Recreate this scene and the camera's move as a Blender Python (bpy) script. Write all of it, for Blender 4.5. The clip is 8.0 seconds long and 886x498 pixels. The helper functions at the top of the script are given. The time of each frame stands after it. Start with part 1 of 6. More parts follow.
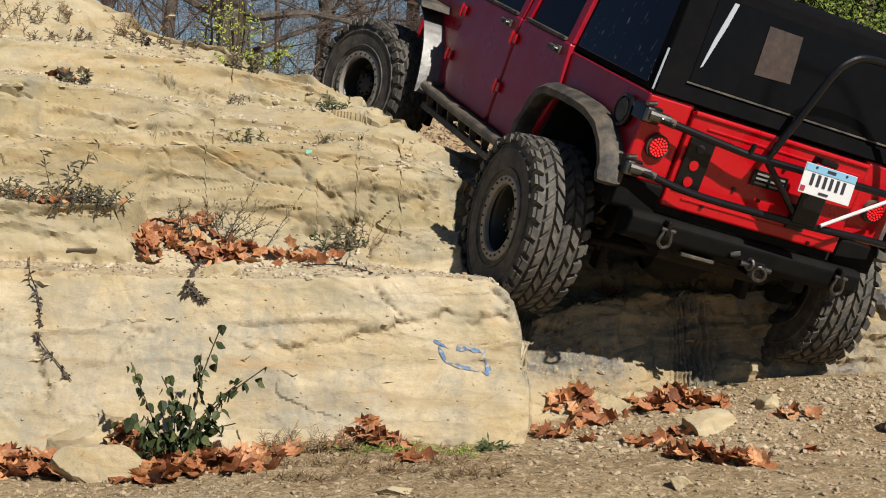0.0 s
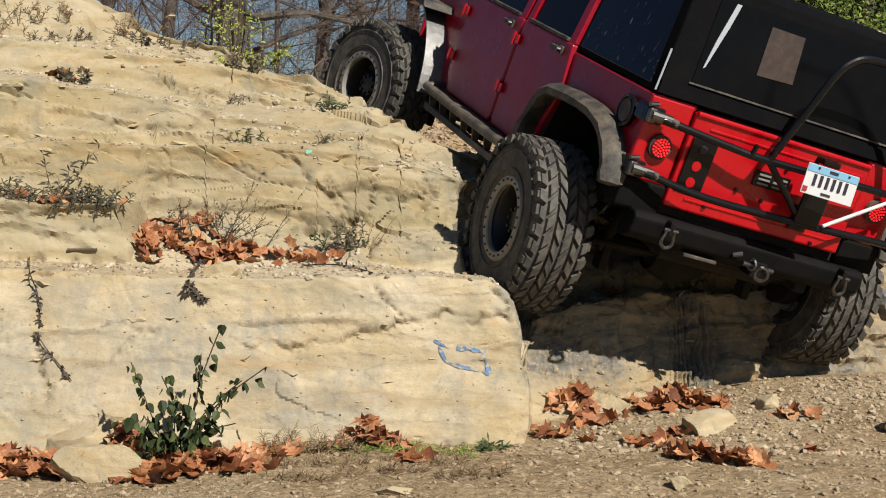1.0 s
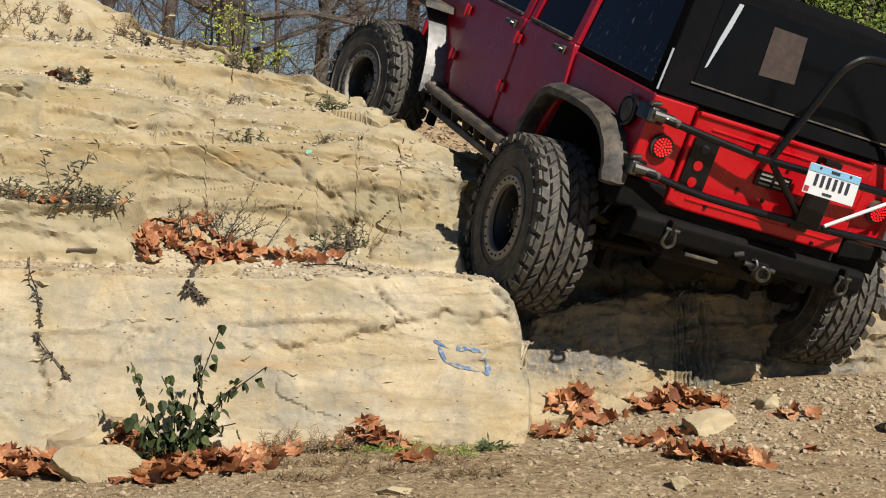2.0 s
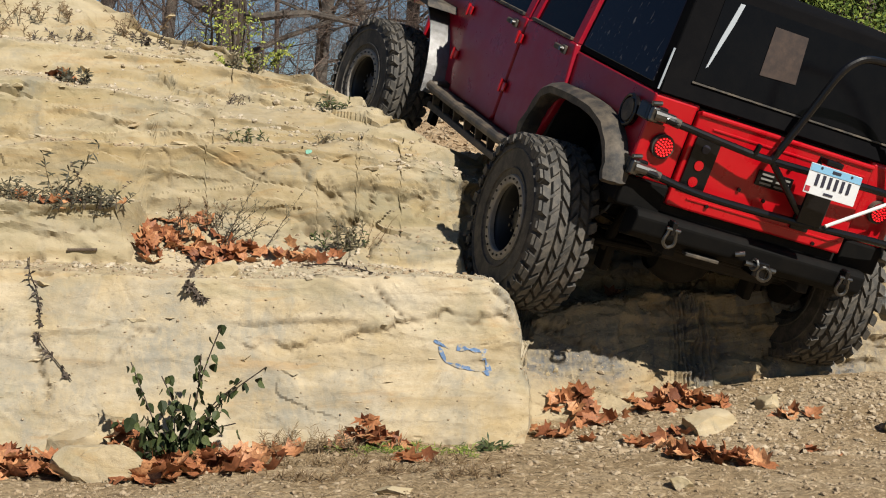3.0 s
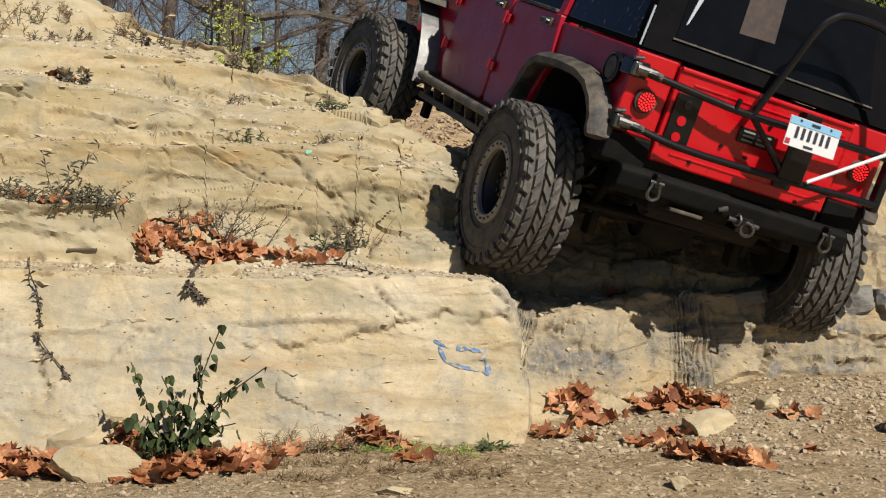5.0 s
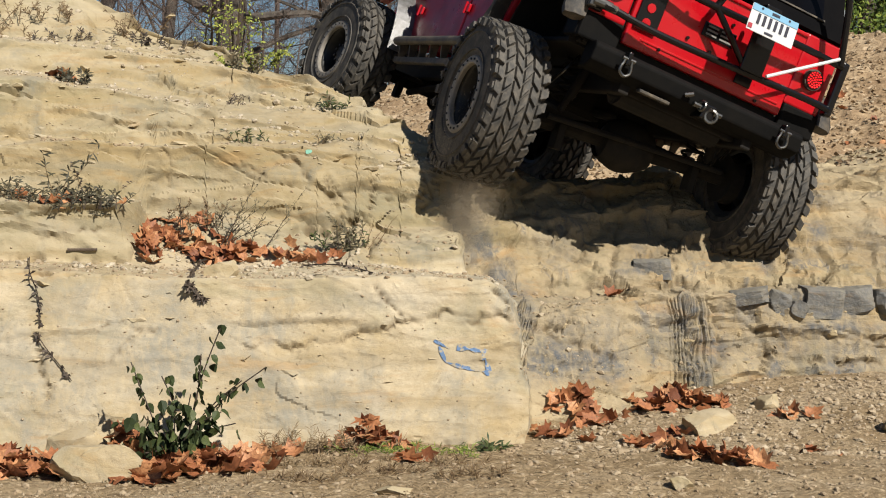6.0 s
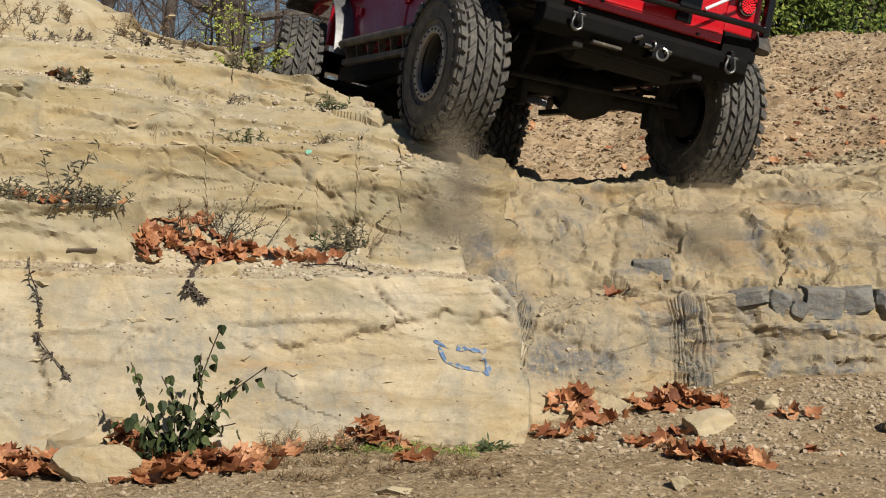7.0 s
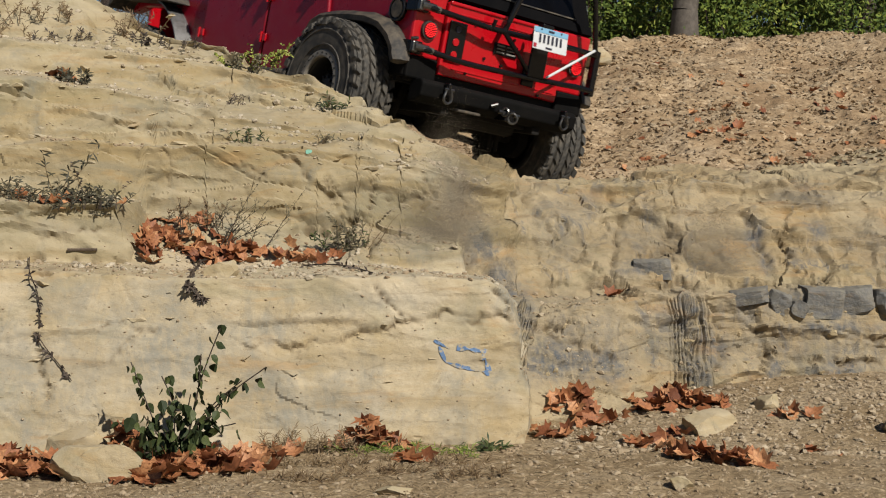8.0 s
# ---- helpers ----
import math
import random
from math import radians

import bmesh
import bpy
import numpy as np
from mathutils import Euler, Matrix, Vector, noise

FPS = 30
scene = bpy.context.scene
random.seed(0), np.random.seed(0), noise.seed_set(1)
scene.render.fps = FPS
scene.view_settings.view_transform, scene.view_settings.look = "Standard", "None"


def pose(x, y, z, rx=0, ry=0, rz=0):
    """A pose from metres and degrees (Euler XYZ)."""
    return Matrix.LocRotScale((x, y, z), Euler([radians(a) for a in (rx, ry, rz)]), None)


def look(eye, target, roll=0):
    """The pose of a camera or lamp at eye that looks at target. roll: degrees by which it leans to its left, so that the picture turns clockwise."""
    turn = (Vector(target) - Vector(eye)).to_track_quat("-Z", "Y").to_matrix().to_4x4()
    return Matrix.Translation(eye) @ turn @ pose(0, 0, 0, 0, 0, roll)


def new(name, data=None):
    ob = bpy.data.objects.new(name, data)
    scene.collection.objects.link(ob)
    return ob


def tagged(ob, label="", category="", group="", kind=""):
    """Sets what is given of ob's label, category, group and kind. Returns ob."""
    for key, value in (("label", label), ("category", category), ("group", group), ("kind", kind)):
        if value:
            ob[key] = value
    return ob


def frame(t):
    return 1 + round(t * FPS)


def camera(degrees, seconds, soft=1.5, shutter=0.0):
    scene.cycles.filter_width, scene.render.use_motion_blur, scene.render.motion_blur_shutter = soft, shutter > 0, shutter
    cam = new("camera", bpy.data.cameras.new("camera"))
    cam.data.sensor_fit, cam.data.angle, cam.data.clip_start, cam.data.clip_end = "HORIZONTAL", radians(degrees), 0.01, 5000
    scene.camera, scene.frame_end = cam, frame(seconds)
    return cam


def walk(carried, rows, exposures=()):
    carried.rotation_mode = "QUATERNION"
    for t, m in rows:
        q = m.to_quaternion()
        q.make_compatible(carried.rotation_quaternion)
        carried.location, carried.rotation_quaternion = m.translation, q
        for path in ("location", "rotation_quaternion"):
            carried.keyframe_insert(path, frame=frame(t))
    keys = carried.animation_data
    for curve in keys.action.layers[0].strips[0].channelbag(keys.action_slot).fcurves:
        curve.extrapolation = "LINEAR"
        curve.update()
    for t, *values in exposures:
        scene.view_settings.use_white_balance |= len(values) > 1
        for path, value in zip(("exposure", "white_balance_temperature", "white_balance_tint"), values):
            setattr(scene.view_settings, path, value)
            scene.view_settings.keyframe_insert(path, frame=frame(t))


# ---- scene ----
# ---------- camera: on a tripod, level with a tyre's top ----------
cam = camera(32.97, 8.0, soft=1.05, shutter=0.2)
EYE = pose(0, 0, 1.35, 87.0, 0, 0)
walk(cam, [(0.0, EYE), (8.0, EYE)], [(0.0, 0.48), (4.7, 0.48), (6.0, 0.47), (7.0, 0.33), (7.5, 0.20), (8.0, 0.08)])

# ---------- light: low autumn sun from behind the camera, to its right ----------
SUN_WAY = Vector((-0.50, 0.66, -0.67)).normalized()
world = bpy.data.worlds.new("sky")
scene.world = world
world.use_nodes = True
wn = world.node_tree
sky = wn.nodes.new("ShaderNodeTexSky")
sky.sky_type = "NISHITA"
sky.sun_disc = False
sky.ozone_density, sky.dust_density = 5.0, 0.2
sky.sun_elevation = math.asin(-SUN_WAY.z)
sky.sun_rotation = math.atan2(-SUN_WAY.x, -SUN_WAY.y)
wn.links.new(sky.outputs["Color"], wn.nodes["Background"].inputs["Color"])
wn.nodes["Background"].inputs["Strength"].default_value = 0.040
sun_data = bpy.data.lights.new("sun", "SUN")
sun_data.energy, sun_data.angle, sun_data.color = 5.0, radians(0.6), (1.0, 0.94, 0.84)
sun = new("sun", sun_data)
sun.matrix_world = look((6, -8, 12), Vector((6, -8, 12)) + SUN_WAY)

# jeep poses: time, place of the rear axle's middle, lean, pitch, heading, left rear spring travel
DRIVE = [
    (0.0, 1.289, 8.328, 0.926, 14.92, -15.72, 107.93, -0.088),
    (0.5, 1.297, 8.336, 0.926, 14.84, -15.70, 107.98, -0.088),
    (1.0, 1.304, 8.341, 0.924, 14.92, -15.77, 107.90, -0.088),
    (1.5, 1.308, 8.341, 0.925, 15.00, -15.76, 107.86, -0.088),
    (3.0, 1.318, 8.340, 0.925, 15.18, -15.76, 107.64, -0.090),
    (3.5, 1.318, 8.336, 0.926, 15.25, -15.74, 107.60, -0.095),
    (4.0, 1.319, 8.342, 0.932, 15.25, -15.70, 107.56, -0.090),
    (4.5, 1.332, 8.364, 0.960, 15.62, -15.30, 107.74, -0.090),
    (4.7, 1.315, 8.390, 0.984, 15.71, -14.74, 107.66, -0.094),
    (5.25, 1.200, 8.620, 1.265, 15.40, -10.60, 107.30, -0.105),
    (5.8, 1.118, 8.899, 1.532, 16.20, -6.56, 107.54, -0.125),
    (6.0, 1.130, 9.014, 1.619, 21.00, -4.63, 109.40, -0.211),
    (6.2, 1.114, 9.105, 1.676, 21.14, -3.26, 110.60, -0.243),
    (6.4, 1.065, 9.152, 1.714, 18.80, -2.53, 110.55, -0.215),
    (6.5, 1.045, 9.172, 1.742, 16.94, -2.18, 110.52, -0.208),
    (6.6, 1.033, 9.205, 1.790, 14.90, -1.77, 111.00, -0.205),
    (7.0, 0.906, 9.540, 1.930, 11.93, -0.19, 113.40, -0.145),
    (7.1, 0.870, 9.655, 1.955, 11.45, 0.10, 115.22, -0.135),
    (7.3, 0.715, 9.915, 1.982, 11.00, -0.50, 119.97, -0.120),
    (7.5, 0.490, 10.140, 1.907, 12.20, -3.97, 122.80, -0.125),
    (7.6, 0.382, 10.310, 1.840, 11.90, -5.90, 123.30, -0.075),
    (7.7, 0.275, 10.480, 1.780, 11.00, -7.00, 124.10, -0.040),
    (8.0, -0.059, 10.911, 1.677, 8.47, -6.33, 127.93, 0.110),
]


# ---------- small builders ----------
def part(name, bm, material, parent, label=""):
    """One mesh object under a thing or a part."""
    me = bpy.data.meshes.new(name)
    bm.to_mesh(me)
    bm.free()
    me.materials.append(material)
    ob = new(name, me)
    ob.parent = parent
    if label:
        ob["label"] = label
    return ob


def again(name, ob, parent, m=None):
    """Another object on the same mesh."""
    o = new(name, ob.data)
    o.parent = parent
    if m is not None:
        o.matrix_basis = m
    if "label" in ob:
        o["label"] = ob["label"]
    return o


def smooth(ob, limit=35):
    me = ob.data
    me.polygons.foreach_set("use_smooth", [True] * len(me.polygons))
    me.set_sharp_from_angle(angle=radians(limit))
    return ob


def box(bm, c, s, bevel=0.0, turn=None):
    """A bevelled block with middle c and edges s."""
    b = bmesh.new()
    bmesh.ops.create_cube(b, size=1, matrix=Matrix.Diagonal((*s, 1)))
    if bevel:
        bmesh.ops.bevel(b, geom=b.edges[:], offset=bevel, segments=2, affect="EDGES", profile=0.5)
    m = Matrix.Translation(c) @ (turn or Matrix())
    bmesh.ops.transform(b, matrix=m, verts=b.verts)
    me = bpy.data.meshes.new("t")
    b.to_mesh(me)
    b.free()
    bm.from_mesh(me)
    bpy.data.meshes.remove(me)
    return bm


def tube(bm, pts, r, n=10, ends=True):
    """A round bar along pts; r may be one radius or one for each point."""
    pts = [Vector(p) for p in pts]
    rs = r if isinstance(r, (list, tuple)) else [r] * len(pts)
    rings = []
    side = None
    for i, p in enumerate(pts):
        way = (pts[min(i + 1, len(pts) - 1)] - pts[max(i - 1, 0)]).normalized()
        if side is None:
            side = way.orthogonal().normalized()
        side = (side - way * side.dot(way)).normalized()
        up = way.cross(side)
        rings.append([bm.verts.new(p + (side * math.cos(a) + up * math.sin(a)) * rs[i]) for a in (2 * math.pi * k / n for k in range(n))])
    for a, b in zip(rings, rings[1:]):
        for k in range(n):
            bm.faces.new((a[k], a[(k + 1) % n], b[(k + 1) % n], b[k]))
    if ends:
        bm.faces.new(rings[0][::-1])
        bm.faces.new(rings[-1])
    return bm


def curve_pts(pts, per=6):
    """Catmull-Rom through pts."""
    pts = [Vector(p) for p in pts]
    out = []
    for i in range(len(pts) - 1):
        a, b, c, d = pts[max(i - 1, 0)], pts[i], pts[i + 1], pts[min(i + 2, len(pts) - 1)]
        for k in range(per):
            t = k / per
            out.append(0.5 * ((2 * b) + (c - a) * t + (2 * a - 5 * b + 4 * c - d) * t * t + (3 * b - a - 3 * c + d) * t ** 3))
    out.append(pts[-1])
    return out


def slab(bm, poly, y0, y1, bevel=0.0):
    """A plate: the polygon (x, z) drawn from y0 to y1, bevelled."""
    b = bmesh.new()
    vs = [b.verts.new((x, y0, z)) for x, z in poly]
    f = b.faces.new(vs)
    got = bmesh.ops.extrude_face_region(b, geom=[f])
    bmesh.ops.translate(b, verts=[v for v in got["geom"] if isinstance(v, bmesh.types.BMVert)], vec=(0, y1 - y0, 0))
    bmesh.ops.recalc_face_normals(b, faces=b.faces)
    if bevel:
        bmesh.ops.bevel(b, geom=b.edges[:], offset=bevel, segments=2, affect="EDGES", profile=0.5)
    me = bpy.data.meshes.new("t")
    b.to_mesh(me)
    b.free()
    bm.from_mesh(me)
    bpy.data.meshes.remove(me)
    return bm


def lathe(bm, prof, n=48):
    """Turn the profile (radius, y) about the y axis."""
    rings = [[bm.verts.new((r * math.sin(a), y, r * math.cos(a))) for a in (2 * math.pi * k / n for k in range(n))] for r, y in prof]
    for a, b in zip(rings, rings[1:]):
        for k in range(n):
            bm.faces.new((a[k], a[(k + 1) % n], b[(k + 1) % n], b[k]))
    return bm


def mesh_object(name, verts, faces, material, parent=None):
    me = bpy.data.meshes.new(name)
    me.from_pydata([tuple(v) for v in verts], [], faces)
    me.materials.append(material)
    ob = new(name, me)
    ob.parent = parent
    return ob

# ---------- materials ----------
class Mat:
    """A node material with short helpers."""

    def __init__(self, name, rough=0.7, metal=0.0, spec=0.5, coat=0.0):
        self.m = bpy.data.materials.new(name)
        self.m.use_nodes = True
        self.t = self.m.node_tree
        self.p = self.t.nodes["Principled BSDF"]
        self.p.inputs["Roughness"].default_value = rough
        self.p.inputs["Metallic"].default_value = metal
        self.p.inputs["Specular IOR Level"].default_value = spec
        self.p.inputs["Coat Weight"].default_value = coat
        self.at = self.n("ShaderNodeTexCoord").outputs["Object"]

    def n(self, kind, **k):
        node = self.t.nodes.new(kind)
        for a, v in k.items():
            node.inputs[a.replace("_", " ")].default_value = v
        return node

    def link(self, a, b):
        self.t.links.new(a, b)

    def noise(self, scale, detail=4, rough=0.6, stretch=None, distort=0.0):
        at = self.at
        if stretch:
            mp = self.n("ShaderNodeMapping")
            mp.inputs["Scale"].default_value = stretch
            self.link(at, mp.inputs["Vector"])
            at = mp.outputs["Vector"]
        nz = self.n("ShaderNodeTexNoise", Scale=scale, Detail=detail, Roughness=rough, Distortion=distort)
        self.link(at, nz.inputs["Vector"])
        return nz.outputs["Fac"]

    def ramp(self, fac, *stops):
        r = self.n("ShaderNodeValToRGB")
        e = r.color_ramp.elements
        while len(e) < len(stops):
            e.new(0.5)
        for el, (pos, col) in zip(e, stops):
            el.position = pos
            el.color = (*col, 1) if isinstance(col, tuple) else (col, col, col, 1)
        self.link(fac, r.inputs["Fac"])
        return r.outputs["Color"]

    def mix(self, fac, a, b, kind="MIX"):
        x = self.t.nodes.new("ShaderNodeMix")
        x.data_type, x.blend_type = "RGBA", kind
        for k, v in ((0, fac), (6, a), (7, b)):
            sock = x.inputs[k]
            if isinstance(v, (int, float)):
                sock.default_value = v if k == 0 else (v, v, v, 1)
            elif isinstance(v, tuple):
                sock.default_value = (*v, 1)
            else:
                self.link(v, sock)
        return x.outputs[2]

    def color(self, c):
        if isinstance(c, tuple):
            self.p.inputs["Base Color"].default_value = (*c, 1)
        else:
            self.link(c, self.p.inputs["Base Color"])
        return self

    def bump(self, fac, strength=0.4, dist=0.02):
        b = self.n("ShaderNodeBump", Strength=strength, Distance=dist)
        self.link(fac, b.inputs["Height"])
        if self.p.inputs["Normal"].is_linked:
            self.link(self.p.inputs["Normal"].links[0].from_socket, b.inputs["Normal"])
        self.link(b.outputs["Normal"], self.p.inputs["Normal"])
        return self

    def rough(self, sock):
        self.link(sock, self.p.inputs["Roughness"])
        return self


def rock_material(name, pale, mid, ochre, grey, grey_from, grey_to, run=(1.6, 1.6, 0.75), relief=0.6):
    m = Mat(name, rough=0.9, spec=0.2)
    a = m.noise(1.5, 6, 0.62, (1, 1, 1.5), 0.8)
    c = m.ramp(a, (0.30, ochre), (0.48, mid), (0.66, pale))
    c = m.mix(m.ramp(m.noise(5, 6, 0.7, (0.8, 0.8, 1.5), 0.7), (0.40, 0.0), (0.68, 0.6)), c, pale)
    c = m.mix(m.ramp(m.noise(2.1, 6, 0.70, run, 1.0), (grey_from, 0.0), (grey_to, 0.75)), c, grey)
    c = m.mix(m.ramp(m.noise(26, 5, 0.75), (0.34, 0.5), (0.44, 0.0)), c, tuple(v * 0.45 for v in mid))
    c = m.mix(m.ramp(m.noise(60, 3, 0.8), (0.58, 0.0), (0.70, 0.35)), c, tuple(min(1, v * 1.2) for v in pale))
    c = m.mix(m.ramp(m.noise(3.1, 4, 0.6, (1, 1, 0.35), 0.8), (0.56, 0.0), (0.75, 0.45)), c, pale)
    c = m.mix(m.ramp(m.noise(14, 5, 0.7, (1, 1, 1.3)), (0.58, 0.0), (0.74, 0.5)), c, ochre)
    # beds of slightly different stone
    c = m.mix(m.ramp(m.noise(1.0, 3, 0.55, (0.22, 0.22, 5.5), 0.15), (0.42, 0.45), (0.52, 0.0)), c, tuple(v * 0.72 for v in mid))
    c = m.mix(m.ramp(m.noise(1.0, 3, 0.55, (0.3, 0.3, 8.0), 0.15), (0.55, 0.0), (0.66, 0.45)), c, ochre)
    # grey bloom and rust in streaks along the bedding
    c = m.mix(m.ramp(m.noise(2.6, 7, 0.68, (0.55, 0.55, 1.9), 0.9), (0.53, 0.0), (0.63, 0.6)), c, tuple(v * k for v, k in zip(mid, (0.72, 0.80, 0.98))))
    c = m.mix(m.ramp(m.noise(3.4, 6, 0.66, (0.5, 0.5, 2.4), 0.6), (0.35, 0.55), (0.44, 0.0)), c, tuple(v * k for v, k in zip(ochre, (1.12, 1.0, 0.95))))
    # broad bleached and olive patches
    c = m.mix(m.ramp(m.noise(0.9, 5, 0.6, (0.8, 0.8, 1.3), 1.2), (0.50, 0.0), (0.62, 0.55)), c, tuple(min(1, v * k) for v, k in zip(pale, (1.03, 1.05, 1.10))))
    c = m.mix(m.ramp(m.noise(1.3, 5, 0.65, (0.7, 0.7, 1.6), 1.5), (0.36, 0.5), (0.47, 0.0)), c, tuple(v * k for v, k in zip(mid, (0.80, 0.88, 0.92))))
    # hairline cracks
    mp = m.n("ShaderNodeMapping")
    mp.inputs["Scale"].default_value = (0.8, 0.8, 2.6)
    wob = m.mix(0.10, m.at, m.n("ShaderNodeTexNoise", Scale=2.5, Detail=5.0).outputs["Color"])
    m.link(wob, mp.inputs["Vector"])
    vo = m.n("ShaderNodeTexVoronoi", Scale=1.5)
    vo.feature = "DISTANCE_TO_EDGE"
    m.link(mp.outputs["Vector"], vo.inputs["Vector"])
    open_here = m.ramp(m.noise(1.7, 3, 0.6), (0.44, 0.0), (0.58, 1.0))
    crack = m.mix(1.0, m.ramp(vo.outputs["Distance"], (0.0, 1.0), (0.016, 0.0)), open_here, "MULTIPLY")
    c = m.mix(m.mix(1.0, crack, (0.2, 0.2, 0.2), "MULTIPLY"), c, tuple(v * 0.4 for v in ochre))
    # grey weathering where water runs
    worn = m.n("ShaderNodeAttribute")
    worn.attribute_name = "stain"
    streaks = m.mix(0.5, m.ramp(m.noise(7, 6, 0.7, (2.2, 2.2, 0.5), 0.6), (0.36, 0.0), (0.56, 1.0)), m.ramp(m.noise(22, 5, 0.7, (1, 1, 0.8)), (0.38, 0.1), (0.58, 1.0)))
    c = m.mix(m.mix(1.0, worn.outputs["Fac"], streaks, "MULTIPLY"), c, grey)
    olive = m.n("ShaderNodeAttribute")
    olive.attribute_name = "upper_bed"
    c = m.mix(olive.outputs["Fac"], c, m.mix(1.0, c, (0.78, 0.775, 0.72), "MULTIPLY"))
    # dark brown painted along the cracks for the shade inside them
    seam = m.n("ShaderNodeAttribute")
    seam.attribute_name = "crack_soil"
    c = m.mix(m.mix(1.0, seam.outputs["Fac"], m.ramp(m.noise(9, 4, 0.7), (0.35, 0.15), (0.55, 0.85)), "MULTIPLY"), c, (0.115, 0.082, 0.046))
    # pale dust lies on what faces up
    up = m.n("ShaderNodeSeparateXYZ")
    m.link(m.n("ShaderNodeNewGeometry").outputs["Normal"], up.inputs[0])
    lie = m.mix(1.0, m.ramp(up.outputs["Z"], (0.60, 0.0), (0.95, 0.40)), m.ramp(m.noise(5, 5, 0.7), (0.3, 0.2), (0.6, 1.0)), "MULTIPLY")
    c = m.mix(lie, c, pale)
    m.color(c)
    m.bump(m.noise(9, 8, 0.68, (0.9, 0.9, 1.5), 0.3), relief, 0.05)
    m.bump(m.noise(24, 5, 0.62, (1, 1, 1.4)), 0.28, 0.014)
    m.bump(m.noise(95, 4, 0.6), 0.10, 0.004)
    m.bump(m.mix(1.0, crack, (-1.0, -1.0, -1.0), "MULTIPLY"), 0.5, 0.01)
    return m.m


SANDSTONE = rock_material("sandstone", (0.475, 0.402, 0.283), (0.385, 0.305, 0.18), (0.33, 0.24, 0.115), (0.21, 0.21, 0.185), 0.50, 0.70, relief=0.26)
SHALE = rock_material("banded_rock", (0.395, 0.32, 0.20), (0.315, 0.242, 0.137), (0.31, 0.205, 0.086), (0.088, 0.098, 0.112), 0.53, 0.62, (2.4, 2.0, 1.0), 0.6)
SLATE = rock_material("grey_slate", (0.30, 0.27, 0.20), (0.165, 0.16, 0.15), (0.22, 0.17, 0.10), (0.095, 0.105, 0.12), 0.40, 0.62, (2.4, 2.0, 0.6), 0.6)


def soil_material(name, a, b, c, grain):
    m = Mat(name, rough=0.95, spec=0.15)
    col = m.ramp(m.noise(1.6, 6, 0.65), (0.35, a), (0.52, b), (0.68, c))
    col = m.mix(m.ramp(m.noise(grain, 4, 0.7), (0.38, 0.6), (0.55, 0.0)), col, tuple(v * 0.55 for v in a))
    col = m.mix(m.ramp(m.noise(grain * 0.5, 3, 0.7), (0.58, 0.0), (0.66, 0.7)), col, tuple(min(v * 1.35, 0.7) for v in c))
    m.color(col)
    m.bump(m.noise(grain, 6, 0.7), 0.8, 0.03)
    return m.m


DIRT = soil_material("dry_dirt", (0.255, 0.18, 0.10), (0.355, 0.266, 0.158), (0.43, 0.34, 0.225), 30)
RUBBLE = soil_material("rubble_soil", (0.296, 0.1998, 0.1147), (0.3848, 0.2775, 0.1665), (0.4588, 0.3552, 0.2368), 18)


def stone_material(name, a, b):
    m = Mat(name, rough=0.9, spec=0.2)
    rnd = m.n("ShaderNodeObjectInfo").outputs["Random"]
    isl = m.n("ShaderNodeNewGeometry").outputs["Random Per Island"]
    base = m.mix(m.mix(0.5, rnd, isl), a, b)
    m.color(m.mix(m.ramp(m.noise(30, 5, 0.7), (0.35, 0.5), (0.6, 0.0)), base, tuple(v * 0.6 for v in a)))
    m.bump(m.noise(40, 6, 0.7), 0.6, 0.01)
    return m.m


STONE = stone_material("loose_stone", (0.296, 0.2146, 0.1295), (0.4884, 0.4144, 0.3034))
BLUE_PAINT = Mat("faded_blue_spray", 0.8)
BLUE_PAINT.color(BLUE_PAINT.mix(BLUE_PAINT.ramp(BLUE_PAINT.noise(30, 4, 0.7), (0.42, 0.0), (0.52, 1.0)), (0.37, 0.3108, 0.2072), (0.1036, 0.1776, 0.3108)))
BLUE_PAINT = BLUE_PAINT.m
TEAL_PAINT = Mat("teal_spray", 0.8).color((0.185, 0.407, 0.3108)).m


def paint_material(name, col, dirt, amount, spec=0.45, coat=0.25):
    m = Mat(name, rough=0.36, spec=spec, coat=coat)
    m.p.inputs["Coat Roughness"].default_value = 0.12
    d = m.ramp(m.noise(5, 6, 0.7, None, 0.5), (0.45, 0.0), (0.8, amount))
    specks = m.ramp(m.noise(90, 2, 0.6), (0.66, 0.0), (0.72, amount))
    f = m.mix(1.0, d, specks, "ADD")
    m.color(m.mix(f, col, dirt))
    m.rough(m.ramp(m.noise(4, 5, 0.7), (0.3, 0.22), (0.8, 0.5)))
    return m.m


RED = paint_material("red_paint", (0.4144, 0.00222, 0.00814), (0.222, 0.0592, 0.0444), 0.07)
# dirtier copy of the red, its base darkened for the shaded flank
RED_SHADED = paint_material("dusty_red_paint", (0.26, 0.003, 0.016), (0.24, 0.11, 0.10), 0.20, 0.25, 0.08)


def dusty(name, col, dust, rough, amount, scale=6, metal=0.0, bump=0.0, spec=0.5):
    m = Mat(name, rough=rough, metal=metal, spec=spec)
    f = m.ramp(m.noise(scale, 6, 0.7), (0.42, 0.0), (0.75, amount))
    m.color(m.mix(f, col, dust))
    if bump:
        m.bump(m.noise(scale * 12, 4, 0.7), bump, 0.004)
    return m.m


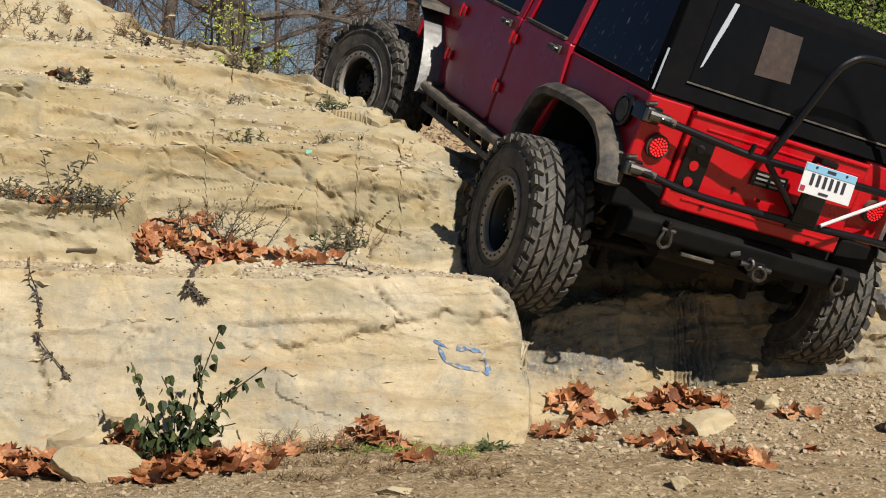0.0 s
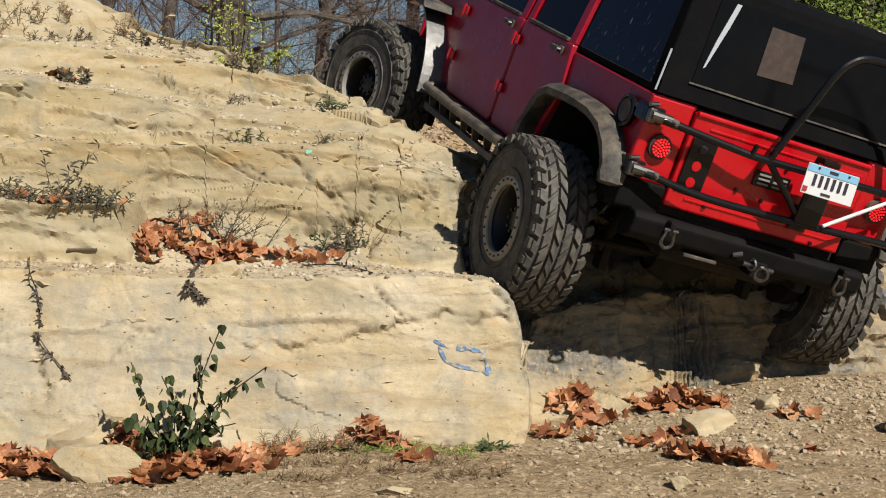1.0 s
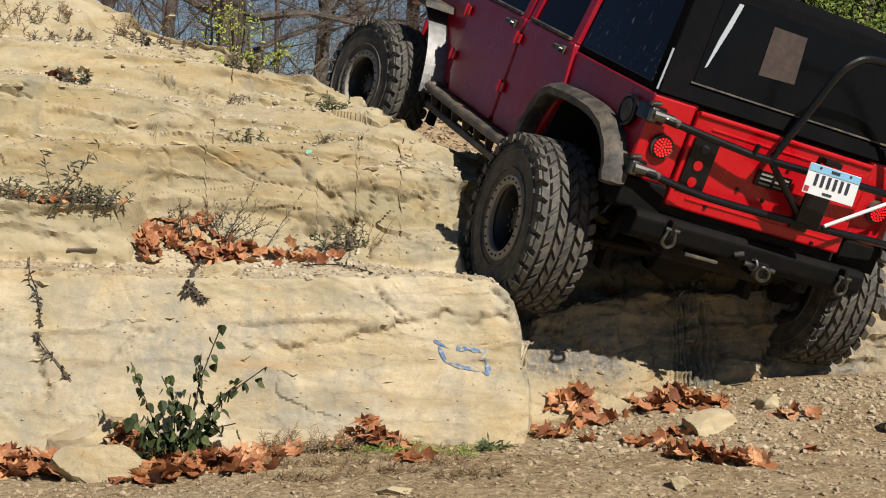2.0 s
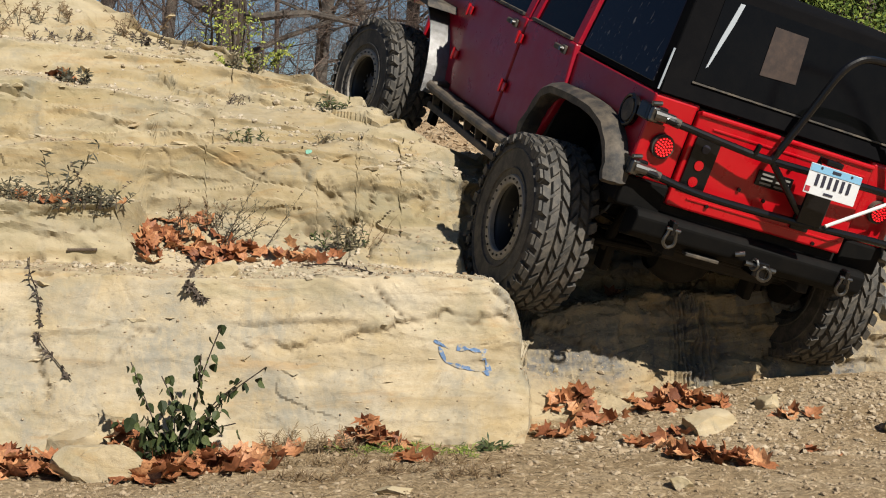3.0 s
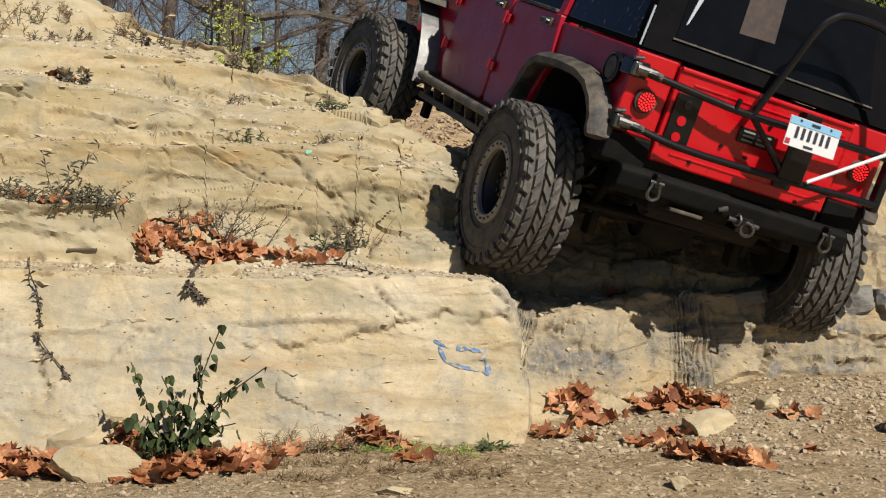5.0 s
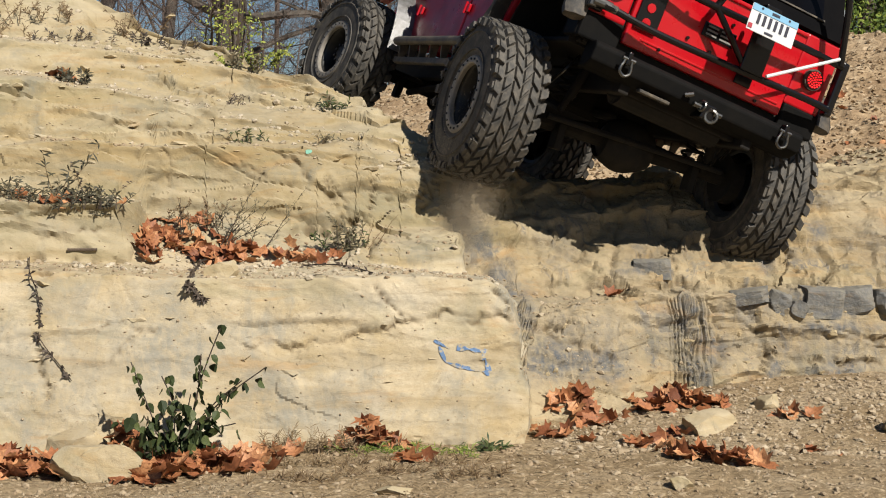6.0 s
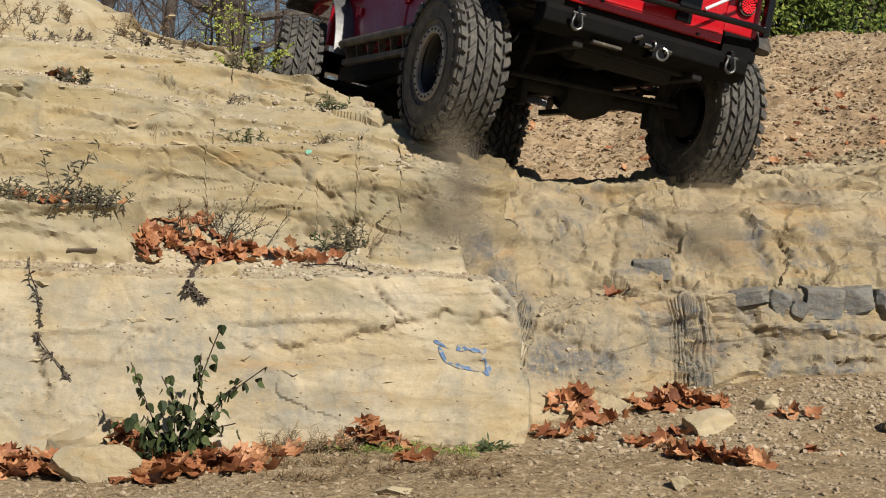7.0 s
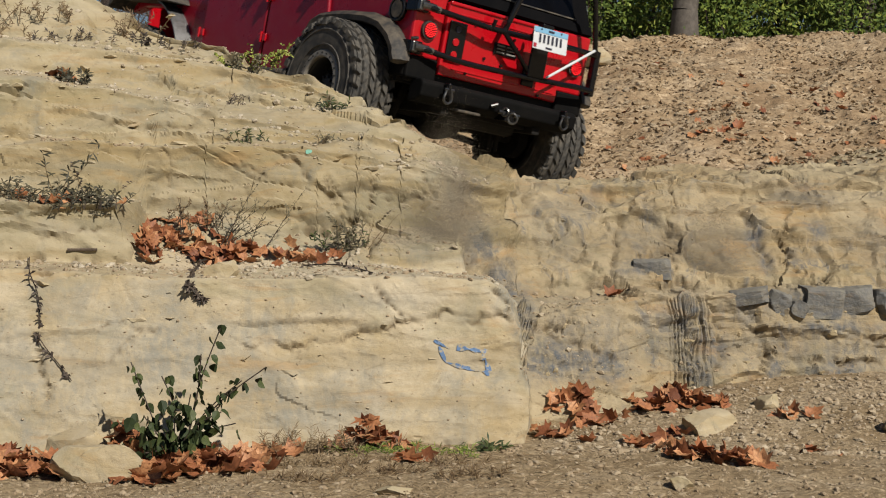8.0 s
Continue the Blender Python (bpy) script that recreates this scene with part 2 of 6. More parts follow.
CANVAS = dusty("black_canvas", (0.0037, 0.0037, 0.0044), (0.0120, 0.0107, 0.0100), 0.85, 0.3, 5, bump=0.3, spec=0.05)
VINYL = dusty("tinted_vinyl_window", (0.00222, 0.00222, 0.00296), (0.01036, 0.00888, 0.00814), 0.20, 0.2, 9, spec=0.13)
BLACK_STEEL = dusty("black_powder_coat", (0.00444, 0.00444, 0.00518), (0.0222, 0.0185, 0.0148), 0.26, 0.15, 9, spec=0.35)
UNDER = dusty("greasy_underbody_black", (0.0112, 0.0105, 0.0098), (0.0422, 0.0337, 0.0239), 0.8, 0.4, 7, spec=0.2)
PLASTIC = dusty("muddy_black_plastic", (0.0222, 0.02072, 0.01924), (0.1776, 0.1406, 0.0962), 0.7, 0.75, 9, bump=0.5)
RUBBER = dusty("dusty_tyre_rubber", (0.037, 0.03478, 0.03182), (0.148, 0.1258, 0.0962), 0.75, 0.8, 14, bump=0.3)
LUG = dusty("worn_tread_rubber", (0.0407, 0.03848, 0.03478), (0.1554, 0.1332, 0.1036), 0.72, 0.8, 18, bump=0.3)
RING = dusty("scuffed_grey_ring", (0.2664, 0.2442, 0.2109), (0.148, 0.1258, 0.0999), 0.55, 0.7, 16, metal=0.2)
WHEEL_BLACK = dusty("black_wheel", (0.00888, 0.00888, 0.00888), (0.0444, 0.037, 0.0296), 0.45, 0.4, 9)
CHROME = dusty("bright_steel", (0.17, 0.17, 0.165), (0.05, 0.042, 0.034), 0.36, 0.8, 14, metal=1.0)
TREADPLATE = dusty("bare_aluminium", (0.24, 0.24, 0.24), (0.10, 0.09, 0.075), 0.5, 0.7, 12, metal=0.8, bump=0.6)
SLIDER = dusty("muddy_steel_slider", (0.037, 0.0333, 0.0296), (0.1924, 0.148, 0.0962), 0.6, 0.8, 8)
WHITE_PLATE = dusty("white_plate", (0.5772, 0.592, 0.6068), (0.407, 0.37, 0.3108), 0.4, 0.2, 20)
SKY_BLUE = Mat("plate_blue", 0.4).color((0.185, 0.3848, 0.555)).m
INK = Mat("dark_ink", 0.5).color((0.02, 0.02, 0.035)).m
RED_INK = Mat("red_sticker", 0.5).color((0.333, 0.0222, 0.037)).m
BROWN_PATCH = dusty("brown_patch", (0.02072, 0.0111, 0.0074), (0.0629, 0.037, 0.02368), 0.5, 0.8, 20)
PALE_TRIM_GLARE = Mat("pale_piping", 0.5).color((0.3108, 0.3404, 0.37)).m
GREY_DECAL = Mat("grey_decal", 0.5).color((0.222, 0.2146, 0.1998)).m
LENS = Mat("red_lens", 0.25, coat=0.3).color((0.14, 0.002, 0.005)).m
LED = Mat("lit_red_diodes", 0.4).color((0.8, 0.02, 0.02))
LED.p.inputs["Emission Color"].default_value = (1.0, 0.012, 0.02, 1)
LED.p.inputs["Emission Strength"].default_value = 1.3
LED = LED.m


def leaf_material(name, a, b, c, rough=0.6):
    m = Mat(name, rough=rough, spec=0.3)
    rnd = m.n("ShaderNodeObjectInfo").outputs["Random"]
    isl = m.n("ShaderNodeNewGeometry").outputs["Random Per Island"]
    f = m.mix(0.5, rnd, isl)
    col = m.ramp(f, (0.25, a), (0.5, b), (0.75, c))
    m.color(m.mix(m.ramp(m.noise(60, 4, 0.7), (0.4, 0.5), (0.6, 0.0)), col, tuple(v * 0.55 for v in a)))
    m.p.inputs["Subsurface Weight"].default_value = 0.0
    return m.m


DEAD_LEAF = leaf_material("dry_brown_leaf", (0.15, 0.05, 0.025), (0.33, 0.125, 0.05), (0.50, 0.25, 0.115))
LITTER = leaf_material("crumbled_leaf", (0.15, 0.095, 0.05), (0.28, 0.20, 0.112), (0.40, 0.315, 0.20))
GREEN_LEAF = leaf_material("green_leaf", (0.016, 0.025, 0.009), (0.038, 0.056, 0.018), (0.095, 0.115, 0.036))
WEED_LEAF = leaf_material("grey_green_weed", (0.05, 0.046, 0.028), (0.10, 0.09, 0.052), (0.19, 0.155, 0.09))
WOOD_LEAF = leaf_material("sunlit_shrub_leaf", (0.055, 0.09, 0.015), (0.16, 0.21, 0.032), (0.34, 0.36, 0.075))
STRAW = leaf_material("dry_stalk", (0.1184, 0.074, 0.037), (0.222, 0.1554, 0.0814), (0.3108, 0.2368, 0.1406))
TWIG = leaf_material("dark_twig", (0.0444, 0.0333, 0.0259), (0.074, 0.0555, 0.0407), (0.111, 0.0814, 0.0592))
BARK = dusty("grey_bark", (0.074, 0.0629, 0.0518), (0.1628, 0.1406, 0.1184), 0.9, 0.8, 10, bump=0.9)
FAR_TWIG = leaf_material("far_bare_twigs", (0.065, 0.048, 0.042), (0.125, 0.09, 0.075), (0.21, 0.15, 0.115))
BUMPER = dusty("satin_black_bumper", (0.0065, 0.0065, 0.0065), (0.0195, 0.0163, 0.0130), 0.6, 0.3, 9, spec=0.05)
PALE_STONE = stone_material("pale_stone_chip", (0.37, 0.296, 0.1998), (0.5328, 0.4736, 0.37))
DUST = Mat("drifting_dust", 1.0, spec=0.0).color((0.255, 0.215, 0.16)).m


def splashed_vinyl():
    """Side window vinyl with dried water streaks."""
    m = Mat("splashed_vinyl_window", rough=0.14, spec=0.25)
    streak = m.mix(1.0, m.ramp(m.noise(38, 3, 0.7, (1.0, 1.0, 0.28), 0.3), (0.62, 0.0), (0.68, 1.0)), m.ramp(m.noise(2.6, 3, 0.6), (0.45, 0.0), (0.62, 0.8)), "MULTIPLY")
    m.color(m.mix(streak, (0.003, 0.003, 0.006), (0.20, 0.20, 0.21)))
    m.rough(m.ramp(streak, (0.0, 0.14), (0.5, 0.7)))
    return m.m


SPLASHED = splashed_vinyl()

# ---------- the outcrop: edges of its layers, front to back, as (x, y, z) along each edge ----------
EDGES = {
    "base": [(-2.86, 7.00, -0.01), (-2.09, 7.05, -0.02), (-0.78, 7.25, -0.03), (0.32, 7.38, -0.02), (0.42, 7.42, -0.02), (0.46, 7.80, 0.06), (0.95, 7.95, 0.11), (1.20, 8.25, 0.11), (1.61, 8.42, 0.11), (2.51, 8.62, 0.11), (5.09, 8.90, 0.11)],
    "l1": [(-2.99, 7.30, 0.89), (-2.17, 7.35, 0.88), (-1.27, 7.42, 0.84), (-0.35, 7.50, 0.81), (0.22, 7.55, 0.79), (0.33, 7.55, 0.71), (0.40, 7.50, 0.50), (0.42, 7.45, 0.25), (0.49, 8.15, 0.55), (1.00, 8.38, 0.67), (1.67, 8.64, 0.68), (2.60, 8.80, 0.63), (5.21, 9.10, 0.64)],
    "t1": [(-3.15, 7.70, 0.91), (-2.29, 7.75, 0.90), (-1.37, 8.00, 0.86), (-0.38, 8.15, 0.83), (0.16, 8.20, 0.78), (0.28, 8.55, 0.78), (0.54, 8.65, 0.69), (1.04, 8.75, 0.68), (1.71, 8.80, 0.69), (2.65, 8.95, 0.65), (5.32, 9.30, 0.65)],
    "l2": [(-3.17, 7.75, 1.22), (-2.31, 7.80, 1.21), (-1.69, 7.85, 1.20), (-1.65, 8.00, 0.92), (-1.13, 8.20, 0.89), (-0.40, 8.22, 0.87), (-0.36, 8.22, 0.98), (0.10, 8.25, 0.97), (0.16, 8.40, 0.83), (0.55, 8.85, 0.86), (1.07, 9.00, 0.92), (1.76, 9.05, 0.91), (2.72, 9.20, 0.94), (5.43, 9.50, 0.95)],
    "t2": [(-3.31, 8.10, 1.25), (-2.41, 8.15, 1.25), (-1.77, 8.25, 1.23), (-1.66, 8.40, 1.13), (-0.59, 8.55, 1.04), (-0.01, 8.65, 1.03), (0.25, 8.75, 1.03), (0.57, 9.10, 1.01), (1.11, 9.30, 1.08), (1.82, 9.35, 1.10), (2.81, 9.50, 1.14), (5.61, 9.80, 1.17)],
    "l3": [(-3.35, 8.19, 1.53), (-2.44, 8.24, 1.51), (-1.84, 8.33, 1.52), (-0.99, 8.59, 1.50), (-0.47, 8.68, 1.47), (-0.03, 8.78, 1.38), (0.17, 8.82, 1.32), (0.32, 8.95, 1.26), (0.78, 9.55, 1.28), (1.89, 9.70, 1.29), (2.90, 9.80, 1.31), (5.78, 10.10, 1.36)],
    "t3": [(-3.48, 8.50, 1.55), (-2.51, 8.50, 1.54), (-1.02, 8.85, 1.55), (-0.49, 8.95, 1.55), (-0.08, 9.00, 1.48), (0.23, 9.12, 1.41), (0.79, 9.72, 1.34), (1.94, 9.95, 1.35), (2.99, 10.10, 1.37), (5.95, 10.40, 1.42)],
    "l4": [(-3.52, 8.60, 1.87), (-2.54, 8.60, 1.87), (-1.93, 8.75, 1.86), (-1.29, 8.89, 1.73), (-0.76, 9.00, 1.67), (-0.32, 9.15, 1.62), (-0.08, 9.10, 1.55), (0.23, 9.22, 1.45), (0.83, 9.78, 1.35), (2.01, 10.30, 1.36), (3.11, 10.50, 1.40), (6.18, 10.80, 1.46)],
    "t4": [(-3.72, 9.10, 1.96), (-2.69, 9.10, 1.95), (-2.05, 9.30, 1.95), (-1.37, 9.45, 1.83), (-0.80, 9.50, 1.79), (-0.33, 9.34, 1.68), (-0.08, 9.18, 1.56), (0.23, 9.30, 1.45), (0.84, 9.85, 1.36), (2.04, 10.50, 1.37), (3.17, 10.70, 1.42), (6.29, 11.00, 1.48)],
    "l5": [(-3.77, 9.22, 2.17), (-2.73, 9.22, 2.14), (-2.08, 9.42, 2.12), (-1.39, 9.57, 2.02), (-0.89, 9.61, 1.93), (-0.33, 9.37, 1.70), (-0.08, 9.20, 1.57), (0.23, 9.33, 1.46), (0.84, 9.90, 1.36), (2.06, 10.60, 1.38), (3.20, 10.80, 1.44), (6.41, 11.20, 1.51)],
    "t5": [(-4.09, 10.00, 2.29), (-2.96, 10.00, 2.26), (-2.23, 10.10, 2.22), (-1.45, 10.00, 2.12), (-0.90, 9.76, 1.95), (-0.33, 9.39, 1.71), (-0.08, 9.22, 1.58), (0.23, 9.36, 1.46), (0.85, 9.93, 1.36), (2.08, 10.70, 1.38), (3.22, 10.90, 1.45), (6.52, 11.40, 1.52)],
    "ridge": [(-4.26, 10.42, 2.81), (-3.08, 10.42, 2.76), (-2.63, 10.48, 2.64), (-2.36, 10.52, 2.54), (-1.91, 10.47, 2.39), (-1.45, 10.25, 2.28), (-1.31, 10.10, 2.15), (-0.83, 9.80, 1.99), (-0.52, 9.60, 1.84), (-0.30, 9.40, 1.75), (-0.08, 9.25, 1.58), (0.23, 9.40, 1.46), (0.85, 9.97, 1.36), (2.10, 10.80, 1.39), (3.25, 11.00, 1.46), (6.58, 11.50, 1.53)],
    "back": [(-4.6, 12.2, 2.95), (-2.95, 12.0, 2.1), (-2.4, 11.7, 1.8), (-1.5, 11.0, 1.68), (-0.67, 10.35, 1.40), (-0.3, 9.95, 1.44), (0.15, 9.6, 1.40), (0.6, 10.4, 1.12), (1.1, 10.8, 1.08), (2.0, 11.2, 1.2), (3.3, 11.6, 1.45), (6.58, 12.1, 1.6)],
    "rear": [(-4.6, 14.4, 2.9), (-2.4, 14.4, 1.80), (-1.1, 14.3, 1.52), (0.6, 14.2, 1.15), (2.0, 14.2, 1.55), (6.58, 14.4, 1.9)],
}


def edge_at(key, x):
    a = np.array(EDGES[key])
    return np.interp(x, a[:, 0], a[:, 1]), np.interp(x, a[:, 0], a[:, 2])


def steady(c):
    """The same cell centre for all spots of one cell."""
    return Vector((round(c.x, 2), round(c.y, 2), round(c.z, 2)))


def lump(v, cells, amount, joint, depth):
    """Blocks that stand proud by different amounts, with open joints between them."""
    w = Vector((v.x * cells[0], v.y * cells[1], v.z * cells[2]))
    d, pts = noise.voronoi(w)
    h = noise.cell(steady(pts[0]) * 7.31) * 2 - 1
    gap = d[1] - d[0]
    edge = min(1.0, gap / 0.12)
    return amount * h * edge - depth * max(0.0, 1 - gap / joint)


def facet(w, cells, amount, salt):
    """Shallow scoops that meet in crisp ridges, as stone breaks."""
    q = Vector((w.x * cells[0], w.y * cells[1], w.z * cells[2]))
    best = 9.0
    for c in noise.voronoi(q)[1]:
        tilt = noise.cell_vector(steady(c) * 5.3 + Vector((salt, 0.5, 0.5))) * 2 - Vector((1, 1, 1))
        r = q - c
        best = min(best, 0.5 * tilt.y + 0.7 * tilt.dot(r) + 0.7 * r.length_squared)
    return amount * (best - 0.1)


def bent(v, k, amount):
    return Vector((v.x + amount * noise.noise(v * k), v.y + amount * noise.noise(v * k + Vector((5, 9, 2))), v.z + 0.45 * amount * noise.noise(v * k + Vector((1, 4, 8)))))


def beds(w, per, amount, width):
    """Flat beds with crisp edges, each broken into lengths that stand proud or lie back."""
    q = w.z * per + 0.35 * noise.noise(Vector((w.x * 0.6, w.y * 0.6, 3)))
    k = math.floor(q)
    f = q - k

    def stand(n):
        s = w.x * width + noise.cell(Vector((n * 3.7 + 0.5, 1.5, 0.5))) * 9
        c = math.floor(s)
        g = min(1.0, (s - c) / 0.06)
        a = noise.cell(Vector((n * 5.1 + 0.5, c + 0.5, 7.5)))
        b = noise.cell(Vector((n * 5.1 + 0.5, c - 0.5, 7.5)))
        return a * g + b * (1 - g)

    e = min(1.0, f / 0.16)
    return amount * ((stand(k) * e + stand(k - 1) * (1 - e)) * 2 - 1)


def slabs(w):
    """Broad slabs whose lower lips overhang a little along wandering lines, and die out sideways."""
    out = 0.0
    for n, (per, tilt, rise) in enumerate(((1.9, -0.18, 0.022), (1.25, 0.20, 0.018))):
        line = (w.z + 0.24 * noise.noise(Vector((w.x * 0.8, w.y, 4.0 + 9 * n))) + 0.05 * noise.noise(Vector((w.x * 4.5, w.y * 4, 2.0 + 9 * n))) + tilt * w.x) * per
        k = math.floor(line)
        f = line - k
        here = max(0.0, min(1.0, noise.noise(Vector((w.x * 1.1, 2.0 + 5 * n, k * 3.3))) * 4 + 0.5))
        lip = min(1.0, f / (0.016 * per)) * (1 - f) ** 2
        out += rise * lip * here
    return out


def strata(v):
    """The pale sandstone: thin bedding, flat lens-shaped blocks, soft wear."""
    lean = Vector((v.x, v.y, v.z + 0.05 * v.x + 0.03 * v.y))
    w = bent(lean, 1.7, 0.16)
    big = lump(w, (0.85, 0.85, 2.6), 0.020 + 0.012 * max(0.0, min(1.0, v.z - 0.9)), 0.022, 0.012)
    up = max(0.0, min(1.0, (v.z - 0.86) * 4))
    small = lump(bent(lean, 4.0, 0.06), (2.3, 2.0, 8.5), 0.002 + 0.005 * up, 0.03, 0.004 * up)
    soft = noise.noise(Vector((w.x * 0.45, w.y * 0.45, w.z * 15))) * (0.0015 + 0.001 * up)
    swell = noise.noise(Vector((w.x * 1.1, w.y * 1.1 + 7, w.z * 1.9))) * 0.034
    fine = noise.fractal(Vector((v.x * 8, v.y * 8, lean.z * 14)), 0.8, 2.1, 4) * (0.005 + 0.002 * up)
    flat = beds(w, 5.5, 0.002 + 0.003 * up, 0.7)
    end = max(0.0, min(1.0, (v.x + 1.3) / 0.5))
    chips = facet(bent(lean, 2.5, 0.08), (1.7, 1.7, 3.0), up * (0.022 + 0.034 * end), 3.0) + facet(bent(lean, 5.0, 0.05), (4.5, 4.5, 7.0), up * (0.007 + 0.012 * end), 8.0)
    block = facet(bent(lean, 1.2, 0.12), (0.8, 0.8, 1.8), 0.020 * (1 - up), 5.0) + facet(bent(lean, 4.0, 0.06), (3.2, 3.2, 6.0), 0.010 * max(0.0, min(1.0, (0.42 - v.z) / 0.15)), 6.0)
    return chips + block + big * (0.45 + 0.55 * up) + small + soft + swell * 0.8 + fine + flat * 0.8 + slabs(w) * (0.15 + 0.20 * up)


def rough_wall(v):
    """The weathered face in the gully: chips, shelves and a fluted column."""
    w = bent(v, 2.2, 0.20)
    chips = lump(w, (1.3, 1.1, 3.0), 0.028, 0.030, 0.018)
    small = lump(bent(v, 5.0, 0.08), (4.5, 3.5, 5.0), 0.013, 0.05, 0.008)
    flutes = noise.noise(Vector((v.x * 30 + noise.noise(v * 5), v.y * 2, v.z * 1.4))) * 0.005
    fine = noise.fractal(Vector((v.x * 9, v.y * 9, v.z * 10)), 0.8, 2.1, 4) * 0.013
    flat = beds(w, 4.0, 0.014, 1.1) + beds(bent(v, 3.0, 0.08), 15.0, 0.004, 2.4)
    broken = facet(bent(v, 3.0, 0.10), (2.0, 1.6, 2.6), 0.045, 2.0) + facet(bent(v, 6.0, 0.06), (5.5, 4.5, 7.0), 0.016, 4.0)
    return broken + chips * 0.7 + small * 0.7 + flutes + fine * 0.8 + flat + slabs(w)


def gully_share(v):
    """0 in the sandstone, 1 in the banded rock: the contact runs back along the gully's side."""
    back = max(0.0, min(1.0, (v.y - 7.95) / 0.4))
    edge = 0.44 - 0.36 * back - 0.10 * max(0.0, min(1.0, (v.z - 1.2) / 0.3))
    return max(0.0, min(1.0, (v.x + 0.10 * noise.noise(Vector((3, v.y * 2, v.z * 2.5))) - edge) / 0.16 + 0.5))


def relief(p):
    v = Vector(p)
    k = gully_share(v)
    return strata(v) * (1 - k) + rough_wall(v) * k if 0 < k < 1 else (rough_wall(v) if k >= 1 else strata(v))


# single cracks and lips of the rock: depth, half width, lip, then its course (x, z)
CRACKS = [
    (0.030, 0.010, 0.010, [(-1.07, 0.513), (-0.935, 0.476), (-0.69, 0.477), (-0.41, 0.529), (-0.20, 0.586), (0.02, 0.631), (0.23, 0.619)]),
    (0.020, 0.010, 0.0, [(-0.353, 0.817), (-0.271, 0.678), (-0.203, 0.586)]),
    (0.010, 0.009, 0.008, [(-1.75, 0.57), (-1.58, 0.595), (-1.35, 0.55)]),
    (0.012, 0.010, 0.0, [(-1.66, 0.393), (-1.52, 0.525), (-1.49, 0.591)]),
    (0.035, 0.014, 0.015, [(0.217, 0.787), (0.33, 0.688), (0.316, 0.618), (0.045, 0.578)]),
    (0.045, 0.016, 0.020, [(-1.97, 0.529), (-1.945, 0.37), (-1.90, 0.216)]),
    (0.050, 0.014, 0.018, [(-2.31, 0.901), (-1.91, 0.854), (-1.58, 0.865)]),
]
CRACKS += [
    (0.018, 0.010, 0.010, [(-2.15, 1.001), (-1.93, 1.028), (-1.73, 1.068)]),
    (0.090, 0.022, 0.050, [(-0.90, 1.015), (-0.72, 1.03), (-0.564, 1.05), (-0.43, 1.103)]),
    (0.030, 0.012, 0.020, [(-1.005, 1.471), (-0.827, 1.383), (-0.68, 1.243), (-0.598, 1.113)]),
    (0.045, 0.014, 0.0, [(-0.423, 1.324), (-0.40, 1.194), (-0.43, 1.103)]),
    (0.014, 0.008, 0.008, [(-1.236, 1.389), (-1.08, 1.357), (-0.985, 1.308)]),
    (0.035, 0.012, 0.015, [(-0.131, 1.357), (-0.046, 1.225), (-0.161, 1.046)]),
]
CRACKS += [
    (0.035, 0.012, 0.018, [(-0.373, 1.177), (-0.145, 1.193), (-0.03, 1.258)]),
    (0.030, 0.012, 0.0, [(-0.70, 1.33), (-0.62, 1.24), (-0.55, 1.14)]),
    (0.016, 0.010, 0.0, [(-1.60, 1.522), (-1.53, 1.357), (-1.55, 1.229)]),
    (0.022, 0.010, 0.010, [(-1.90, 1.93), (-1.62, 1.86), (-1.31, 1.81), (-0.95, 1.76)]),
    (0.030, 0.012, 0.012, [(-2.38, 1.882), (-2.43, 1.80), (-2.46, 1.70)]),
    (0.022, 0.010, 0.012, [(-2.00, 1.62), (-1.72, 1.60), (-1.40, 1.62)]),
]
WALL_CRACKS = [
    (0.045, 0.014, 0.040, [(0.45, 0.70), (0.71, 0.683), (0.96, 0.667), (1.39, 0.68), (1.75, 0.668), (2.10, 0.67), (2.36, 0.681), (2.90, 0.669)]),
    (0.050, 0.016, 0.0, [(1.056, 1.249), (1.10, 1.004), (1.007, 0.789), (1.004, 0.673)]),
    (0.035, 0.012, 0.020, [(1.10, 0.827), (1.38, 0.841), (1.36, 0.689)]),
    (0.040, 0.016, 0.0, [(0.41, 1.322), (0.606, 1.048), (0.726, 0.854)]),
    (0.055, 0.018, 0.0, [(1.852, 1.143), (1.958, 0.936), (1.985, 0.709)]),
    (0.055, 0.014, 0.030, [(0.484, 0.504), (0.60, 0.490), (0.674, 0.499), (0.70, 0.56)]),
]
WALL_CRACKS += [
    (0.012, 0.012, 0.022, [(0.431, 0.501), (0.764, 0.395), (1.049, 0.296)]),
    (0.040, 0.014, 0.0, [(1.54, 0.646), (1.60, 0.393), (1.55, 0.139)]),
    (0.030, 0.012, 0.025, [(1.64, 0.45), (1.99, 0.42), (2.57, 0.37), (2.9, 0.36)]),
    (0.060, 0.016, 0.0, [(1.811, 0.132), (1.85, 0.274), (1.988, 0.326)]),
    (0.035, 0.012, 0.025, [(1.975, 0.268), (2.25, 0.242), (2.58, 0.236), (2.9, 0.23)]),
    (0.040, 0.014, 0.030, [(1.943, 1.284), (2.26, 1.248), (2.90, 1.247)]),
]
WALL_CRACKS += [
    (0.045, 0.016, 0.0, [(2.167, 1.072), (2.106, 0.903), (2.13, 0.805)]),
    (0.040, 0.014, 0.0, [(1.50, 1.33), (1.448, 1.144), (1.343, 0.849)]),
    (0.030, 0.014, 0.020, [(0.30, 1.024), (0.493, 0.953), (0.731, 0.884)]),
    (0.045, 0.014, 0.0, [(2.02, 0.80), (2.10, 0.76), (2.18, 0.72), (2.24, 0.69)]),
]
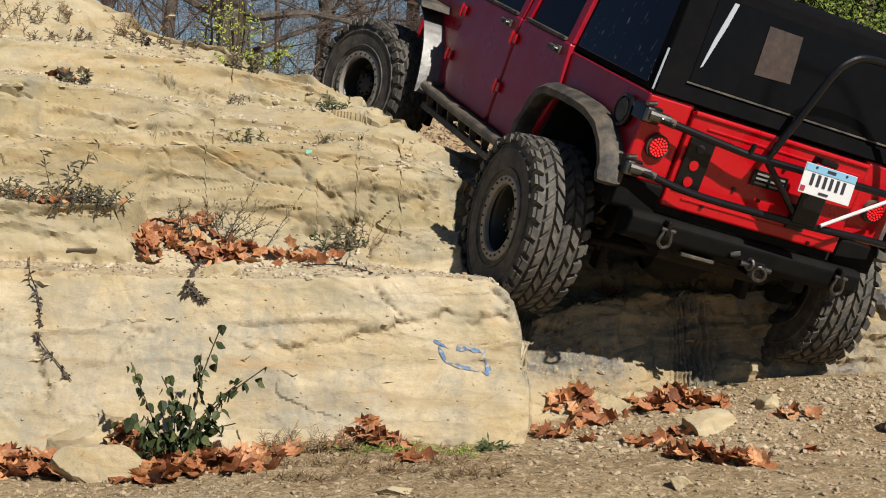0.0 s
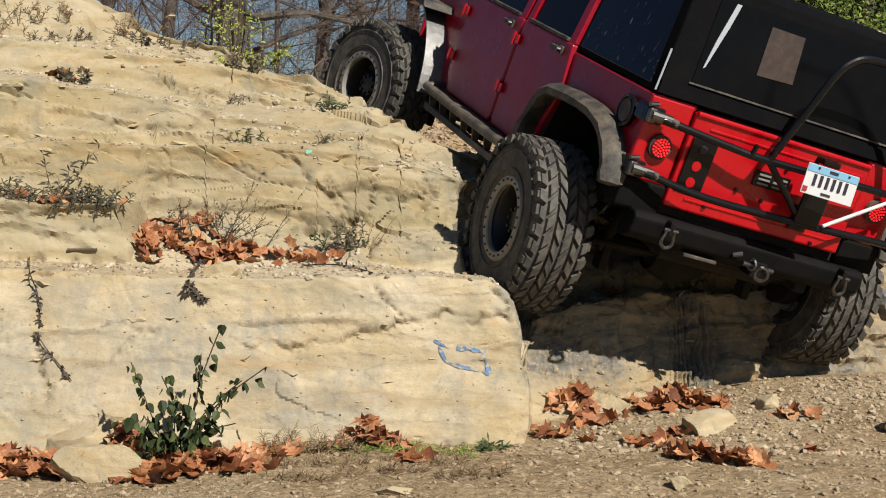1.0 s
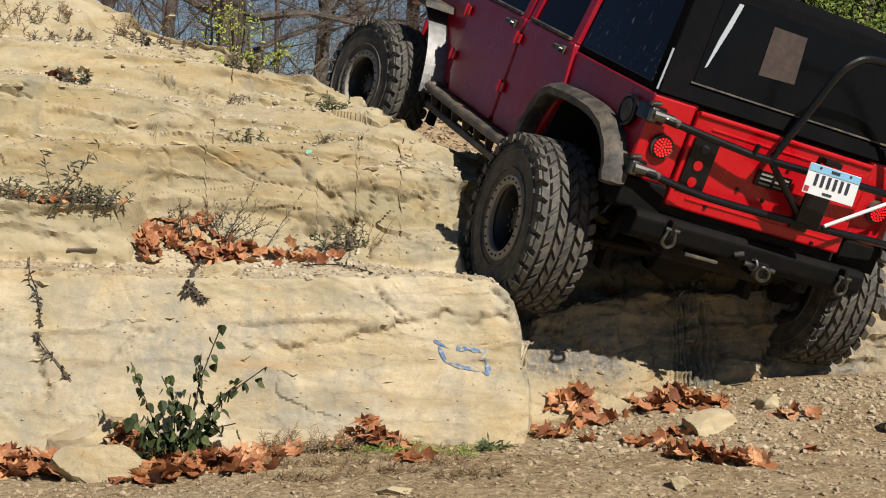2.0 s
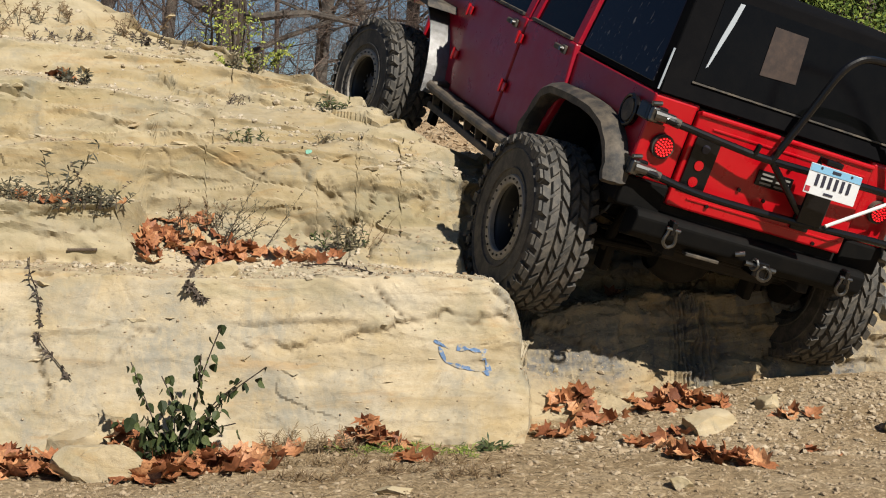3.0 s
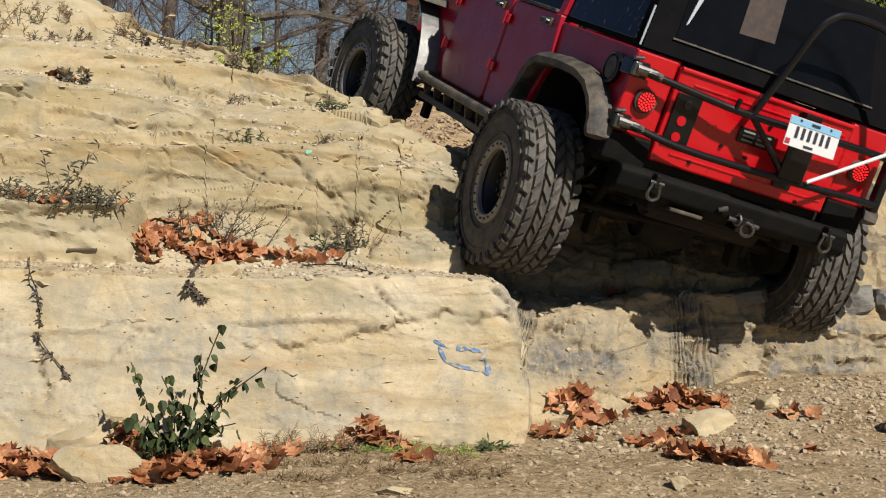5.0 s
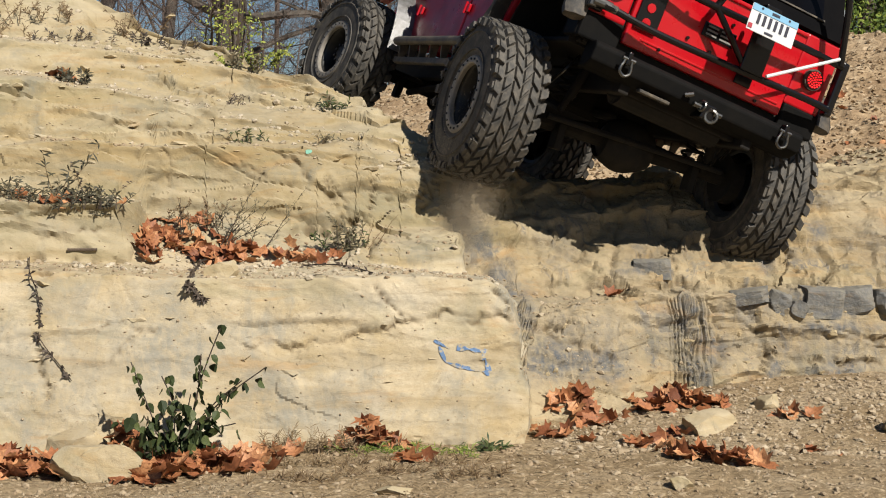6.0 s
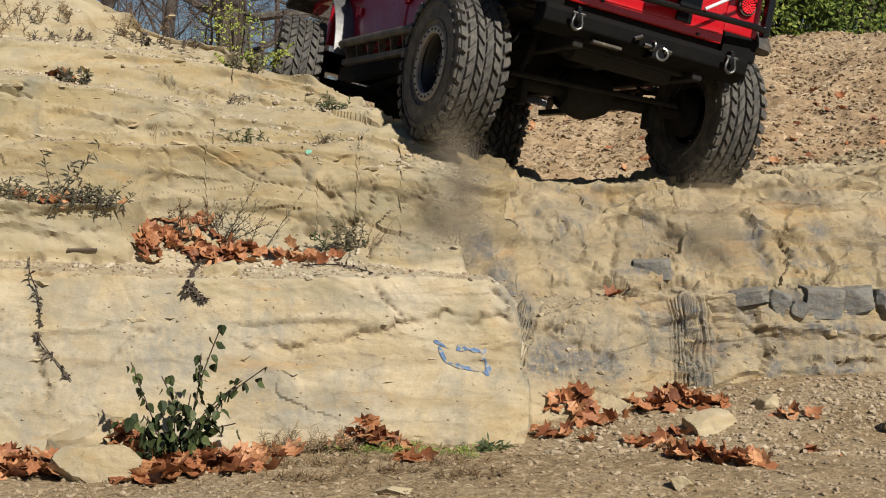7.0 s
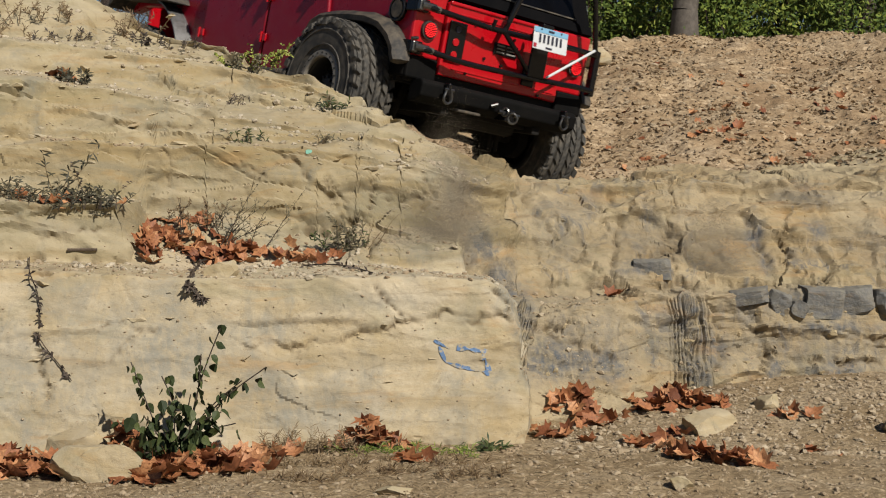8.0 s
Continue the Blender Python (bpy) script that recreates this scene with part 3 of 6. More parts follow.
# weathered patches: x, z, half width, half height, strength
STAINS = [
    (0.07, 1.25, 0.08, 0.13, 0.8), (0.20, 0.95, 0.10, 0.16, 0.8), (0.34, 0.71, 0.10, 0.12, 0.9), (0.44, 0.55, 0.10, 0.14, 0.9), (0.60, 0.33, 0.22, 0.13, 1.0),
    (0.86, 0.30, 0.20, 0.11, 1.0), (1.42, 0.46, 0.13, 0.22, 0.9), (1.44, 0.28, 0.12, 0.2, 0.8), (1.81, 0.62, 0.13, 0.05, 1.0), (2.09, 0.58, 0.13, 0.08, 0.9),
]
STAINS += [
    (2.33, 0.56, 0.18, 0.09, 1.0), (2.24, 0.43, 0.38, 0.05, 0.9), (2.31, 0.20, 0.28, 0.055, 0.9), (1.91, 0.20, 0.06, 0.07, 0.9), (1.28, 1.04, 0.06, 0.10, 0.9),
    (1.94, 0.94, 0.06, 0.13, 1.0), (2.34, 0.99, 0.08, 0.06, 1.0), (1.12, 0.76, 0.13, 0.05, 0.7), (0.91, 1.13, 0.08, 0.10, 0.7), (1.54, 0.34, 0.13, 0.16, 0.8),
]
STAINS += [
    (1.96, 0.80, 0.06, 0.10, 0.9), (2.34, 1.18, 0.22, 0.08, 0.6), (-1.91, 0.785, 0.20, 0.05, 0.45), (-1.24, 0.50, 0.20, 0.10, 0.5), (-0.14, 0.92, 0.16, 0.07, 0.6),
    (-2.01, 1.12, 0.28, 0.10, 0.4), (-2.38, 1.83, 0.04, 0.10, 0.9), (-0.02, 1.35, 0.10, 0.12, 0.6), (0.27, 0.25, 0.10, 0.10, 0.4), (-1.52, 0.29, 0.15, 0.08, 0.4),
]


STAINS += [
    (-1.35, 0.46, 0.34, 0.20, 0.75), (-1.95, 0.33, 0.35, 0.26, 0.55), (-0.75, 0.20, 0.4, 0.12, 0.5), (-1.0, 0.56, 0.32, 0.07, 0.6), (-0.3, 0.70, 0.30, 0.045, 0.45), (-1.6, 0.62, 0.22, 0.10, 0.6), (-2.05, 0.48, 0.12, 0.16, 0.5), (-0.5, 0.20, 0.35, 0.08, 0.45), (-0.9, 0.32, 0.2, 0.09, 0.45), (0.15, 0.62, 0.12, 0.10, 0.3), (-1.1, 1.32, 0.3, 0.06, 0.35), (-0.5, 1.2, 0.2, 0.12, 0.3), (-1.7, 1.7, 0.35, 0.08, 0.3),
]
STAINS += [
    (0.72, 0.44, 0.34, 0.20, 0.55), (1.28, 0.45, 0.22, 0.24, 0.55), (2.2, 0.33, 0.65, 0.16, 0.5), (1.30, 0.95, 0.30, 0.16, 0.4), (0.72, 1.02, 0.24, 0.20, 0.45), (1.75, 0.52, 0.22, 0.12, 0.6), (2.75, 0.9, 0.3, 0.2, 0.4),
]


def wander(p):
    """The spot's (x, z), shifted a little so that no course runs straight."""
    x, y, z = p[:, 0], p[:, 1], p[:, 2]
    return (x + 0.012 * np.sin(31 * z + 9 * x) + 0.006 * np.sin(83 * z + 40 * x + 5 * y),
            z + 0.010 * np.sin(27 * x + 7 * z) + 0.006 * np.sin(71 * x + 23 * z + 2) + 0.003 * np.sin(160 * x + 50 * z))


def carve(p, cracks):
    """How far each spot is cut back or stands out beside the single cracks, and its painted shade."""
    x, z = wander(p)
    out, gap_shade = np.zeros(len(p)), np.zeros(len(p))
    for depth, width, lip, line in cracks:
        a = np.array(line)
        near = np.where((x > a[:, 0].min() - 0.3) & (x < a[:, 0].max() + 0.3) & (z > a[:, 1].min() - 0.3) & (z < a[:, 1].max() + 0.3))[0]
        if not len(near):
            continue
        px, pz = x[near], z[near]
        best, side, run = np.full(len(near), 9.0), np.zeros(len(near)), np.zeros(len(near))
        n = len(a) - 1
        for k in range(n):
            d = a[k + 1] - a[k]
            t = np.clip(((px - a[k, 0]) * d[0] + (pz - a[k, 1]) * d[1]) / (d @ d), 0, 1)
            ex, ez = px - a[k, 0] - t * d[0], pz - a[k, 1] - t * d[1]
            far = np.hypot(ex, ez)
            hit = far < best
            best = np.where(hit, far, best)
            side = np.where(hit, ez, side)
            run = np.where(hit, (k + t) / n, run)
        fade = np.clip(np.minimum(run, 1 - run) * 6, 0, 1) * (0.65 + 0.35 * np.sin(run * 37 + a[0, 0] * 9))
        out[near] -= 0.7 * depth * np.exp(-(best / (width * 1.5)) ** 2) * fade
        gap_shade[near] = np.maximum(gap_shade[near], fade * np.exp(-(best / (0.55 * width + 0.003)) ** 2))
        if lip:
            over = 0.5 + 0.5 * np.tanh(side / 0.014)
            out[near] += lip * fade * (over * np.exp(-best / 0.07) - 0.6 * (1 - over) * np.exp(-best / 0.05))
    return out, gap_shade


def flutes(p):
    """The fluted column at the back of the gully: narrow upright ribs with deep gaps."""
    x, z = p[:, 0] + 0.010 * np.sin(p[:, 2] * 11) + 0.004 * np.sin(p[:, 2] * 33 + p[:, 0] * 20), p[:, 2]
    here = np.exp(-((x - 1.41) / 0.12) ** 4) * np.clip((0.67 - z) / 0.06, 0, 1)
    rib = np.abs(np.sin(math.pi * (x * 24 + 0.9 * np.sin(x * 23 + 1) + 0.25 * np.sin(z * 6 + x * 40))))
    rib2 = np.abs(np.sin(math.pi * (x * 57 + 0.7 * np.sin(x * 31) + 0.4 * np.sin(z * 8 + x * 60))))
    return here * (0.034 * np.minimum(rib * 2.0, 1) + 0.012 * rib2 - 0.035)


def stained(p):
    x, z = wander(p)
    out = np.zeros(len(p))
    for cx, cz, w, h, k in STAINS:
        out = np.maximum(out, k * np.exp(-(((x - cx) / w) ** 2 + ((z - cz) / h) ** 2) ** 1.5))
    return out


def loft(name, xs, rows_n, material):
    """The layered rock between the columns xs."""
    grid = []
    for x in xs:
        prof = [edge_at(k, x) for k in EDGES]
        ys = np.maximum.accumulate(np.array([p[0] for p in prof]) + np.arange(len(prof)) * 1e-3)
        zs = np.array([p[1] for p in prof])
        ys = np.concatenate(([ys[0] - 0.05], ys))
        zs = np.concatenate(([zs[0] - 0.35], zs))
        # each riser is hollowed at its foot and overhangs at its lip, more in some places than in others
        ny_, nz_ = [ys[0], ys[1]], [zs[0], zs[1]]
        for q in range(2, len(ys)):
            rise = zs[q] - zs[q - 1]
            if q % 2 == 0 and rise > 0.09 and 6 <= q <= 12:
                bite = min(1.0, rise / 0.3) * max(0.0, (0.35 if zs[q] > 1.2 and x < 0 else 0.25) + 0.6 * noise.noise(Vector((x * 1.3, q * 3.7, 0.5))))
                ny_ += [ys[q - 1] + 0.020 * bite, ys[q - 1] + 0.030 * bite, ys[q] - 0.012 * bite]
                nz_ += [zs[q - 1] + 0.010, zs[q - 1] + 0.055, zs[q] - 0.05]
            ny_.append(ys[q])
            nz_.append(zs[q])
        ys, zs = np.array(ny_), np.array(nz_)
        # spacing is finer on the faces that look towards the valley
        seg = np.hypot(np.diff(ys), np.diff(zs))
        weight = seg.copy()
        weight[-1] *= 0.25
        weight[-2] *= 0.6
        s = np.concatenate(([0], np.cumsum(weight)))
        t = np.linspace(0, s[-1], rows_n)
        py, pz = np.interp(t, s, ys), np.interp(t, s, zs)
        for _ in range(2):
            py[1:-1] = py[:-2] * 0.25 + py[1:-1] * 0.5 + py[2:] * 0.25
            pz[1:-1] = pz[:-2] * 0.25 + pz[1:-1] * 0.5 + pz[2:] * 0.25
        grid.append(np.stack((np.full(rows_n, x), py, pz), 1))
    g = np.array(grid)
    du = np.gradient(g, axis=0)
    dv = np.gradient(g, axis=1)
    nrm = np.cross(du, dv)
    nrm /= np.linalg.norm(nrm, axis=2, keepdims=True) + 1e-9
    for _ in range(9):
        nrm[1:-1] = (nrm[:-2] + nrm[1:-1] + nrm[2:]) / 3
        nrm[:, 2:-2] = (nrm[:, :-4] + nrm[:, 1:-3] + nrm[:, 2:-2] + nrm[:, 3:-1] + nrm[:, 4:]) / 5
    nrm /= np.linalg.norm(nrm, axis=2, keepdims=True) + 1e-9
    nx, ny = g.shape[:2]
    out = g.copy()
    for i in range(nx):
        for j in range(ny):
            out[i, j] = g[i, j] + nrm[i, j] * relief(g[i, j])
    flat = out.reshape(-1, 3)
    cut, gap_shade = carve(flat, CRACKS if name == "rock_ledge" else WALL_CRACKS)
    if name != "rock_ledge":
        cut += flutes(flat)
    stain = stained(flat)
    cut *= np.clip((-nrm.reshape(-1, 3)[:, 1] - 0.25) / 0.3, 0, 1)
    verts = flat + nrm.reshape(-1, 3) * cut[:, None]
    faces = [(i * ny + j, (i + 1) * ny + j, (i + 1) * ny + j + 1, i * ny + j + 1) for i in range(nx - 1) for j in range(ny - 1)]
    ob = mesh_object(name, verts, faces, material)
    smooth(ob, 28)
    ob.data.attributes.new("stain", "FLOAT", "POINT").data.foreach_set("value", stain.astype(np.float32))
    ob.data.attributes.new("crack_soil", "FLOAT", "POINT").data.foreach_set("value", gap_shade.astype(np.float32))
    bed = np.clip((verts[:, 2] - 0.84 - 0.04 * np.sin(verts[:, 0] * 5)) / 0.06, 0, 1) if name == "rock_ledge" else np.zeros(len(verts))
    ob.data.attributes.new("upper_bed", "FLOAT", "POINT").data.foreach_set("value", bed.astype(np.float32))
    if name == "rock_ledge":
        ob.data.materials.append(SHALE)
        which = [1 if gully_share(Vector(verts[f[0]]) + 0.10 * Vector((noise.noise(Vector(verts[f[0]]) * 6), 0, 0))) > 0.5 else 0 for f in faces]
        ob.data.polygons.foreach_set("material_index", which)
    return ob


ledge = loft("rock_ledge", np.concatenate((np.linspace(-4.6, -3.2, 20), np.linspace(-3.15, 0.47, 370))), 520, SANDSTONE)
tagged(ledge, "stepped tan sandstone ledge with weathered layers", "rock ledge", kind="structure")
gully = loft("rock_wall", np.concatenate((np.linspace(0.435, 1.24, 75), np.linspace(1.245, 1.58, 85), np.linspace(1.59, 3.2, 140), np.linspace(3.3, 6.5, 30))), 380, SHALE)
tagged(gully, "broken banded rock wall with blue-grey stains", "rock wall", kind="structure")


def ground_z(x, y):
    """The trodden dirt before the rock, rising a little into the gully."""
    z = 0.0 + 0.10 * max(0.0, min(1.0, (y - 7.2) / 1.2)) * max(0.0, min(1.0, (x - 0.2) / 0.8))
    z += 0.04 * max(0.0, x - 0.6) * max(0.0, min(1.0, (y - 5.8) / 2)) * max(0.0, 1 - max(0.0, x - 2) / 6)
    v = Vector((x, y, 0))
    return z + 0.05 * noise.noise(v * 1.1) + 0.018 * noise.noise(v * 4.3) + 0.007 * noise.noise(v * 13)


def sheet(name, xs, ys, zf, material):
    verts = [(x, y, zf(x, y)) for x in xs for y in ys]
    n = len(ys)
    faces = [(i * n + j, (i + 1) * n + j, (i + 1) * n + j + 1, i * n + j + 1) for i in range(len(xs) - 1) for j in range(n - 1)]
    ob = mesh_object(name, verts, faces, material)
    smooth(ob, 60)
    return ob


def spread(stops):
    return np.concatenate([np.linspace(a, b, n, endpoint=False) for a, b, n in stops] + [[stops[-1][1]]])


ground = sheet("ground", spread([(-900, -60, 8), (-60, -8, 14), (-8, -2.6, 40), (-2.6, 3.6, 200), (3.6, 9, 40), (9, 60, 14), (60, 900, 8)]),
               spread([(-300, -20, 8), (-20, 4, 30), (4, 5.8, 30), (5.8, 9.0, 120), (9.0, 14, 8), (14, 60, 14), (60, 1500, 10)]), ground_z, DIRT)
tagged(ground, "dry tan dirt with gravel before the rocks", "ground", kind="structure")


def hill_z(x, y):
    """The rubble bank behind the rocks."""
    k = max(0.0, min(1.0, (y - 11.0) / 6.5))
    top = 2.05 + 0.78 * max(0.0, min(1.0, (x + 2.0) / 4.0)) + 0.17 * max(0.0, min(1.0, (x - 1.6) / 2.2)) + 0.08 * math.sin(x * 1.1 + 0.4)
    lo = 1.0
    z = lo + (top - lo) * (k ** 0.9)
    if y > 17.5:
        z -= 0.10 * (y - 17.5)
    v = Vector((x, y, 3))
    return z + 0.12 * noise.noise(v * 0.9) + 0.06 * noise.noise(v * 2.9) + 0.035 * noise.noise(v * 8)


hill = sheet("hillside", spread([(-30, -6, 20), (-6, 0, 40), (0, 5.5, 120), (5.5, 30, 30)]), spread([(10.9, 18.5, 130), (18.5, 60, 30)]), hill_z, RUBBLE)
tagged(hill, "brown rubble bank with loose stones", "hillside", kind="structure")

# ---------- the jeep (x forward, y to its left, z up from the rear axle) ----------
jeep = new("jeep")
tagged(jeep, "red lifted four-door off-roader with black soft top", "car")


def wheel_tyre():
    """Carcass with lugs: 37 inch mud tyre."""
    bm = bmesh.new()
    lathe(bm, [(0.215, -0.125), (0.235, -0.150), (0.262, -0.157), (0.264, -0.166), (0.272, -0.167), (0.275, -0.160), (0.30, -0.163), (0.368, -0.162), (0.370, -0.169), (0.376, -0.169), (0.38, -0.162), (0.425, -0.150), (0.443, -0.12), (0.448, 0.0), (0.443, 0.12), (0.425, 0.150), (0.38, 0.162), (0.376, 0.169), (0.370, 0.169), (0.368, 0.162), (0.30, 0.163), (0.275, 0.160), (0.272, 0.167), (0.264, 0.166), (0.262, 0.157), (0.235, 0.150), (0.215, 0.125)], 60)
    bmesh.ops.recalc_face_normals(bm, faces=bm.faces)
    return bm


def wheel_tread():
    """The lugs of the tyre and its side biters."""
    bm = bmesh.new()
    n = 32
    def lug(a0, a1, y0, y1, skew, r0, r1, chamf=0.006):
        vs = []
        for r, c in ((r0, 0), (r1, chamf)):
            for a, y, s in ((a0, y0, 1), (a1, y0, 1), (a1, y1, -1), (a0, y1, -1)):
                aa = a + (c / r1 if a == a0 else -c / r1) + (skew if s < 0 else 0)
                yy = y + c * s * (1 if y1 > y0 else -1)
                vs.append(bm.verts.new((r * math.sin(aa), yy, r * math.cos(aa))))
        a, b = vs[:4], vs[4:]
        bm.faces.new(b)
        for k in range(4):
            bm.faces.new((a[k], a[(k + 1) % 4], b[(k + 1) % 4], b[k]))
    st = 2 * math.pi / n
    for k in range(n):
        a = k * st
        for sgn in (1, -1):
            o = a + (0 if sgn > 0 else st / 2)
            lug(o + st * 0.00, o + st * 0.80, sgn * 0.003, sgn * 0.052, st * 0.62, 0.44, 0.468, 0.005)
            lug(o + st * 0.12, o + st * 0.90, sgn * 0.058, sgn * 0.108, st * -0.45, 0.44, 0.467, 0.005)
            deep = 0.160 if k % 2 else 0.168
            lug(o + st * 0.17, o + st * 0.95, sgn * 0.115, sgn * deep, st * 0.20, 0.415, 0.463, 0.008)
            # side biters
            c0, c1 = o + st * 0.55, o + st * (1.15 if k % 2 else 0.95)
            vs = []
            for y in (0.155, 0.172):
                for aa, r in ((c0, 0.452), (c1, 0.452), (c1, 0.405 if k % 2 else 0.420), (c0, 0.405 if k % 2 else 0.420)):
                    vs.append(bm.verts.new((r * math.sin(aa), sgn * y, r * math.cos(aa))))
            bm.faces.new(vs[4:])
            for q in range(4):
                bm.faces.new((vs[q], vs[(q + 1) % 4], vs[4 + (q + 1) % 4], vs[4 + q]))
    bmesh.ops.recalc_face_normals(bm, faces=bm.faces)
    return bm


def wheel_dish():
    bm = bmesh.new()
    lathe(bm, [(0.216, 0.125), (0.205, 0.120), (0.190, 0.095), (0.185, 0.00), (0.175, -0.03), (0.13, -0.02), (0.115, 0.015), (0.085, 0.03), (0.075, 0.075), (0.055, 0.082), (0.0005, 0.082)], 40)
    lathe(bm, [(0.216, -0.125), (0.19, -0.12), (0.185, 0.0), (0.10, -0.06), (0.0005, -0.06)], 40)
    for k in range(8):
        a = 2 * math.pi * k / 8
        tube(bm, [(0.062 * math.sin(a), 0.02, 0.062 * math.cos(a)), (0.062 * math.sin(a), 0.095, 0.062 * math.cos(a))], 0.010, 6)
    # raised spokes of the dish
    for k in range(8):
        a = 2 * math.pi * (k + 0.5) / 8
        box(bm, (0.145 * math.sin(a), 0.0, 0.145 * math.cos(a)), (0.045, 0.03, 0.075), 0.008, Matrix.Rotation(a, 4, "Y"))
    bmesh.ops.recalc_face_normals(bm, faces=bm.faces)
    return bm


def wheel_ring():
    bm = bmesh.new()
    lathe(bm, [(0.183, 0.128), (0.183, 0.150), (0.190, 0.158), (0.226, 0.158), (0.234, 0.150), (0.234, 0.128)], 56)
    bmesh.ops.recalc_face_normals(bm, faces=bm.faces)
    return bm


def ring_bolts():
    bm = bmesh.new()
    for k in range(24):
        a = 2 * math.pi * k / 24
        x, z = 0.209 * math.sin(a), 0.209 * math.cos(a)
        tube(bm, [(x, 0.154, z), (x, 0.165, z)], 0.007, 6)
    return bm


def wheel(parent):
    w = new("wheel")
    w.parent = parent
    smooth(part("tyre", wheel_tyre(), RUBBER, w, "dusty black mud tyre sidewall"), 30)
    tagged(part("tread", wheel_tread(), LUG, w, "chunky worn tread lugs"), kind="stuff")
    smooth(part("rim", wheel_dish(), WHEEL_BLACK, w, "black steel rim"), 35)
    smooth(part("lock_ring", wheel_ring(), RING, w, "scuffed grey lock ring"), 35)
    tagged(part("bolt_circle", ring_bolts(), WHEEL_BLACK, w), kind="stuff")
    return w


def wheel_like(w, parent):
    o = new("wheel")
    o.parent = parent
    for c in w.children:
        n = again(c.name.split(".")[0], c, o)
        if "kind" in c:
            n["kind"] = c["kind"]
    return o


TRACK, FRONT_TRACK, FRONT_SHIFT, BASE = 0.915, 0.90, 0.10, 2.95
wheel_lr = wheel(jeep)
wheel_rr = wheel_like(wheel_lr, jeep)
wheel_lf = wheel_like(wheel_lr, jeep)
wheel_rf = wheel_like(wheel_lr, jeep)



def lean_in(bm, s):
    """Tumblehome: the upper body leans in above the belt line."""
    for v in bm.verts:
        if v.co.z > 0.84:
            v.co.y -= s * (v.co.z - 0.84) * 0.17
    return bm


def disc(bm, c, r, d, axis="x", n=24):
    """A short round plug round c."""
    c = Vector(c)
    way = Vector((1, 0, 0)) if axis == "x" else Vector((0, 1, 0)) if axis == "y" else Vector((0, 0, 1))
    return tube(bm, [c - way * d / 2, c + way * d / 2], r, n)


def ring(bm, c, big, small, n=24, k=8, turn=None, part_of=1.0):
    """A torus lying in the xz plane of c, or a stretch of one."""
    m = turn or Matrix()
    pts = [Vector(c) + m @ Vector((big * math.sin(a), 0, big * math.cos(a))) for a in (2 * math.pi * part_of * i / n for i in range(n + 1))]
    return tube(bm, pts, small, k)


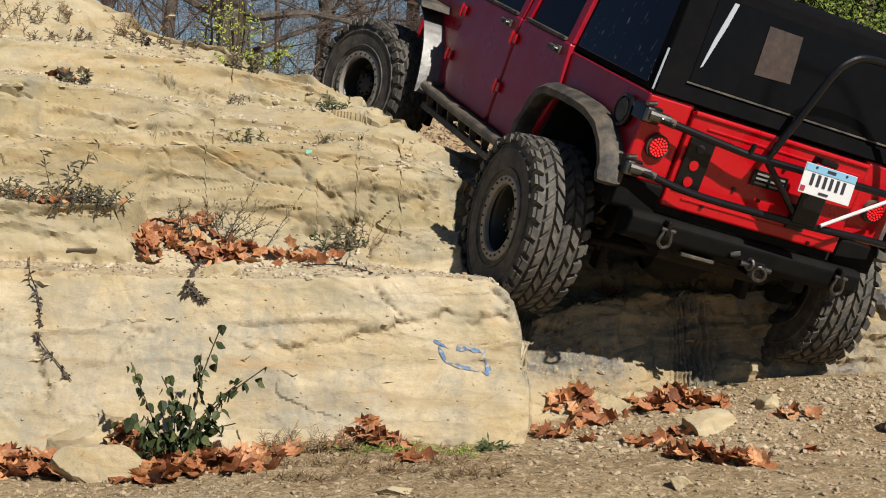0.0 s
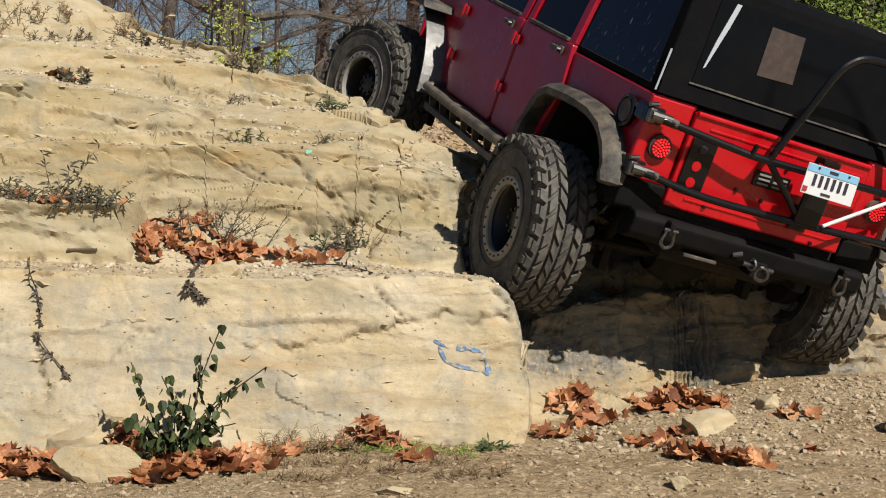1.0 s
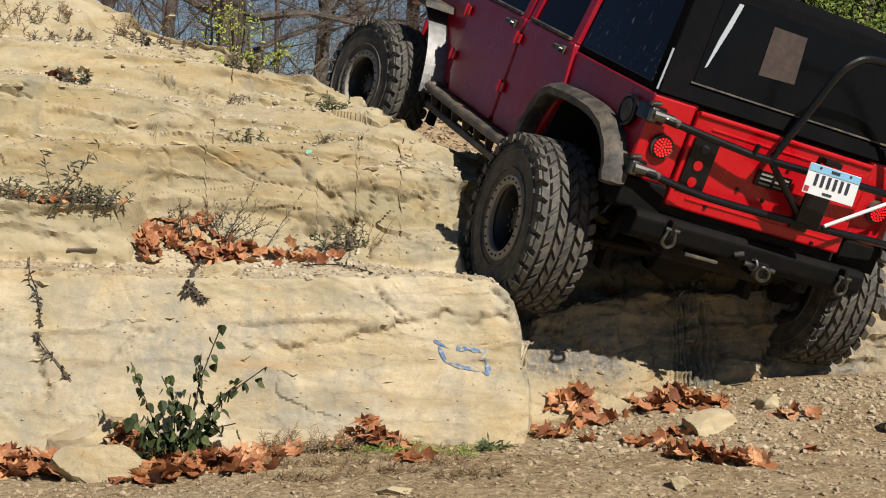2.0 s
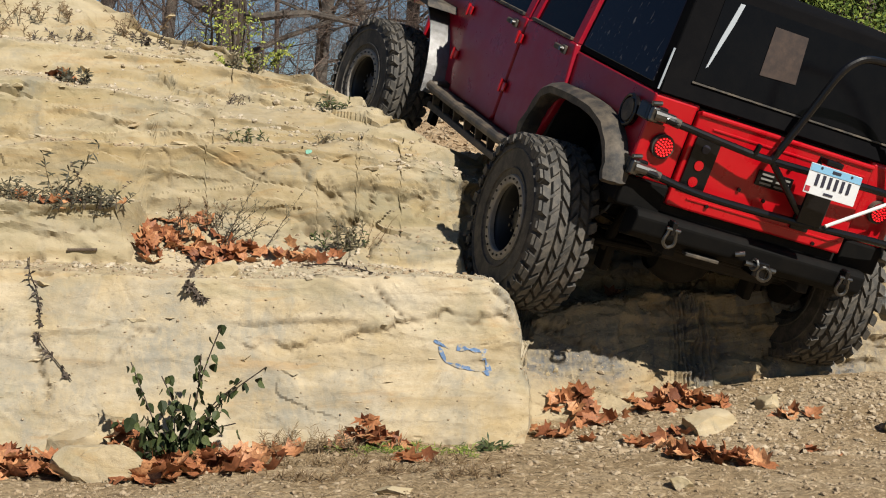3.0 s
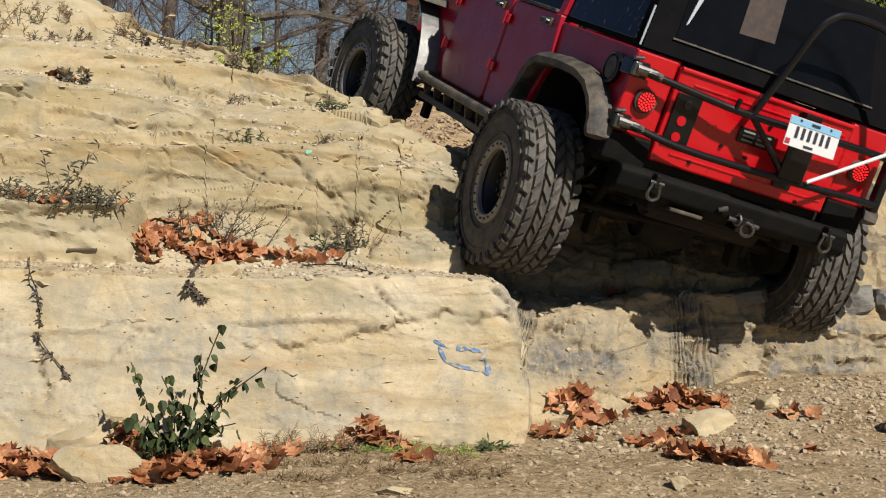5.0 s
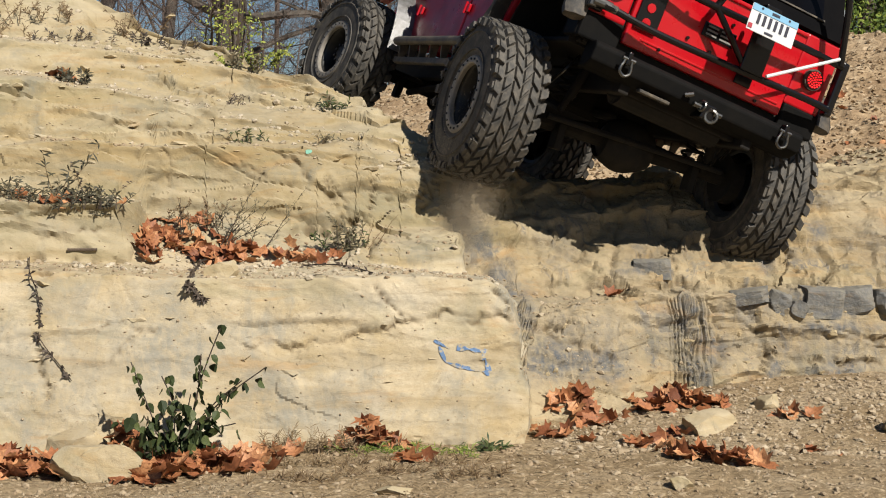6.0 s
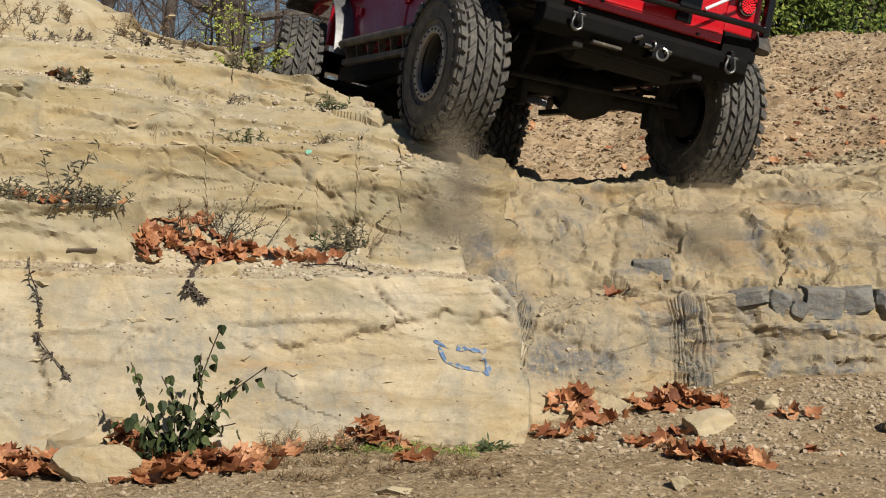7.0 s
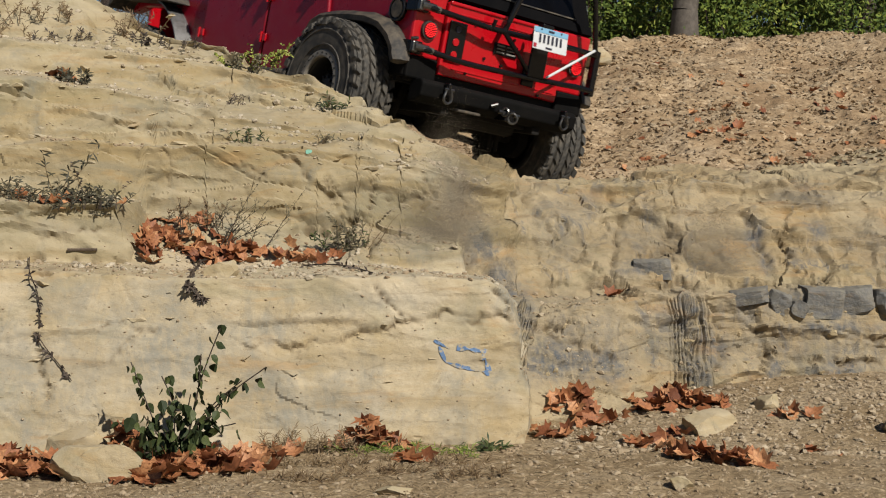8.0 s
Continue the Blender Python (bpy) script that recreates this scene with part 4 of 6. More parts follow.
def body_side(s):
    """Quarter panel, flare, doors, hinges and handles on one side."""
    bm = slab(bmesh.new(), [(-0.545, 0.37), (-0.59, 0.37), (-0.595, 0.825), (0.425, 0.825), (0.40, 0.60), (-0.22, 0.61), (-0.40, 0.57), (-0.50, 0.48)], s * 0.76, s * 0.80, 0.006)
    part("quarter_panel", bm, RED_SHADED, jeep)
    # wheel arch trim
    path = [(0.62, 0.26), (0.585, 0.42), (0.50, 0.585), (0.38, 0.635), (0.06, 0.655), (-0.20, 0.65), (-0.385, 0.612), (-0.52, 0.53), (-0.60, 0.44), (-0.635, 0.355)]
    inner = [(0.555, 0.25), (0.525, 0.39), (0.445, 0.53), (0.35, 0.573), (0.05, 0.592), (-0.18, 0.588), (-0.345, 0.555), (-0.465, 0.485), (-0.54, 0.405), (-0.573, 0.335)]
    bm = bmesh.new()
    rows = []
    for (ox, oz), (ix, iz) in zip(path, inner):
        rows.append([bm.verts.new((x, s * y, z)) for x, y, z in ((ox, 0.802, oz), (ox, 0.87, oz - 0.005), ((ox + ix) / 2, 0.915, (oz + iz) / 2), (ix, 0.912, iz - 0.005), (ix + (ix - ox) * 0.1, 0.88, iz - 0.012), (ix, 0.80, iz))])
    for a, b in zip(rows, rows[1:]):
        for k in range(6):
            bm.faces.new((a[k], a[(k + 1) % 6], b[(k + 1) % 6], b[k]))
    bm.faces.new(rows[0])
    bm.faces.new(rows[-1][::-1])
    bmesh.ops.recalc_face_normals(bm, faces=bm.faces)
    bmesh.ops.subdivide_edges(bm, edges=bm.edges[:], cuts=1, smooth=0.6)
    smooth(part("rear_flare", bm, PLASTIC, jeep, "muddy black plastic wheel arch flare"), 50)
    # inner wheel house
    bm = bmesh.new()
    slab(bm, [(0.50, 0.22), (0.39, 0.57), (-0.25, 0.60), (-0.46, 0.42), (-0.48, 0.22), (-0.50, 0.22), (-0.50, 0.44), (-0.26, 0.63), (0.46, 0.62), (0.60, 0.22)], s * 0.45, s * 0.79)
    box(bm, (0.0, s * 0.46, 0.42), (1.05, 0.02, 0.45))
    part("wheel_house", bm, UNDER, jeep)
    # doors
    for x0, x1, rear in ((0.44, 1.20, True), (1.225, 2.16, False)):
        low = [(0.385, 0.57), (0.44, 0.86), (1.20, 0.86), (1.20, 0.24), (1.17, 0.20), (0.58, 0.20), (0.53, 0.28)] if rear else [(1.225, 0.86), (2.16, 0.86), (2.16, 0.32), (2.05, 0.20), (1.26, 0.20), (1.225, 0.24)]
        d = part("rear_door" if rear else "front_door", slab(bmesh.new(), low, s * 0.775, s * 0.822, 0.012), RED_SHADED, jeep)
        bm = bmesh.new()
        top = 1.40
        slab(bm, [(x0, 0.86), (x0 + 0.085, 0.86), (x0 + 0.13, top), (x0 + 0.05, top)], s * 0.78, s * 0.815, 0.006)
        xe = x1 if rear else x1 - 0.20
        slab(bm, [(x1 - 0.07, 0.86), (x1, 0.86), (xe, top), (xe - 0.06, top)], s * 0.78, s * 0.815, 0.006)
        slab(bm, [(x0 + 0.05, top - 0.055), (xe, top - 0.055), (xe, top), (x0 + 0.05, top)], s * 0.78, s * 0.815, 0.006)
        part("window_frame", lean_in(bm, s), RED_SHADED, d)
        bm = slab(bmesh.new(), [(x0 + 0.08, 0.85), (x1 - 0.06, 0.85), (xe - 0.05, top - 0.05), (x0 + 0.12, top - 0.05)], s * 0.793, s * 0.799)
        part("window_pane", lean_in(bm, s), VINYL, d, "dark tinted side window")
        part("belt_seal", slab(bmesh.new(), [(x0 + 0.08, 0.862), (x1 - 0.06, 0.862), (x1 - 0.06, 0.882), (x0 + 0.08, 0.882)], s * 0.80, s * 0.828, 0.004), PLASTIC, d)
        for z in (0.43, 0.735):
            bm = bmesh.new()
            box(bm, (x1 - 0.015, s * 0.835, z), (0.06, 0.018, 0.055), 0.005)
            tube(bm, [(x1 + 0.012, s * 0.845, z - 0.04), (x1 + 0.012, s * 0.845, z + 0.04)], 0.010, 8)
            box(bm, (x1 + 0.045, s * 0.83, z), (0.035, 0.022, 0.06), 0.005)
            part("hinge", bm, RED, d, "bright red door hinge")
        hx = x0 + 0.16 if rear else x0 + 0.18
        h = part("handle", box(box(bmesh.new(), (hx, s * 0.838, 0.80), (0.13, 0.022, 0.032), 0.008), (hx - 0.05, s * 0.828, 0.80), (0.05, 0.02, 0.05), 0.006), PLASTIC, d)
        part("lock", disc(bmesh.new(), (hx - 0.055, s * 0.85, 0.80), 0.014, 0.022, "y", 12), CHROME, d)
    # sill and rock slider
    part("sill", box(bmesh.new(), (1.36, s * 0.76, 0.195), (1.62, 0.07, 0.08), 0.01), RED_SHADED, jeep)
    bm = bmesh.new()
    tube(bm, curve_pts([(0.66, s * 0.76, 0.20), (0.72, s * 0.86, 0.18), (0.84, s * 0.905, 0.172), (2.12, s * 0.905, 0.172), (2.24, s * 0.86, 0.18), (2.30, s * 0.76, 0.20)], 4), 0.030, 12)
    box(bm, (1.48, s * 0.845, 0.186), (1.40, 0.10, 0.012), 0.003)
    slider = part("rock_slider", bm, SLIDER, jeep, "muddy steel rock slider with gussets")
    part("lower_rail", box(bmesh.new(), (1.48, s * 0.845, 0.045), (1.56, 0.05, 0.045), 0.008), SLIDER, slider)
    for k in range(7):
        x = 0.80 + k * 0.225
        bm = slab(bmesh.new(), [(x - 0.008, 0.165), (x + 0.008, 0.165), (x + 0.008, 0.06), (x - 0.008, 0.06)], s * 0.83, s * 0.90, 0.002)
        for v in bm.verts:
            if v.co.z < 0.1 and abs(v.co.y) > 0.86:
                v.co.y -= s * 0.03
        part("gusset", bm, SLIDER, slider)
    # front wing, cowl and tread-plate liner
    bm = slab(bmesh.new(), [(2.19, 0.22), (2.19, 0.90), (3.50, 0.84), (3.52, 0.56), (3.30, 0.62), (2.66, 0.62), (2.46, 0.22)], s * 0.70, s * 0.78, 0.01)
    part("front_wing", bm, RED_SHADED, jeep)
    bm = slab(bmesh.new(), [(2.52, 0.645), (2.56, 0.69), (3.48, 0.69), (3.58, 0.60), (3.58, 0.56), (3.46, 0.65)], s * 0.70, s * 1.0, 0.008)
    part("front_flare", bm, PLASTIC, jeep, "flat black front fender flare")
    bm = bmesh.new()
    arc = [(2.95 + 0.64 * math.cos(a), 0.02 + 0.64 * math.sin(a)) for a in np.linspace(radians(100), radians(172), 14)]
    arc2 = [(2.95 + 0.652 * math.cos(a), 0.02 + 0.652 * math.sin(a)) for a in np.linspace(radians(172), radians(100), 14)]
    slab(bm, arc + arc2, s * 0.66, s * 0.93)
    part("fender_liner", bm, TREADPLATE, jeep, "bare aluminium inner fender liner")
    # tail corner, lamp, hinges of the carrier
    bm = bmesh.new()
    box(bm, (-0.59, s * 0.675, 0.612), (0.035, 0.245, 0.425), 0.012)
    box(bm, (-0.40, s * 0.66, 0.815), (0.40, 0.24, 0.03), 0.01)
    part("tail_corner", bm, RED, jeep)
    bm = bmesh.new()
    box(bm, (-0.60, s * 0.68, 0.325), (0.05, 0.25, 0.15), 0.012)
    box(bm, (-0.51, s * 0.785, 0.315), (0.17, 0.05, 0.125), 0.012)
    part("corner_guard", bm, BUMPER, jeep, "black steel corner guard under the tail lamp")
    lamp = part("tail_lamp", disc(bmesh.new(), (-0.618, s * 0.675, 0.585), 0.062, 0.03), PLASTIC, jeep, "round tail lamp with lit red diodes")
    part("lens", disc(bmesh.new(), (-0.634, s * 0.675, 0.585), 0.052, 0.012), LENS, lamp)
    bm = bmesh.new()
    for count, far in ((1, 0.0), (6, 0.016), (11, 0.030), (16, 0.043)):
        for i in range(count):
            a = 2 * math.pi * i / count
            disc(bm, (-0.642, s * 0.675 + far * math.sin(a), 0.585 + far * math.cos(a)), 0.0042, 0.008, "x", 6)
    tagged(part("diode_cluster", bm, LED, lamp), kind="stuff")
    # soft top: side canvas with its window
    bm = slab(bmesh.new(), [(-0.60, 0.835), (-0.44, 1.42), (0.50, 1.45), (0.44, 0.835)], s * 0.765, s * 0.79, 0.008)
    c = part("top_side", lean_in(bm, s), CANVAS, jeep)
    bm = slab(bmesh.new(), [(-0.50, 0.865), (-0.38, 1.34), (0.44, 1.36), (0.41, 0.865)], s * 0.788, s * 0.796, 0.003)
    part("side_window", lean_in(bm, s), SPLASHED, c, "scratched dark vinyl side window")
    # pale piping, drawn only along the stretch that catches the light
    bm = tube(bmesh.new(), [(-0.585, s * 0.792, 0.845), (-0.53, s * 0.757, 1.055)], 0.006, 6)
    part("piping", bm, PALE_TRIM_GLARE, c)
    if s > 0:
        cap = part("fuel_filler", ring(tube(bmesh.new(), [(-0.43, 0.79, 0.69), (-0.43, 0.822, 0.69)], 0.080, 28), (-0.43, 0.824, 0.69), 0.078, 0.010, 28), BLACK_STEEL, jeep)
        part("cap", disc(bmesh.new(), (-0.43, 0.826, 0.69), 0.06, 0.012, "y"), PLASTIC, cap)


for s in (1, -1):
    body_side(s)

# tub, floor, bonnet, windscreen
part("floor_pan", box(bmesh.new(), (0.85, 0, 0.25), (2.80, 1.50, 0.03), 0.01), UNDER, jeep)
for x in (-0.565, 2.20):
    part("bulkhead", box(bmesh.new(), (x, 0, 0.53), (0.03, 1.46, 0.58), 0.005), UNDER, jeep)
bm = bmesh.new()
b8 = [bm.verts.new(v) for v in ((2.18, 0.70, 0.90), (2.18, -0.70, 0.90), (3.52, -0.56, 0.86), (3.52, 0.56, 0.86), (2.18, 0.62, 0.99), (2.18, -0.62, 0.99), (3.48, -0.50, 0.93), (3.48, 0.50, 0.93))]
for q in ((0, 3, 2, 1), (4, 5, 6, 7), (0, 1, 5, 4), (1, 2, 6, 5), (2, 3, 7, 6), (3, 0, 4, 7)):
    bm.faces.new([b8[k] for k in q])
bmesh.ops.bevel(bm, geom=bm.edges[:], offset=0.02, segments=2, affect="EDGES")
part("bonnet", bm, RED_SHADED, jeep)
bm = box(bmesh.new(), (3.53, 0, 0.62), (0.06, 1.24, 0.56), 0.02)
grille = part("grille", bm, RED, jeep)
for k in range(7):
    part("grille_slot", box(bmesh.new(), (3.562, -0.27 + k * 0.09, 0.66), (0.008, 0.045, 0.30), 0.003), INK, grille)
part("front_bumper", box(bmesh.new(), (3.70, 0, 0.22), (0.18, 1.35, 0.18), 0.02), BLACK_STEEL, jeep)
bm = bmesh.new()
for s in (1, -1):
    tube(bm, [(2.20, s * 0.70, 0.92), (1.93, s * 0.62, 1.43)], 0.03, 8)
tube(bm, [(1.93, 0.62, 1.43), (1.93, -0.62, 1.43)], 0.03, 8)
ws = part("windscreen_frame", bm, RED_SHADED, jeep)
bm = bmesh.new()
bm.faces.new([bm.verts.new(v) for v in ((2.19, 0.68, 0.93), (2.19, -0.68, 0.93), (1.935, -0.61, 1.42), (1.935, 0.61, 1.42))])
part("windscreen_glass", bm, VINYL, ws)

# soft top: roof and back panel
bm = slab(bmesh.new(), [(-0.45, 1.38), (-0.43, 1.435), (-0.30, 1.465), (0.5, 1.485), (1.9, 1.46), (1.94, 1.43), (1.9, 1.42), (0.5, 1.445), (-0.3, 1.42)], -0.705, 0.705, 0.012)
part("roof_canvas", bm, CANVAS, jeep, "black canvas soft top roof")


def on_back(y, z, off):
    """A spot on the sloping back panel, off metres proud of it."""
    k = (z - 0.835) / 0.585
    return Vector((-0.605 + 0.165 * k - off, y, z + off * 0.27))


def back_patch(bm, corners, off0, off1):
    """A plate on the back panel between its corners (y, z)."""
    a = [bm.verts.new(on_back(y, z, off0)) for y, z in corners]
    b = [bm.verts.new(on_back(y, z, off1)) for y, z in corners]
    bm.faces.new(b)
    bm.faces.new(a[::-1])
    n = len(a)
    for k in range(n):
        bm.faces.new((a[k], a[(k + 1) % n], b[(k + 1) % n], b[k]))
    bmesh.ops.recalc_face_normals(bm, faces=bm.faces)
    return bm


back = part("back_panel", back_patch(bmesh.new(), [(0.79, 0.835), (-0.79, 0.835), (-0.685, 1.42), (0.685, 1.42)], -0.02, 0.0), CANVAS, jeep)
part("back_window", back_patch(bmesh.new(), [(0.615, 0.935), (-0.615, 0.935), (-0.55, 1.37), (0.55, 1.37)], 0.0, 0.006), VINYL, back, "dark vinyl back window")
# opaque brown plate stands in for the brighter view through the vinyl
part("window_patch", back_patch(bmesh.new(), [(0.265, 1.06), (0.045, 1.07), (0.03, 1.31), (0.235, 1.31)], 0.006, 0.010), BROWN_PATCH, back, "flat brown patch painted as the view through the back window")
# window glare modelled as a thin pale plate
bm = back_patch(bmesh.new(), [(0.575, 1.01), (0.562, 1.02), (0.475, 1.24), (0.435, 1.36), (0.462, 1.36), (0.532, 1.16)], 0.006, 0.010)
part("glare_strip", bm, PALE_TRIM_GLARE, back, "pale strip painted as glare along the back window crease")
bm = back_patch(bmesh.new(), [(0.63, 0.922), (-0.63, 0.922), (-0.63, 0.931), (0.63, 0.931)], 0.0, 0.010)
part("window_zip", bm, PLASTIC, back)
bm = back_patch(bmesh.new(), [(0.79, 0.838), (-0.79, 0.838), (-0.78, 0.90), (0.78, 0.90)], 0.0, 0.014)
part("bottom_hem", bm, CANVAS, back)

# tailgate
gate = part("tailgate", box(box(bmesh.new(), (-0.605, 0, 0.557), (0.045, 1.085, 0.495), 0.012), (-0.625, 0.0, 0.80), (0.03, 1.08, 0.025), 0.008), RED, jeep, "bright red tailgate")
for z in (0.74, 0.37):
    part("gate_crease", box(bmesh.new(), (-0.629, -0.03, z), (0.010, 0.95, 0.012), 0.003), RED, gate)
plate = part("hinge_plate", box(bmesh.new(), (-0.637, 0.447, 0.55), (0.016, 0.145, 0.27), 0.005), BLACK_STEEL, gate, "black steel gate hinge plate")
for z in (0.462, 0.548):
    part("hole", disc(bmesh.new(), (-0.647, 0.456, z), 0.026, 0.008), RED, plate)
part("hole", disc(bmesh.new(), (-0.647, 0.45, 0.636), 0.022, 0.008), INK, plate)
part("hinge_plate", box(bmesh.new(), (-0.637, -0.24, 0.44), (0.016, 0.11, 0.13), 0.005), BLACK_STEEL, gate)
badge = part("badge", box(bmesh.new(), (-0.634, 0.003, 0.58), (0.012, 0.215, 0.082), 0.004), BLACK_STEEL, gate, "black badge with grey lettering bars")
for k in range(3):
    for y, w in ((0.053, 0.07), (-0.043, 0.08)):
        part("bar", box(bmesh.new(), (-0.642, y, 0.603 - k * 0.023), (0.005, w, 0.010)), GREY_DECAL, badge)
for k, (y, z) in enumerate(((0.30, 0.70), (0.18, 0.49), (0.02, 0.47), (-0.36, 0.33), (-0.06, 0.665), (0.32, 0.36))):
    part("bolt", disc(bmesh.new(), (-0.634, y, z), 0.010, 0.014, "x", 8), BLACK_STEEL, gate)

# bumper, shackles, tow gear
bm = slab(bmesh.new(), [(-0.56, 0.10), (-0.64, 0.11), (-0.70, 0.15), (-0.71, 0.235), (-0.68, 0.262), (-0.56, 0.262)], -0.71, 0.71, 0.012)
bumper = part("rear_bumper", bm, BUMPER, jeep, "black steel rear bumper with tow shackles")
for y in (0.52, -0.55):
    bm = box(bmesh.new(), (-0.735, y, 0.225), (0.06, 0.028, 0.075), 0.008)
    part("shackle_tab", bm, BLACK_STEEL, bumper)
    bm = bmesh.new()
    pts = [(-0.755, y + dy, z + 0.055) for dy, z in ((0.022, 0.165), (0.025, 0.14), (0.032, 0.115), (0.028, 0.088), (0.0, 0.072), (-0.028, 0.088), (-0.032, 0.115), (-0.025, 0.14), (-0.022, 0.165))]
    tube(bm, curve_pts(pts, 4), 0.009, 8)
    tube(bm, [(-0.755, y + 0.04, 0.22), (-0.755, y - 0.04, 0.22)], 0.010, 8)
    part("shackle", bm, CHROME, bumper, "steel D-ring shackle")
bm = box(bmesh.new(), (-0.69, -0.05, 0.14), (0.12, 0.085, 0.085), 0.008)
rec = part("hitch_receiver", bm, BLACK_STEEL, bumper)
bm = bmesh.new()
tube(bm, [(-0.735, -0.14, 0.15), (-0.735, 0.05, 0.155)], 0.014, 8)
ring(bm, (-0.755, -0.07, 0.125), 0.034, 0.010, 14, 6, Matrix.Rotation(radians(70), 4, "Z"))
ring(bm, (-0.745, 0.0, 0.16), 0.026, 0.009, 14, 6, Matrix.Rotation(radians(20), 4, "Z"))
tube(bm, [(-0.72, 0.11, 0.18), (-0.74, 0.07, 0.20)], 0.013, 8)
part("tow_pin", bm, CHROME, rec)
part("step_bar", box(bmesh.new(), (-0.66, 0.26, 0.105), (0.05, 0.20, 0.018), 0.004), PLASTIC, bumper)

# spare carrier
carrier = new("spare_carrier")
carrier.parent = jeep
carrier["label"] = "black tubular spare-wheel carrier, empty"
for z, zs, line in ((0.70, 0.728, [(-0.66, 0.745, 0.727), (-0.68, 0.70, 0.722), (-0.72, 0.35, 0.697), (-0.74, 0.13, 0.690), (-0.74, -0.48, 0.702), (-0.72, -0.77, 0.700)]),
                    (0.43, 0.452, [(-0.66, 0.745, 0.451), (-0.68, 0.70, 0.447), (-0.72, 0.39, 0.420), (-0.74, -0.20, 0.430), (-0.735, -0.60, 0.445), (-0.72, -0.78, 0.445)])):
    part("crossbar", tube(bmesh.new(), curve_pts(line, 5), 0.020, 10), BLACK_STEEL, carrier)
    part("bar_thread", tube(bmesh.new(), [(-0.662, 0.735, zs - 0.002), (-0.684, 0.66, zs - 0.008)], 0.024, 10), PLASTIC, carrier)
    b = part("hinge_bracket", box(box(bmesh.new(), (-0.575, 0.812, zs), (0.10, 0.03, 0.085), 0.008), (-0.625, 0.775, zs), (0.05, 0.10, 0.085), 0.008), BLACK_STEEL, carrier)
    bm = bmesh.new()
    tube(bm, [(-0.655, 0.80, zs), (-0.668, 0.69, zs)], [0.032, 0.026], 12)
    box(bm, (-0.650, 0.80, zs), (0.05, 0.045, 0.075), 0.010)
    tube(bm, [(-0.66, 0.83, zs + 0.05), (-0.655, 0.78, zs + 0.06)], 0.012, 8)
    part("hinge_knuckle", bm, CHROME, b, "bright steel hinge knuckle")
part("hoop", tube(bmesh.new(), curve_pts([(-0.74, 0.135, 0.69), (-0.76, 0.05, 0.96), (-0.78, -0.01, 1.175), (-0.78, -0.07, 1.27), (-0.78, -0.17, 1.32), (-0.78, -0.40, 1.32), (-0.78, -0.52, 1.25), (-0.77, -0.62, 1.05), (-0.74, -0.74, 0.70)], 6), 0.020, 10), BLACK_STEEL, carrier)
part("brace", tube(bmesh.new(), [(-0.74, 0.13, 0.69), (-0.74, -0.19, 0.43)], 0.018, 10), BLACK_STEEL, carrier)
part("end_post", box(bmesh.new(), (-0.70, -0.785, 0.57), (0.06, 0.05, 0.33), 0.012), BLACK_STEEL, carrier)
part("strut", tube(bmesh.new(), [(-0.77, -0.295, 0.455), (-0.77, -0.70, 0.725)], 0.010, 8), WHITE_PLATE, carrier, "bright gas strut")
bm = bmesh.new()
box(bm, (-0.755, -0.20, 0.57), (0.02, 0.15, 0.27), 0.006)
box(bm, (-0.83, -0.127, 0.70), (0.18, 0.06, 0.05), 0.006)
box(bm, (-0.86, -0.127, 0.78), (0.06, 0.10, 0.03), 0.006)
part("plate_mount", bm, BLACK_STEEL, carrier)
for y, z in ((0.24, 0.705), (0.13, 0.715), (-0.13, 0.74)):
    part("stud", tube(bmesh.new(), [(-0.74, y, z - 0.02), (-0.76, y, z + 0.045)], 0.014, 8), BLACK_STEEL, carrier)
lic = new("number_plate")
lic.parent = jeep
lic.matrix_basis = pose(-0.928, -0.127, 0.688, 0, 7, -2)
lic["label"] = "white number plate with blue top"


# the plate, its marks as plain bars
lic_plate = part("plate_sheet", box(bmesh.new(), (0, 0, 0), (0.005, 0.305, 0.152), 0.002), WHITE_PLATE, lic)
part("top_band", box(bmesh.new(), (-0.004, 0, 0.056), (0.003, 0.300, 0.036)), SKY_BLUE, lic)
part("mark_bar", box(bmesh.new(), (-0.0065, 0.0, 0.058), (0.003, 0.05, 0.014)), INK, lic)
for k in range(6):
    part("mark_bar", box(bmesh.new(), (-0.005, 0.096 - k * 0.0375, 0.001), (0.003, 0.017, 0.058)), INK, lic)
part("mark_bar", box(bmesh.new(), (-0.005, 0.01, -0.057), (0.003, 0.055, 0.011)), INK, lic)
part("sticker", box(bmesh.new(), (-0.005, 0.135, -0.052), (0.003, 0.026, 0.026)), RED_INK, lic)
for y in (0.09, -0.09):
    part("screw", disc(bmesh.new(), (-0.005, y, 0.062), 0.007, 0.006, "x", 8), INK, lic)

# running gear
for s in (1, -1):
    part("chassis_rail", box(bmesh.new(), (1.45, s * 0.42, 0.12), (4.15, 0.07, 0.13), 0.01), UNDER, jeep)
for x in (-0.50, 0.65, 1.75, 3.4):
    part("crossmember", box(bmesh.new(), (x, 0, 0.12), (0.08, 0.76, 0.09), 0.01), UNDER, jeep)
bm = tube(bmesh.new(), [(-0.46, 0.40, 0.10), (-0.44, 0.38, 0.10), (-0.44, -0.30, 0.10), (-0.46, -0.32, 0.10)], [0.06, 0.095, 0.095, 0.06], 16)
part("muffler", bm, UNDER, jeep)
part("tank_guard", box(bmesh.new(), (0.95, 0.22, 0.10), (0.95, 0.50, 0.22), 0.04), UNDER, jeep)
part("gearbox_guard", box(bmesh.new(), (1.85, 0.0, 0.06), (0.75, 0.45, 0.16), 0.04), UNDER, jeep)
